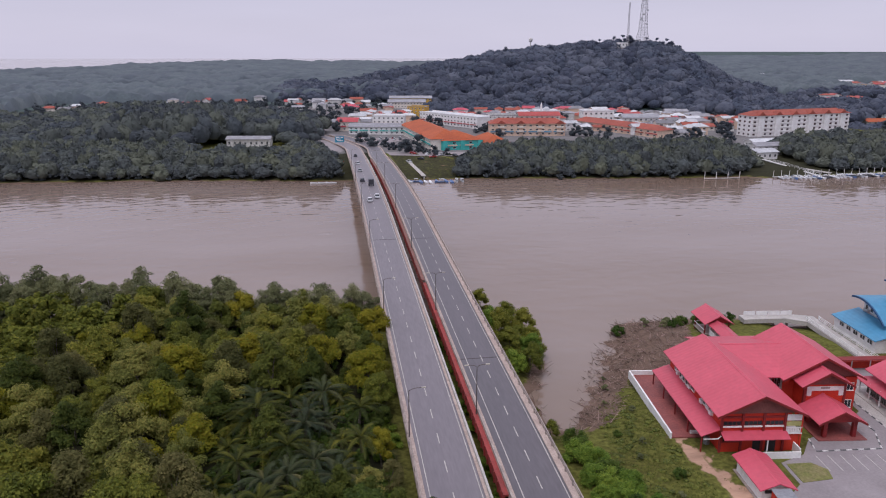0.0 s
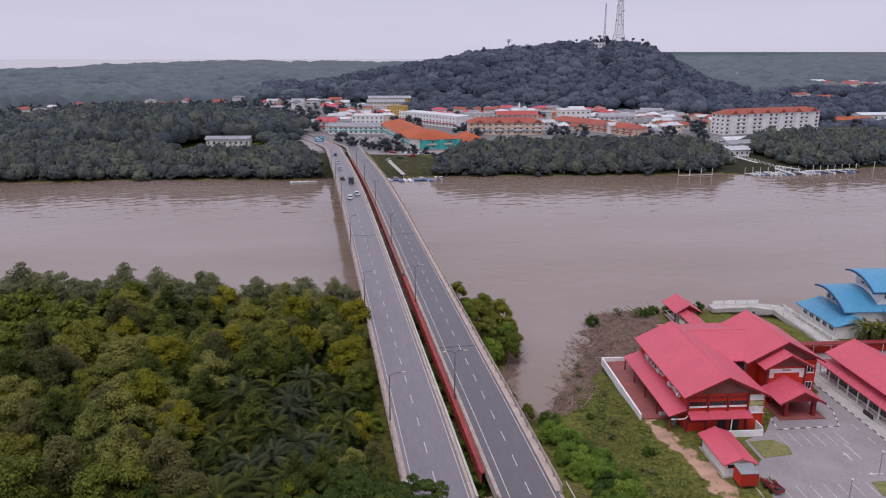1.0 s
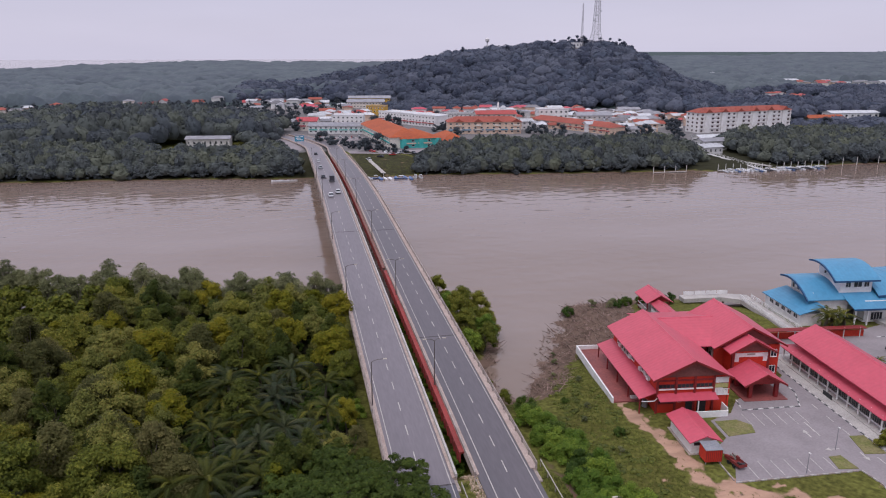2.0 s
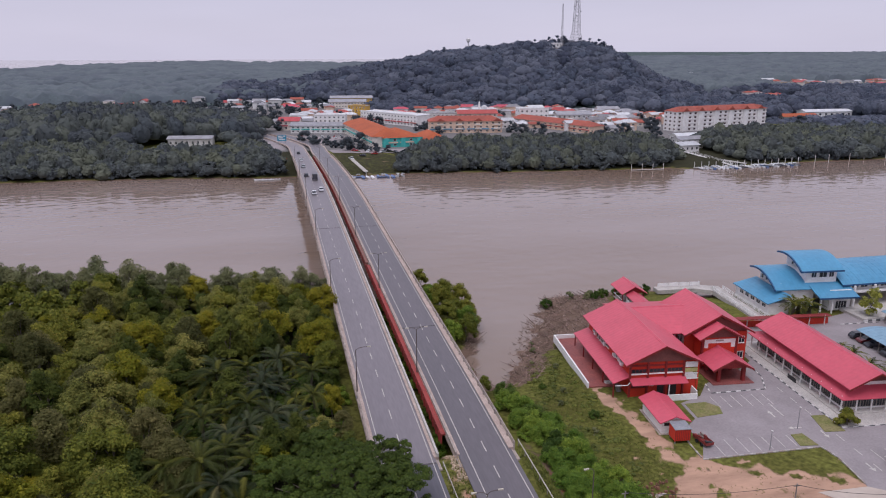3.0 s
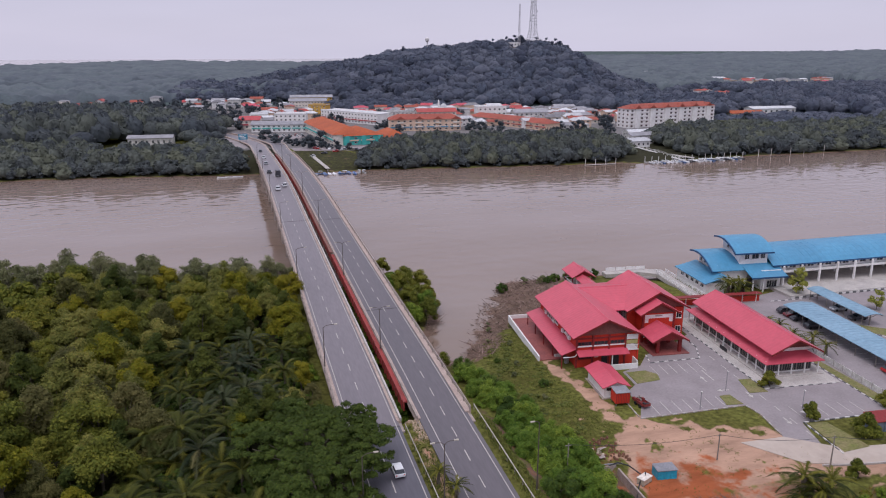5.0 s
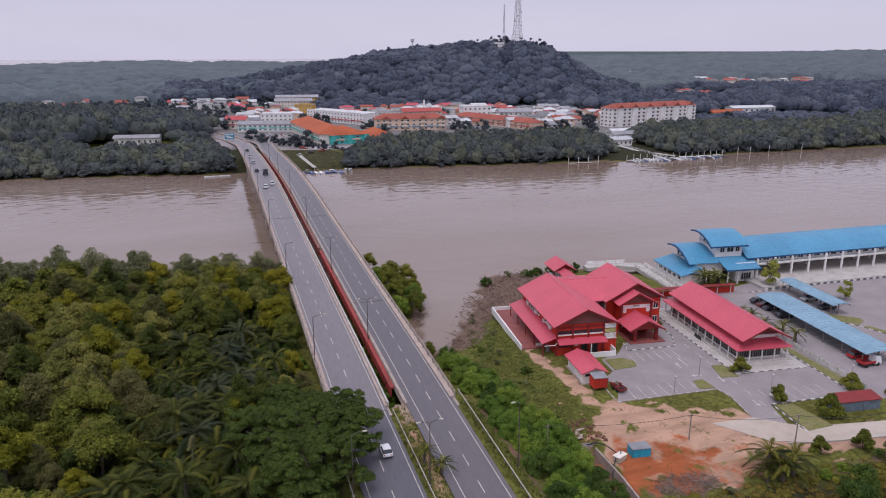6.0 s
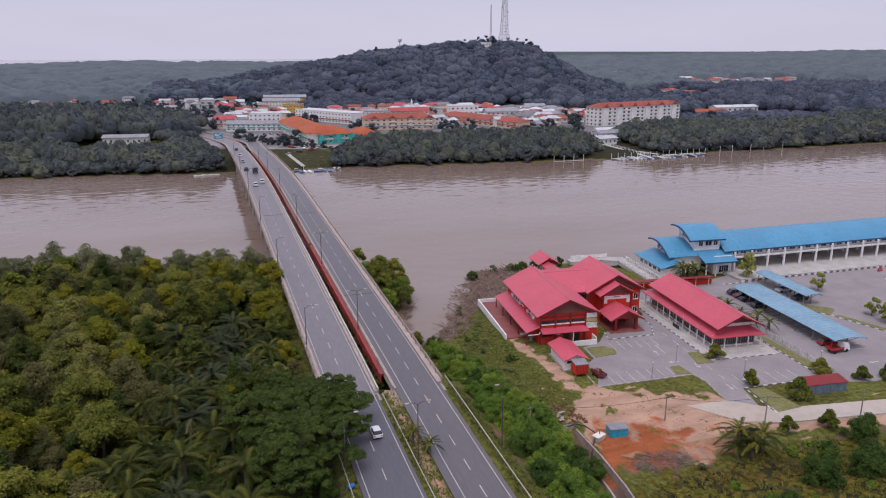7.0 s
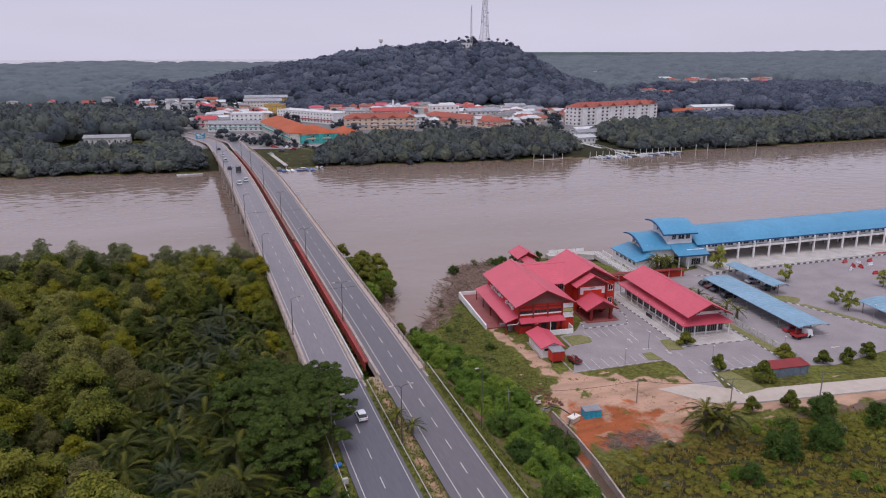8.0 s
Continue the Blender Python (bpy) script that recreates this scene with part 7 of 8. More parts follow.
for k in range(9):
    v = 17.6 - k * 2.6
    fence.part("post", box(47.6, 47.75, v - 0.08, v + 0.08, -0.1, 1.5), M_CONC_LT)
    fence.part("panel", box(47.64, 47.7, v - 2.5, v - 0.1, 0.1, 1.3), M_WHITE2)
# riverside promenade with white railings
prom = Building("river_walk", 42, 65, "weathered white concrete river walk with railings", "walkway")
prom.part("deck", Shape().prism([(40.2, 52), (43.4, 52), (43.4, 78.6), (36, 81), (26, 80), (26, 77), (36, 77.4), (40.2, 75)], -0.6, 0.45), M_CONC_LT)
for k in range(10):
    for u in (40.3, 43.2):
        v = 53 + k * 2.5
        prom.part("post", box(u - 0.08, u + 0.08, v - 0.08, v + 0.08, 0.4, 1.5), M_WHITE)
for u in (40.3, 43.2):
    for z in (0.8, 1.15, 1.5):
        prom.part("rail", box(u - 0.05, u + 0.05, 53, 76, z - 0.05, z + 0.05), M_WHITE)
for k in range(4):
    prom.part("rail_panel", box(27 + k * 3, 29.8 + k * 3, 79.7, 79.8, 0.5, 1.5), M_WHITE)
for u, v in ((28, 78), (34, 79), (38, 80), (42, 78)):
    prom.part("support_column", Shape().tube([(u, v, -4.5), (u, v, -0.2)], 0.3, 8), M_CONC)
# thin light posts in the car park
for u, v, h in ((12.2, 0.5, 3.4), (20.5, 6.2, 4.0), (46, -3.5, 4.4), (30.0, -2.6, 3.6), (79, 8, 4.5)):
    t = thing("yard_post", site(u, v), "thin grey light post in the car park", "light post", "yard posts")
    part("pole", Shape().tube([(0, 0, 0), (0, 0, h)], [0.06, 0.04], 6), M_STEEL, t)
    part("lantern", box(-0.12, 0.12, -0.3, 0.12, h, h + 0.1), M_WHITE2, t)


# ---------------------------------------------------------------- the town across the river
BOARDS = [M_ROOF_RED2, M_WHITE, M_TEAL, M_ROOF_RED2, M_YELLOW, M_ROOF_B, M_PEACH]


def block(name, x, y, rz, w, d, h, wall_mat, roof_mat, roof, label, storeys=2, bays=6, ends=2, category="building", roof_h=2.6, over=0.7, group="", sides="fb", win=None, z=None):
    """A house or row: walls, roof (hip, gable or flat), and real windows storey by storey. (x, y) is the middle of its front foot."""
    z = 2.3 if z is None else z
    b = Building(name, 0, 0, label, category, pose(x, y, z, 0, 0, rz))
    if group:
        tagged(b.root, group=group)
    P = b.part
    P("wall", box(-w / 2, w / 2, 0, d, -1.0, h), wall_mat)
    a0, a1, c0, c1 = -w / 2 - over, w / 2 + over, -over, d + over
    if roof == "gable":
        s = gable(a0, a1, c0, c1, h, h + roof_h, 0.2, along="u" if w >= d else "v")
        P("roof", s, roof_mat)
        if w >= d:
            for u in (-w / 2, w / 2):
                P("gable_wall", Shape().add([(u - 0.1, 0, h), (u - 0.1, d, h), (u - 0.1, d / 2, h + roof_h * 0.86), (u + 0.1, 0, h), (u + 0.1, d, h), (u + 0.1, d / 2, h + roof_h * 0.86)], [(0, 2, 1), (3, 4, 5), (0, 1, 4, 3), (1, 2, 5, 4), (2, 0, 3, 5)]), wall_mat)
        else:
            P("gable_wall", triangle(-w / 2, w / 2, 0, 0.2, h, h + roof_h * 0.86), wall_mat)
    elif roof == "hip":
        q = min(w, d) / 2
        m = (c0 + c1) / 2
        if w >= d:
            r0, r1 = (a0 + q, m), (a1 - q, m)
        else:
            r0, r1 = (0, c0 + q), (0, c1 - q)
        zr = h + roof_h
        s = Shape()
        s.add([(a0, c0, h), (a1, c0, h), (a1, c1, h), (a0, c1, h), (*r0, zr), (*r1, zr)], [(0, 1, 5, 4) if w >= d else (0, 1, 4), (1, 2, 5) if w >= d else (1, 2, 5, 4), (2, 3, 4, 5) if w >= d else (2, 3, 5), (3, 0, 4) if w >= d else (3, 0, 4, 5), (3, 2, 1, 0)])
        P("roof", s, roof_mat)
    else:
        P("roof", box(-w / 2 - 0.2, w / 2 + 0.2, -0.2, d + 0.2, h, h + 0.25), roof_mat)
        P("parapet", Shape().box(-w / 2, w / 2, 0, 0.25, h + 0.25, h + 0.9).box(-w / 2, w / 2, d - 0.25, d, h + 0.25, h + 0.9), wall_mat)
    sh = h / storeys
    if category == "shop row" or name == "shop_building":
        for k in range(0, bays - 1, 2):
            u = -w / 2 + w * (k + 1) / bays
            P("signboard", box(u - w / bays * 0.85, u + w / bays * 0.85, -0.5, -0.05, sh * 0.86, sh * 1.12), BOARDS[(k * 7 + int(abs(x))) % len(BOARDS)], "painted shop signboard")
    for s in range(storeys):
        for k in range(bays):
            u = -w / 2 + w * (k + 0.5) / bays
            b.window("v-", u, -0.02, s * sh + sh * 0.32, w / bays * 0.34, sh * 0.36, win or M_WHITE, 2, False)
        for k in range(ends):
            v = d * (k + 0.5) / ends
            b.window("u-", -w / 2 - 0.02, v, s * sh + sh * 0.32, d / ends * 0.3, sh * 0.36, win or M_WHITE, 2, False)
    return b


# shop rows near the bridge
block("shop_row", 58.5, 504, -84.5, 98, 24, 6.9, M_CREAM, M_TILE_O, "hip", "long two-storey shop row with orange tiled roof", 2, 20, 0, "shop row", 4.6)
b = block("shop_row", 83.5, 455, 6, 27, 32, 6.0, M_TEAL, M_TILE_O, "hip", "teal end block of the shop row with orange tiled roof", 2, 5, 2, "shop row", 4.8)
for u in (-11.5, 0, 11.5):
    b.part("corner_tower", box(u - 1.5, u + 1.5, -0.8, 2.0, -1, 6.0), M_TEAL, "teal corner bay")
block("shop_row", 105.5, 452, 4, 16, 30, 4.6, M_PEACH, M_TILE_O, "hip", "low peach wing of the shop row with orange roof", 2, 4, 2, "shop row", 4.2)
b = block("shop_row", 145, 524, -8, 56, 15, 8.8, M_PEACH, M_TILE_O2, "hip", "three-storey peach shop row with orange roof and balconies", 3, 12, 3, "shop row", 3.6)
for k in range(4):
    b.part("balcony", box(-22 + k * 14.5, -17 + k * 14.5, -1.4, 0, 2.9, 3.8), M_CREAM)
    b.part("balcony", box(-22 + k * 14.5, -17 + k * 14.5, -1.4, 0, 5.9, 6.8), M_CREAM)
    b.part("gablet", triangle(-23 + k * 14.5, -16 + k * 14.5, -1.2, 3.0, 8.8, 11.2), M_TILE_O2)
block("shop_row", 217, 538, -68, 92, 15, 5.2, M_PEACH, M_TILE_O2, "hip", "cream shop row with orange tiled roof", 2, 14, 2, "shop row", 3.2)
block("shop_row", 37, 548, -14, 46, 13, 5.6, M_WHITE, M_ROOF_GREY, "gable", "white two-storey shop row with grey roof", 2, 12, 2, "shop row", 2.2)
block("shop_building", 48, 596, -12, 26, 14, 9.0, M_WHITE, M_ROOF_PALE, "flat", "white three-storey shop building", 3, 7, 2)
block("shop_building", 14, 574, -12, 16, 14, 7.2, M_CREAM, M_ROOF_RED2, "gable", "cream shop building with red roof", 2, 4, 2)
block("shop_building", 98, 606, -58, 72, 15, 8.8, M_WHITE, M_ROOF_PALE, "flat", "long white three-storey shop building with flat roof", 3, 18, 2)
block("shop_building", 146, 596, -6, 30, 14, 8.4, M_WHITE2, M_ROOF_GREY, "flat", "white concrete shop building", 3, 8, 2)
block("shop_building", 172, 585, -6, 34, 14, 9.0, M_CREAM, M_ROOF_RED2, "gable", "cream shop building with red roof", 3, 8, 2)
block("shop_building", 224, 588, -4, 26, 14, 11.6, M_WHITE, M_ROOF_PALE, "flat", "tall white shop building", 3, 6, 2)
block("shop_building", 256, 575, -8, 30, 14, 7.2, M_WHITE2, M_ROOF_GREY, "gable", "white shop building with grey roof", 2, 7, 2)
block("school_block", 94, 842, -8, 48, 12, 7.0, M_YELLOW, M_ROOF_GREY, "gable", "yellow school block with grey roof", 2, 12, 2)
block("school_block", 84, 790, -8, 40, 12, 6.4, M_CREAM, M_ROOF_GREY, "gable", "cream school block with grey roof", 2, 12, 2)
block("school_block", 82, 690, -30, 18, 11, 9.0, M_YELLOW, M_ROOF_GREY, "flat", "yellow three-storey school block near houses", 3, 5, 2)

# flats with red gables
fl = block("apartment_block", 350.5, 501, 10.0, 92, 15, 15.0, M_WHITE, M_TILE_O2, "hip", "five-storey cream apartment block with red tiled gables", 5, 18, 3, "apartment block", 3.4, win=M_GABLE)
for k in range(6):
    u = -38.5 + k * 15.4
    fl.part("stair_bay", box(u - 2.2, u + 2.2, -1.0, 0.2, -1, 15.2), M_WHITE, "projecting white bay")
    fl.part("gablet", triangle(u - 3.4, u + 3.4, -1.6, 4.5, 15.1, 18.0), M_TILE_O2, "red tiled gable")
for s in range(1, 5):
    fl.part("balcony_band", box(-46, 46, -0.5, 0, s * 3.0 - 0.1, s * 3.0 + 0.55), M_WHITE, "white balcony band")

# sheds and houses
block("long_shed", -52.5, 489, -7, 28, 10, 5.0, M_WHITE2, M_ROOF_GREY, "gable", "long shed with pale sheet roof among the trees", 1, 8, 2, "shed", 1.6)
block("long_shed", 462, 548, -4, 34, 12, 3.6, M_CREAM, M_TILE_O, "gable", "low hall with orange roof among the trees", 1, 8, 2, "shed", 2.2)
block("long_shed", 512, 572, -4, 48, 14, 5.0, M_WHITE, M_ROOF_PALE, "gable", "long shed with white roof", 1, 8, 2, "shed", 1.8)
mosque = block("mosque", 196, 640, -6, 22, 18, 7.6, M_WHITE, M_ROOF_PALE, "flat", "small white mosque with a pale dome and minaret", 1, 6, 3, "mosque")
dome_s = Shape()
rings = [(3.2 * math.cos(a), 3.4 * math.sin(a)) for a in np.linspace(0, 1.5, 7)]
dome_s.tube([(0, 9, 7.8 + zz) for r_, zz in rings], [r_ for r_, zz in rings], 16)
mosque.part("dome", dome_s, M_ROOF_PALE)
mosque.part("minaret", Shape().tube([(-6, 2, 0), (-6, 2, 13), (-6, 2, 15.5)], [1.0, 0.9, 0.1], 10), M_WHITE)

hrs = np.random.RandomState(31)
walls, roofs = [M_WHITE, M_CREAM, M_WHITE2, M_PEACH], [M_ROOF_GREY, M_ROOF_GREY, M_ROOF_RED2, M_ROOF_PALE, M_ROOF_PALE, M_TILE_O2]


def houses(outline, spacing, size, group, bays=2):
    for x, y in scatter(hrs, outline, spacing):
        w, d = hrs.uniform(0.8, 1.3) * size, hrs.uniform(0.6, 0.9) * size
        st = 2 if hrs.rand() < 0.4 else 1
        block("house", x, y, hrs.choice([-12, 78, -6, 2]), w, d, 3.1 * st, walls[hrs.randint(4)], roofs[hrs.randint(6)], ["gable", "hip"][hrs.randint(2)], "small town house with a sheet or tiled roof", st, bays if y < 600 else 0, 0, "house", hrs.uniform(1.4, 2.4), group=group)


houses([(232, 600), (290, 528), (345, 535), (345, 640), (290, 690), (220, 700)], 14.5, 12, "town houses")
houses([(100, 615), (215, 612), (225, 700), (110, 690)], 14, 11, "town houses")
houses([(170, 532), (200, 545), (245, 500), (285, 500), (285, 560), (170, 575)], 14.5, 11, "town houses")
houses([(8, 612), (70, 612), (76, 690), (20, 690)], 14, 11, "town houses")
houses([(-30, 780), (80, 760), (60, 860), (-60, 880)], 22, 11, "village houses", 0)
houses([(-300, 760), (-60, 850), (-80, 905), (-300, 830)], 33, 11, "village houses", 0)
houses([(880, 1090), (1100, 1090), (1120, 1150), (900, 1170)], 25, 15, "far houses", 0)
houses([(560, 760), (650, 800), (640, 860), (540, 820)], 25, 14, "far houses", 0)
block("long_shed", 890, 1190, -8, 66, 20, 7, M_WHITE, M_ROOF_PALE, "gable", "long white-roofed shed in the distance", 1, 6, 1, "shed", 2.0)
block("long_shed", 1010, 1570, -8, 70, 20, 6, M_WHITE, M_ROOF_PALE, "gable", "white-roofed shed in the distance", 1, 6, 1, "shed", 2.0)

# road sign gantry, orange hoarding and yard by the far bridgehead
sign = thing("road_sign", pose(6.6, 486, 2.4, 0, 0, 4), "blue direction sign beside the bridge road", "road sign")
M_SIGN = mat("sign_blue", (0.05, 0.28, 0.42), rough=0.5)
part("panel", box(-3.0, 3.0, -0.1, 0.1, 2.2, 6.0), M_SIGN, sign)
for u in (-2.3, 2.3):
    part("post", Shape().tube([(u, 0.2, -0.5), (u, 0.2, 5.9)], 0.14, 6), M_STEEL, sign)
for u, z, w in ((-1.3, 5.3, 2.4), (1.5, 5.3, 1.8), (-0.8, 4.3, 3.2), (0.2, 3.3, 3.8)):
    part("lettering", box(u - w / 2, u + w / 2, -0.14, -0.1, z - 0.25, z + 0.25), M_WHITE, sign, "white bar of lettering")
hoard = thing("hoarding", pose(2.0, 398, 2.2, 0, 0, 2), "orange hoarding beside the bridgehead", "hoarding")
part("panel", box(-5.0, 6.0, -0.1, 0.1, 0.2, 3.0), M_TILE_O2, hoard)
for u in (-4.8, 0.4, 5.8):
    part("post", box(u - 0.1, u + 0.1, 0.1, 0.3, -0.4, 3.0), M_RAIL, hoard)


# landing between the woods: boat shed, ticket hut and a railed gangway down to the water
block("boat_shed", 283, 438, 6, 20, 9, 3.6, M_WHITE, M_ROOF_PALE, "gable", "open pale boat shed at the landing", 1, 5, 2, "shed", 1.6)
block("ticket_hut", 266, 406, 8, 8, 6, 3.0, M_WHITE2, M_ROOF_PALE, "gable", "small white hut at the landing", 1, 3, 2, "hut", 1.2)
gang = thing("gangway", pose(247, 384, 0), "railed white gangway leading down to the moorings", "gangway")
run = [(0.0, 12.0, 3.0), (0.2, 0.0, 2.9), (1.8, -20.0, 2.2), (4.0, -43.0, 0.8)]
part("deck", Shape().sweep(run, [(-1.1, -0.15), (1.1, -0.15), (1.1, 0.1), (-1.1, 0.1)][::-1]), M_WHITE2, gang)
for s_ in (-1.05, 1.05):
    part("handrail", Shape().tube([(x + s_, y, z + 1.25) for x, y, z in run], 0.07, 5), M_WHITE, gang)
for k in range(15):
    q = k / 14 * 55
    x, z = float(np.interp(q, [0, 12, 32, 55], [0.0, 0.2, 1.8, 4.0])), float(np.interp(q, [0, 12, 32, 55], [3.0, 2.9, 2.2, 0.8]))
    for s_ in (-1.05, 1.05):
        part("post", box(x + s_ - 0.07, x + s_ + 0.07, 11.9 - q, 12.05 - q, -1.5, z + 1.25), M_WHITE, gang)

# ---------------------------------------------------------------- far shore: jetties and boats
def boat(x, y, rz, ln, hull, label, canopy=True):
    t = thing("boat", pose(x, y, 0, 0, 0, rz), label, "boat", "moored boats")
    w = ln * 0.17
    st = [(-0.5, 0.85, 0.55), (-0.2, 1.0, 0.55), (0.2, 0.9, 0.62), (0.42, 0.45, 0.8), (0.5, 0.03, 0.95)]
    v = []
    for q, s, h in st:
        v += [(-w * s, q * ln, h), (-w * s * 0.6, q * ln, -0.15), (w * s * 0.6, q * ln, -0.15), (w * s, q * ln, h)]
    f = []
    for i in range(len(st) - 1):
        a = i * 4
        f += [(a + k, a + 4 + k, a + 5 + k, a + 1 + k) for k in range(3)] + [(a + 3, a + 7, a + 4, a)]
    f += [(0, 1, 2, 3), tuple(range(len(v) - 1, len(v) - 5, -1))]
    part("hull", Shape().add(v, f), hull, t)
    if canopy:
        part("canopy", Shape().slab([(-w * 0.9, -0.3 * ln, 1.7), (w * 0.9, -0.3 * ln, 1.7), (w * 0.9, 0.1 * ln, 1.75), (-w * 0.9, 0.1 * ln, 1.75)], 0.08), M_ROOF_PALE, t)
        for u in (-w * 0.8, w * 0.8):
            for q in (-0.28, 0.08):
                part("post", box(u - 0.05, u + 0.05, q * ln - 0.05, q * ln + 0.05, 0.5, 1.65), M_STEEL, t)


brs = np.random.RandomState(41)
hulls = [C_WHITE, C_SILVER, C_BLUE, C_DARK, C_WHITE]
for k in range(12):
    boat(36 + k * 2.6 + brs.uniform(-0.5, 0.5), 357.5 + brs.uniform(-2.4, 0.6) - k * 0.2, brs.uniform(-15, 15) + 90 * (k % 5 == 2), brs.uniform(4.2, 6.5), hulls[brs.randint(5)], "small open boat moored at the bank", brs.rand() < 0.4)
for k in range(26):
    boat(229 + k * 2.45, 338.6 + brs.uniform(-0.8, 0.8), brs.uniform(-8, 8), brs.uniform(5, 7), hulls[brs.randint(5)], "small boat moored at the marina", brs.rand() < 0.5)
for k in range(3):
    boat(-8 + k * 4, 359.2, 80 + k * 6, 5, C_WHITE, "small pale boat near the bridge", False)


def jetty(name, pts, width, label, piles=4.0, z=1.0, rails=False):
    t = thing(name, pose(pts[0][0], pts[0][1], 0), label, "jetty", "jetties")
    rel = [(x - pts[0][0], y - pts[0][1], z) for x, y in pts]
    part("deck", Shape().sweep(rel, [(-width / 2, 0), (-width / 2, -0.25), (width / 2, -0.25), (width / 2, 0)]), M_CONC_LT, t)
    for (ax, ay, _), (bx, by, _) in zip(rel[:-1], rel[1:]):
        n = max(int(math.hypot(bx - ax, by - ay) / piles), 1)
        for i in range(n + 1):
            q = i / n
            part("mooring_post", Shape().tube([(ax + (bx - ax) * q, ay + (by - ay) * q, -3.5), (ax + (bx - ax) * q, ay + (by - ay) * q, z + (3.2 if rails else 0.3))], 0.16, 6), M_WHITE2, t)


jetty("jetty", [(44, 414), (46.4, 361)], 2.2, "pale concrete jetty crossing the grassy bank", 6, 2.4)
jetty("marina_pontoon", [(226, 341.0), (262, 341.0), (294, 342.5)], 2.0, "marina pontoon with tall pale mooring posts", 4.2, 0.7, True)
jetty("marina_ramp", [(252, 372), (255, 356), (259, 342)], 3.0, "pale gangway down to the marina", 7, 1.8)
jetty("old_jetty", [(189, 343.0), (208, 342.5)], 1.2, "thin old jetty with leaning posts", 6, 0.5, True)
block("boat_house", 252, 388, 6, 14, 10, 4.2, M_WHITE, M_ROOF_PALE, "gable", "white boat house above the marina", 1, 4, 2, "boat house", 1.6)
block("kiosk_building", 262, 402, 6, 18, 9, 6.0, M_WHITE, M_ROOF_GREY, "gable", "white harbour building with grey roof", 2, 4, 2, "building", 1.6)
for k in range(5):
    t = thing("mooring_pole", pose(305 + k * 13 + brs.uniform(-2, 2), 344 + k * 0.8, 0), "tall pale mooring pole in the water", "mooring pole", "mooring poles")
    part("pole", Shape().tube([(0, 0, -3), (0, 0, 4.6)], 0.17, 6), M_WHITE2, t)
for k, (x, y) in enumerate(((44, 408), (52, 418), (60, 424), (66, 430), (58, 436), (74, 428), (50, 440))):
    car(pose(x, y, ground_z(x, y) + 0.05, 0, 0, 20 + 35 * k), [C_WHITE, C_DARK, C_RED, C_SILVER][k % 4], "car parked near the far bank", group="cars in town", detail=False)
for k in range(14):
    car(pose(22 + (k % 7) * 4.6, 512 + (k // 7) * 7, 2.35, 0, 0, -12), [C_WHITE, C_DARK, C_RED, C_SILVER, C_DARK][k % 5], "car parked before the shops", group="cars in town", detail=False)
tagged(part("pavement", Shape().prism([(10, 455), (62, 445), (110, 446), (110, 436), (68, 428), (40, 436), (20, 440), (-6, 470), (-30, 500), (8, 530), (58, 520)], 1.6, 2.36), M_PARK), "pale town street and car park", "pavement", kind="structure")

# masts on the hill
M_MAST = mat("mast_steel", (0.55, 0.53, 0.55), (0.4, 0.38, 0.4), rough=0.6, metal=0.2)


def mast(x, y, h, w, levels, label, dishes=0):
    z = ground_z(x, y)
    t = thing("radio_mast", pose(x, y, z), label, "radio mast", "radio masts")
    for sx, sy in ((-1, -1), (1, -1), (1, 1), (-1, 1)):
        part("leg", Shape().tube([(sx * w, sy * w, -1), (sx * w * 0.42, sy * w * 0.42, h * 0.35), (sx * w * 0.2, sy * w * 0.2, h)], 0.14 if w < 4 else 0.3, 4), M_MAST, t)
    lat = Shape()
    for k in range(levels):
        q0, q1 = k / levels, (k + 1) / levels
        r0 = w * float(np.interp(q0, [0, 0.35, 1], [1, 0.42, 0.2]))
        r1 = w * float(np.interp(q1, [0, 0.35, 1], [1, 0.42, 0.2]))
        for (ax, ay), (bx, by) in (((-1, -1), (1, -1)), ((1, -1), (1, 1)), ((1, 1), (-1, 1)), ((-1, 1), (-1, -1))):
            lat.tube([(ax * r0, ay * r0, q0 * h), (bx * r1, by * r1, q1 * h)], 0.07 if w < 4 else 0.13, 3)
            lat.tube([(bx * r0, by * r0, q0 * h), (ax * r1, ay * r1, q1 * h)], 0.07 if w < 4 else 0.13, 3)
            lat.tube([(ax * r1, ay * r1, q1 * h), (bx * r1, by * r1, q1 * h)], 0.07 if w < 4 else 0.13, 3)
    part("lattice", lat, M_MAST, t)
    for k in range(dishes):
        q = 0.45 + 0.5 * k / max(dishes, 1)
        a = k * 2.1
        part("dish", Shape().tube([(w * 0.35 * math.cos(a), w * 0.35 * math.sin(a) - 0.3, q * h), (w * 0.55 * math.cos(a), w * 0.55 * math.sin(a) - 0.6, q * h)], [0.6, 1.1], 10), M_ROOF_PALE, t)


mast(427, 972, 86, 10.5, 20, "tall pale lattice radio mast on the hill", 7)
mast(406, 972, 66, 2.6, 15, "slender lattice radio mast on the hill", 2)
hut = block("hill_hut", 396, 972, 0, 22, 8, 5, M_WHITE, M_ROOF_PALE, "flat", "white equipment building by the masts", 1, 5, 2, "building", z=ground_z(396, 972) + 9)
hut.part("base", box(-10.8, 10.8, 0.2, 7.8, -14, -0.9), M_CONC)
tank_z = ground_z(278, 1000)
wt = thing("water_tower", pose(278, 1000, tank_z), "small pale water tower above the hill trees", "water tower")
part("stem", Shape().tube([(0, 0, -1), (0, 0, 25)], 0.6, 8), M_WHITE2, wt)
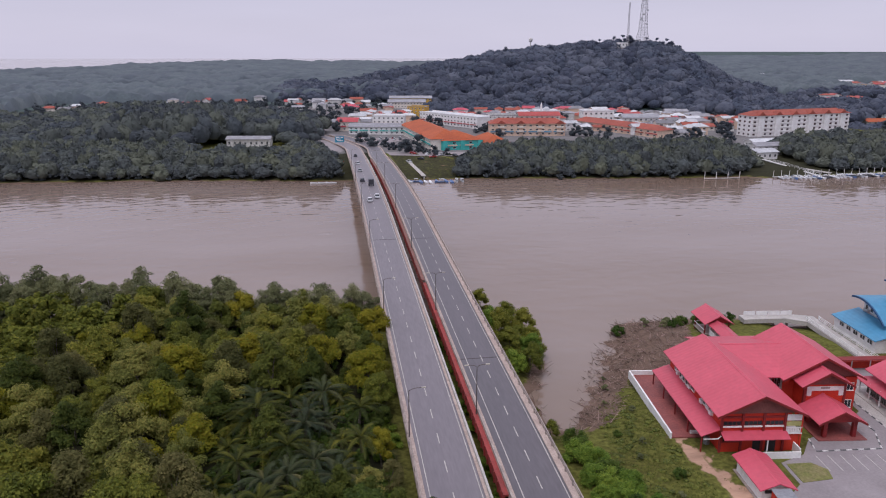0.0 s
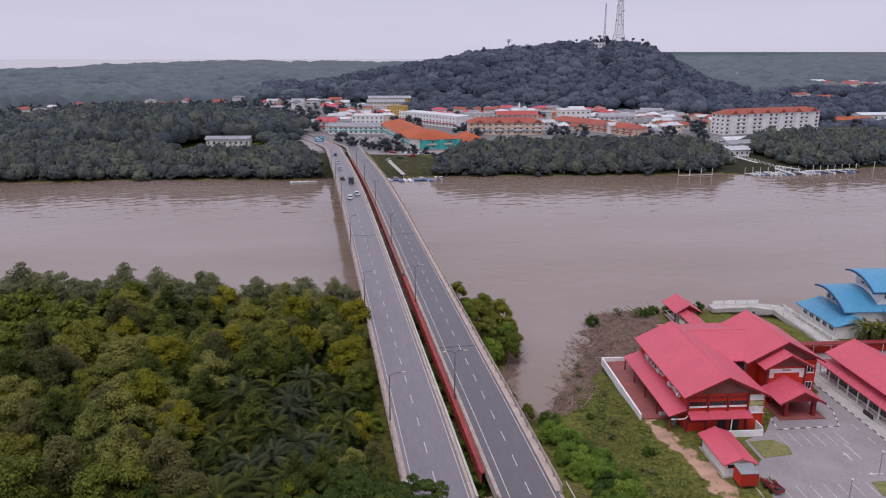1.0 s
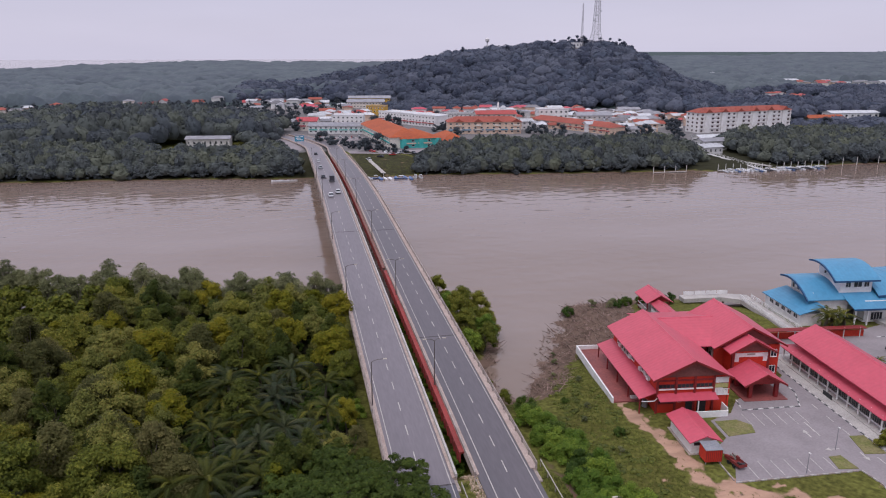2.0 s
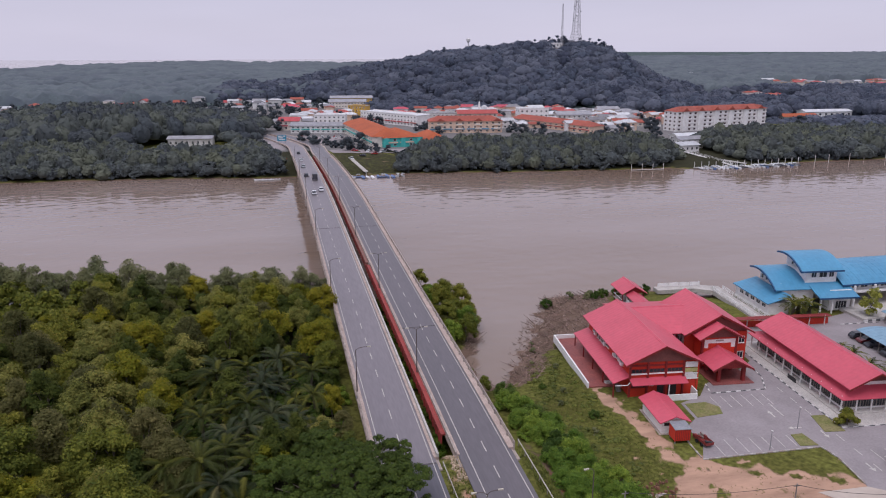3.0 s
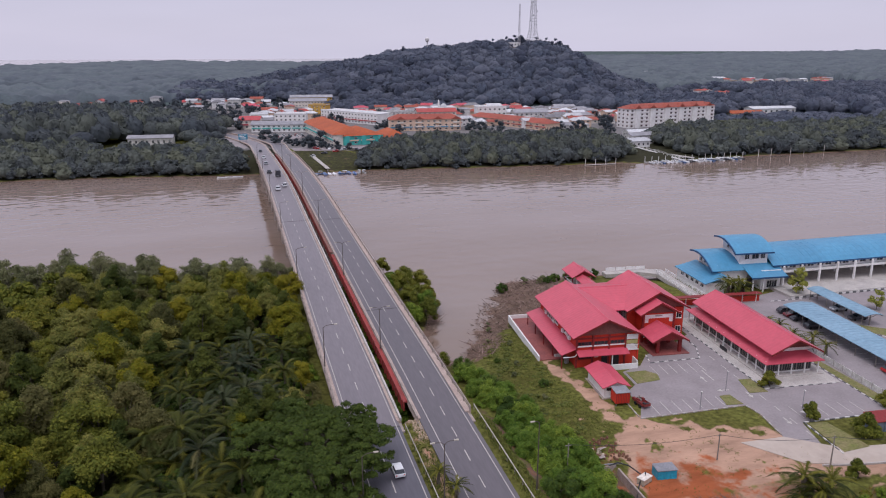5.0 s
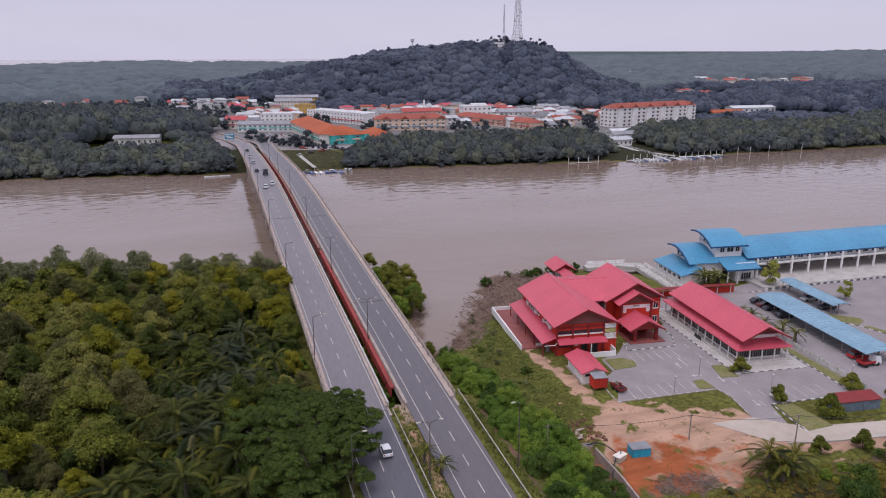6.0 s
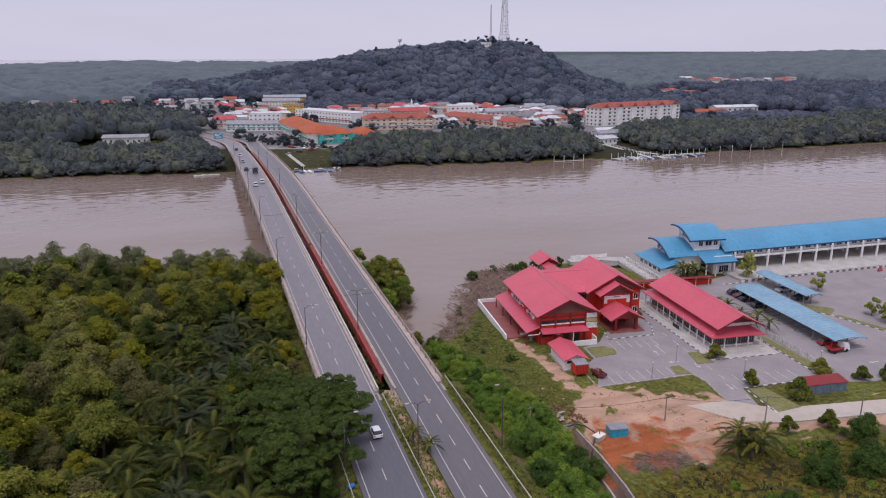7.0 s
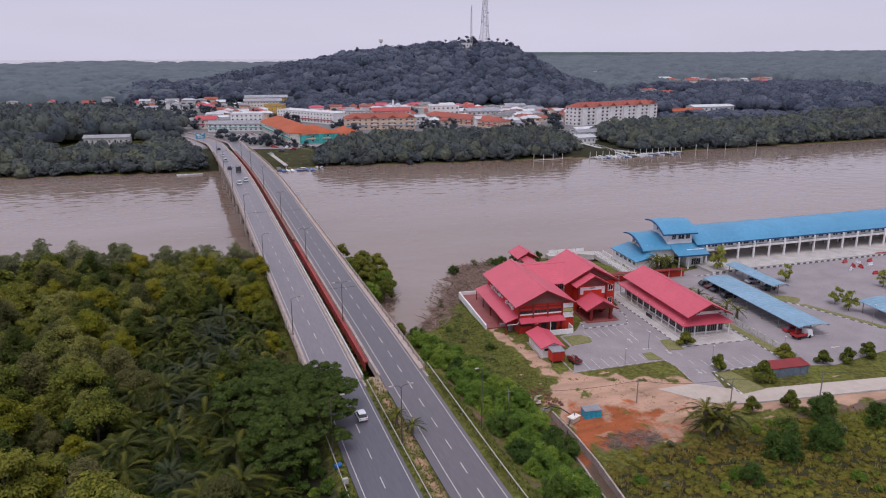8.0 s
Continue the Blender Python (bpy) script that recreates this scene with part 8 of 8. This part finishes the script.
part("tank", Shape().tube([(0, 0, 24), (0, 0, 26), (0, 0, 29), (0, 0, 30.5)], [0.8, 2.8, 2.8, 0.6], 12), M_WHITE2, wt)

# ---------------------------------------------------------------- woods across the river, the hill and the coast
frs = np.random.RandomState(51)


def blur(a):
    """Softens a field of random values by one cell."""
    a = (a + np.roll(a, 1, 0) + np.roll(a, -1, 0)) / 3
    return (a + np.roll(a, 1, 1) + np.roll(a, -1, 1)) / 3


def raise_crowns(rs, shape, centres, radii, tops, squash=1.0, lift=1.0, tints=None):
    """Heights of overlapping lobed crowns over a grid of cells, with the number of the crown on top."""
    high, owner = np.zeros(shape), np.zeros(shape)
    tints = rs.uniform(0, 1, len(radii)) if tints is None else tints
    for (u, w), r, top, tint in zip(centres, radii, tops, tints):
        rw = r * squash
        i0, i1 = max(int(u - r * 1.25), 0), min(int(u + r * 1.25) + 2, shape[0])
        j0, j1 = max(int(w - rw * 1.25), 0), min(int(w + rw * 1.25) + 2, shape[1])
        if i1 <= i0 or j1 <= j0:
            continue
        du = (np.arange(i0, i1) - u)[:, None] / r
        dw = (np.arange(j0, j1) - w)[None, :] / rw
        turn = np.arctan2(dw, du)
        lobes = 1 + 0.13 * np.sin(turn * 3 + rs.uniform(0, 6)) + 0.08 * np.sin(turn * 5 + rs.uniform(0, 6))
        d = np.sqrt(du * du + dw * dw) / lobes
        z = np.maximum(top - r * lift * (1 - np.sqrt(np.clip(1 - d * d, 0, 1))), 0.5) * (d < 0.98)
        window, over = high[i0:i1, j0:j1], owner[i0:i1, j0:j1]
        taller = z > window
        window[taller] = z[taller]
        over[taller] = tint
    return high, owner


def canopy_mesh(name, rs, px, py, pz, high, owner, leaves, size, material, label, near, far=False):
    """A closed canopy with a fringe of leaf sprays as one mesh over a bent grid of cells."""
    ni, nj = high.shape
    lump = blur(rs.normal(size=high.shape)) * 2.2 + rs.normal(size=high.shape) * 0.8
    z = np.where(high > 0, pz + high + lump * near, pz - 0.6)
    pts = np.stack([px, py, z], 2)
    gi, gj = np.gradient(pts, axis=0), np.gradient(pts, axis=1)
    nrm = np.cross(gi, gj)
    nrm *= np.where(nrm[:, :, 2:3] < 0, -1, 1)
    nrm /= np.maximum(np.linalg.norm(nrm, axis=2), 1e-6)[:, :, None]
    idx = np.arange(ni * nj).reshape(ni, nj)
    quads = np.stack([idx[:-1, :-1], idx[1:, :-1], idx[1:, 1:], idx[:-1, 1:]], 2).reshape(-1, 4)
    solid = (high > 0).ravel()
    quads = quads[solid[quads].any(1)]
    used, flat_q = np.unique(quads, return_inverse=True)
    quads = flat_q.reshape(-1, 4)
    tris = np.concatenate([quads[:, :3], quads[:, [0, 2, 3]]])
    pts, nrm, tint = pts.reshape(-1, 3)[used], nrm.reshape(-1, 3)[used], owner.ravel()[used]
    corner = pts[quads]
    span = np.linalg.norm(np.cross(corner[:, 2] - corner[:, 0], corner[:, 3] - corner[:, 1]), axis=1)
    pick = rs.choice(len(quads), leaves, p=span / span.sum())
    u, w = rs.rand(leaves, 1), rs.rand(leaves, 1)
    p = (corner[pick, 0] * (1 - u) + corner[pick, 1] * u) * (1 - w) + (corner[pick, 3] * (1 - u) + corner[pick, 2] * u) * w
    pick = quads[pick, 0]
    n = nrm[pick] + rs.normal(size=(leaves, 3)) * 0.5
    n /= np.linalg.norm(n, axis=1)[:, None]
    a = np.cross(n, rs.normal(size=(leaves, 3)))
    a /= np.linalg.norm(a, axis=1)[:, None]
    c = np.cross(n, a)
    sz = size * rs.uniform(0.5, 1.4, leaves)[:, None]
    p = p + nrm[pick] * sz * rs.uniform(-0.2, 1.0, (leaves, 1)) + np.array([0, 0, 0.25]) * sz
    lv = np.stack([p + a * sz, p + c * sz * 0.7 - a * sz * 0.6, p - c * sz * 0.7 - a * sz * 0.6], 1).reshape(-1, 3)
    lf = np.arange(leaves * 3).reshape(-1, 3) + len(pts)
    me = big_mesh(name, np.concatenate([pts, lv]), np.concatenate([tris, lf]), material, [("crown_tint", np.concatenate([tint, np.repeat(tint[pick], 3)]))])
    me.polygons.foreach_set("use_smooth", [far] * len(me.polygons))
    return tagged(new(name, me), label, "woodland", kind="stuff")


def canopy(name, rs, outline, step, spacing, radii, tops, leaves, size, material, label, keep=lambda x, y: np.full(np.shape(x), True), tall=lambda x, y: 1.0, all_round=False, soft_crowns=False):
    """A wood of many crowns of different size within an outline."""
    x0, y0 = min(p[0] for p in outline) - 8, min(p[1] for p in outline) - 8
    x1, y1 = max(p[0] for p in outline) + 8, max(p[1] for p in outline) + 8
    gx, gy = np.meshgrid(np.arange(x0, x1, step), np.arange(y0, y1, step), indexing="ij")
    spots = scatter(rs, outline, spacing, lambda x, y: bool(keep(np.array([x]), np.array([y]))[0]))
    spots = spots if all_round else in_sight(spots)
    rad = [rs.uniform(*radii) * (1.35 if rs.rand() < 0.15 else 1) for _ in spots]
    top = [rs.uniform(*tops) * float(tall(*p)) * (0.6 + 0.4 * r / radii[1]) for p, r in zip(spots, rad)]
    rim = signed(np.array([p[0] for p in spots]), np.array([p[1] for p in spots]), outline)
    top = [t * min(1.0, 0.5 + max(e, 0) / 16) for t, e in zip(top, rim)]
    tint = list(rs.uniform(0, 1, len(spots)))
    cs, rr, tt, ii = [], [], [], []
    for p, r, t, q in zip(spots, rad, top, tint):
        cs.append(((p[0] - x0) / step, (p[1] - y0) / step))
        rr.append(r / step)
        tt.append(t)
        ii.append(q)
        for k in range(6):
            a, e = rs.uniform(0, 6.28), rs.uniform(0.3, 0.85)
            cs.append(((p[0] + math.cos(a) * e * r - x0) / step, (p[1] + math.sin(a) * e * r - y0) / step))
            rr.append(max(r * rs.uniform(0.28, 0.45) / step, 1.3))
            tt.append(t - r * 0.95 * (1 - math.sqrt(1 - e * e)) + r * 0.2)
            ii.append(min(1, max(0, q + rs.uniform(-0.15, 0.15))))
    high, owner = raise_crowns(rs, gx.shape, cs, rr, tt, lift=step * 0.95, tints=ii)
    gz = ground_height(gx.ravel(), gy.ravel()).reshape(gx.shape)
    jx, jy = rs.uniform(-0.3, 0.3, gx.shape) * step, rs.uniform(-0.3, 0.3, gx.shape) * step
    return canopy_mesh(name, rs, gx + jx, gy + jy, gz, high, owner, leaves, size, material, label, step * (0.2 if soft_crowns else 0.42), soft_crowns)


def dome_crown(seed, lobes, leaves, size, tall=0.95, rings=7, sides=11):
    """A rounded crown of unit radius with bulging lobes and a fringe of leaf sprays, as triangles; its foot is at 0."""
    r = np.random.RandomState(seed)
    ax = r.normal(size=(lobes, 3))
    ax[:, 2] = np.abs(ax[:, 2]) * 0.8
    ax /= np.linalg.norm(ax, axis=1)[:, None]
    amp = r.uniform(0.16, 0.34, lobes)

    def swell(d):
        return 0.78 + np.max(amp * np.clip((d @ ax.T - 0.72) / 0.28, 0, 1) ** 0.6, axis=1)

    th, ph = np.meshgrid(np.linspace(0, 2.2, rings), np.arange(sides) * 2 * math.pi / sides, indexing="ij")
    ph = ph + r.uniform(-0.18, 0.18, ph.shape)
    d = np.stack([np.sin(th) * np.cos(ph), np.sin(th) * np.sin(ph), np.cos(th)], 2).reshape(-1, 3)
    v = d * (swell(d) * r.uniform(0.94, 1.06, len(d)))[:, None]
    idx = np.arange(rings * sides).reshape(rings, sides)
    nxt = np.roll(idx, -1, 1)
    f = np.concatenate([np.stack([idx[:-1], idx[1:], nxt[1:]], 2).reshape(-1, 3), np.stack([idx[:-1], nxt[1:], nxt[:-1]], 2).reshape(-1, 3)])
    ld = r.normal(size=(leaves, 3))
    ld /= np.linalg.norm(ld, axis=1)[:, None]
    ld[:, 2] = np.where(ld[:, 2] < -0.3, -ld[:, 2], ld[:, 2])
    p = ld * (swell(ld) * r.uniform(0.96, 1.1, leaves))[:, None]
    n = ld + r.normal(size=(leaves, 3)) * 0.55
    a = np.cross(n, r.normal(size=(leaves, 3)))
    a /= np.linalg.norm(a, axis=1)[:, None]
    c = np.cross(n / np.linalg.norm(n, axis=1)[:, None], a)
    sz = size * r.uniform(0.5, 1.3, leaves)[:, None]
    lv = np.stack([p + a * sz, p + c * sz * 0.7 - a * sz * 0.6, p - c * sz * 0.7 - a * sz * 0.6], 1).reshape(-1, 3)
    lf = np.arange(leaves * 3).reshape(-1, 3) + len(v)
    v, f = np.concatenate([v, lv]), np.concatenate([f, lf])
    v[:, 2] = (v[:, 2] + 0.62) * tall
    return v, f


def crowded_wood(name, rs, outline, spacing, radii, tops, variants, material, label, keep=lambda x, y: True, tall=lambda x, y: 1.0):
    """A closed wood of rounded crowns that stand at uneven heights, as one mesh."""
    spots = in_sight(scatter(rs, outline, spacing, keep))
    xs, ys = np.array([p[0] for p in spots]), np.array([p[1] for p in spots])
    ground = ground_height(xs, ys)
    rim = signed(xs, ys, outline)
    vs, fs, tints, off = [], [], [], 0
    for x, y, z, e in zip(xs, ys, ground, rim):
        v, f = variants[rs.randint(len(variants))]
        r = rs.uniform(*radii) * (1.3 if rs.rand() < 0.15 else 1.0)
        top = rs.uniform(*tops) * float(tall(x, y)) * min(1.0, 0.55 + max(e, 0) / 18)
        a = rs.uniform(0, 6.28)
        ca, sa = math.cos(a) * r, math.sin(a) * r
        deep = max(top * 0.85, r * 1.1) / 1.55
        vs.append(np.stack([v[:, 0] * ca - v[:, 1] * sa + x, v[:, 0] * sa + v[:, 1] * ca + y, z + top + (v[:, 2] - 1.55) * deep], 1))
        fs.append(f + off)
        off += len(v)
        tints.append(np.full(len(v), rs.rand() ** 1.6))
    me = big_mesh(name, np.concatenate(vs), np.concatenate(fs), material, [("crown_tint", np.concatenate(tints))])
    return tagged(new(name, me), label, "woodland", kind="stuff")


bank_v = [dome_crown(200 + k, 11, 120, 0.24, rings=5, sides=8) for k in range(6)]
hill_v = [dome_crown(220 + k, 9, 120, 0.15, rings=6, sides=10) for k in range(6)]
BANK_L = [(-330, 391), (-160, 384.5), (-108, 382), (-52, 376), (-12, 368), (4, 366), (4, 400), (0, 430), (-16, 470), (-70, 462), (-330, 470)]
BANK_R = [(64, 364), (90, 361), (118, 356), (150, 352), (186, 349), (208, 349), (222, 356), (236, 372), (238, 412), (200, 424), (100, 424), (78, 408)]
BANK_R2 = [(262, 362), (268, 350), (300, 350), (340, 348), (390, 350), (640, 356), (640, 470), (420, 462), (290, 440), (270, 412)]
HILL = [(-90, 930), (0, 905), (100, 885), (150, 840), (190, 775), (300, 718), (400, 716), (530, 820), (572, 870), (584, 930), (584, 1100), (-90, 1120)]
shed_view = lambda x, y: 0.34 if (-80 < x < -24 and y > 412) else 1.0
# these woods carry their haze in the leaf colours
crowded_wood("far_bank_wood", frs, BANK_L, 5.4, (2.6, 4.6), (6.5, 11.5), bank_v, M_FARLEAF, "haze-tinted dull green riverside wood on the far bank", tall=shed_view)
crowded_wood("far_bank_wood", frs, BANK_R, 5.0, (2.4, 4.4), (7.5, 12.5), bank_v, M_FARLEAF, "haze-tinted dull green riverside wood on the far bank")
crowded_wood("far_bank_wood", frs, BANK_R2, 6.2, (2.8, 5.4), (7.0, 12.0), bank_v, M_FARLEAF, "haze-tinted dull green riverside wood on the far bank", tall=lambda x, y: 0.55 if 385 < x < 520 and y > 425 else 1.0)
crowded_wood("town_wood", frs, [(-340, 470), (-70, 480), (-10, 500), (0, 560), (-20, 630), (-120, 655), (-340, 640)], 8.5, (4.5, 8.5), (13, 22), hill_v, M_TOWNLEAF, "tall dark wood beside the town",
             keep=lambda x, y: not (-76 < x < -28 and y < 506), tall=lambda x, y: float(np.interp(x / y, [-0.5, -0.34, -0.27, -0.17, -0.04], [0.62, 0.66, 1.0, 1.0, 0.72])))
crowded_wood("right_wood", frs, [(430, 500), (900, 470), (1000, 900), (640, 900), (560, 860), (540, 790), (430, 735), (352, 712), (352, 655), (400, 600)], 12, (6.0, 10.5), (8, 17), hill_v, M_HILLLEAF, "haze-tinted dull green wood behind the flats",
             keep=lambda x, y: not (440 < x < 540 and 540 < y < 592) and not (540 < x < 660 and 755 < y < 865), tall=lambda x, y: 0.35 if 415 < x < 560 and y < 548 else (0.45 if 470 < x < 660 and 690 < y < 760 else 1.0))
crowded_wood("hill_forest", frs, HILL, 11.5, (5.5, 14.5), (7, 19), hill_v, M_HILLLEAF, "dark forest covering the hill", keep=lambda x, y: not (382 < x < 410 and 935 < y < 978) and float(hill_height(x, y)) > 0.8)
crowded_wood("foot_wood", frs, [(-70, 915), (100, 872), (170, 800), (270, 722), (290, 735), (200, 800), (140, 860), (120, 1010), (-70, 985)], 11, (5.5, 10.0), (8, 14), hill_v, M_HILLLEAF, "haze-tinted dull green wood between the village and the hill")
crowded_wood("foot_wood", frs, [(96, 700), (225, 702), (282, 712), (190, 778), (140, 850), (130, 812), (96, 760)], 11, (4.5, 8.0), (5, 10), hill_v, M_HILLLEAF, "haze-tinted dull green wood behind the town")
ridge_trees = [(190, 972, 1.35), (234, 970, 1.25), (300, 975, 1.1), (364, 970, 1.15), (396, 990, 1.2), (404, 984, 1.5), (414, 985, 1.5), (440, 984, 1.3), (452, 980, 1.2), (462, 975, 1.5), (468, 970, 1.3), (476, 965, 1.2)]
crest_v = [crown_arrays(240 + k, 6.5, 3.0, 15.0, 16, 900, 0.6, core=0.75, rings=4, sides=6, spread=(0.65, 1.25), rmin=0.2, rmax=0.36)[:2] for k in range(3)]
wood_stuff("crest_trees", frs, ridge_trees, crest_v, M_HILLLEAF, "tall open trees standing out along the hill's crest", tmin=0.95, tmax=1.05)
# the trees that stand at the water's edge
front_v = [crown_arrays(160 + k, 4.0, 0.2, 7.6, 13, 320, 0.5, core=0.8, rings=3, sides=6, spread=(0.7, 1.2), rmin=0.24, rmax=0.44)[:2] for k in range(6)]
front = []
for outline in (BANK_L, BANK_R, BANK_R2):
    spots_f = in_sight(scatter(frs, outline, 5.0))
    off_shore = signed(np.array([p[0] for p in spots_f]), np.array([p[1] for p in spots_f]), FAR_LAND)
    front += [p for p, e in zip(spots_f, off_shore) if e < 13]
wood_stuff("shore_trees", frs, front, front_v, M_FARLEAF, "haze-tinted dull green trees and bushes lining the far shore", tmin=0.65, tmax=1.25)
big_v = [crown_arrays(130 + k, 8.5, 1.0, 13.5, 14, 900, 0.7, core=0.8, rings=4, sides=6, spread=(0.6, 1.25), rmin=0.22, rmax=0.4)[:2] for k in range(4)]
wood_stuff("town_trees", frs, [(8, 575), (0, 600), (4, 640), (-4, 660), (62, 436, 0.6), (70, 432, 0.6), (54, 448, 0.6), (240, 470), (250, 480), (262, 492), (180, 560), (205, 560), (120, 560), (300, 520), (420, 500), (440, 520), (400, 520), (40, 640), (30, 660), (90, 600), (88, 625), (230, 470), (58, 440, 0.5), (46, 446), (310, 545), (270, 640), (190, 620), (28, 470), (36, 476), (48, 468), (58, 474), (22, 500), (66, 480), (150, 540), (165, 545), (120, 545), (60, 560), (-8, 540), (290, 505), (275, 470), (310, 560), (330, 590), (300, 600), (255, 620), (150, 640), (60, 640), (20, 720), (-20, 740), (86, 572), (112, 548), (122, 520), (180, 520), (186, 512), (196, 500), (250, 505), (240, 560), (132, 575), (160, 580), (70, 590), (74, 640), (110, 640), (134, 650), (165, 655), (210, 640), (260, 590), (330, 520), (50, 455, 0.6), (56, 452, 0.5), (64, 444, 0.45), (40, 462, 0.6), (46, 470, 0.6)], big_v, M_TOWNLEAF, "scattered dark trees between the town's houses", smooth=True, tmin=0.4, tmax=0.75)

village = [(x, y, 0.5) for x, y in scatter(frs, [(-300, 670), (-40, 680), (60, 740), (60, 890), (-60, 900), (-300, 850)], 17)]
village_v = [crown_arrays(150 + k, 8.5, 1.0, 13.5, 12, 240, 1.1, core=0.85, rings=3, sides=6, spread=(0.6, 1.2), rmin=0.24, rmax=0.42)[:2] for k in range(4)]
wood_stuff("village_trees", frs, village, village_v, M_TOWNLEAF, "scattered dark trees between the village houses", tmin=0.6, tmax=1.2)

# the flat forest between the town and the coast, in a fan of cells that widen with distance
bearings, reaches = np.linspace(-0.56, 1.32, 420), 700 * 1.0075 ** np.arange(216)
fy, fb = np.meshgrid(reaches, bearings, indexing="ij")
fx = fb * fy
fb = fb + frs.uniform(-0.3, 0.3, fb.shape) * (bearings[1] - bearings[0])
count = 11000
tops_f = frs.uniform(5, 15, count)
high, owner = raise_crowns(frs, fx.shape, np.stack([frs.uniform(0, fx.shape[0], count), frs.uniform(0, fx.shape[1], count)], 1), frs.uniform(1.6, 3.4, count), tops_f, 1.5, 4.2)
gone = (fy > coast_y(fx, fy) - 20) | (hill_height(fx, fy) > 9) | ((fb > 0.62) & (fy < 900)) | ((fx > -320) & (fx < 100) & (fy > 690) & (fy < 915)) | ((fy < 900) & (fx > -120)) | ((fx > 860) & (fx < 1140) & (fy > 1060) & (fy < 1205)) | ((fx > 970) & (fx < 1050) & (fy > 1530) & (fy < 1600))
high[gone] = 0
high *= np.where((fx > 760) & (fx < 1220) & (fy > 900) & (fy < 1095), 0.3, 1.0)
fz = ground_height(fx.ravel(), fy.ravel()).reshape(fx.shape)
canopy_mesh("coastal_forest", frs, fb * fy, fy, fz, np.minimum(high, 13.5), owner, 100, 1.0, M_FORLEAF, "flat forest reaching to the coast, haze put into its colour", 1.3, True)
canopy("mangrove_woodland", frs, [(-75, -70), (5, -70), (5, 26), (-6, 27), (-24, 22), (-42, 50), (-75, 50)], 1.1, 5.2, (2.4, 4.4), (6, 9), 50000, 0.35, M_LEAF, "dense mangrove woodland of olive-green crowns", all_round=True)
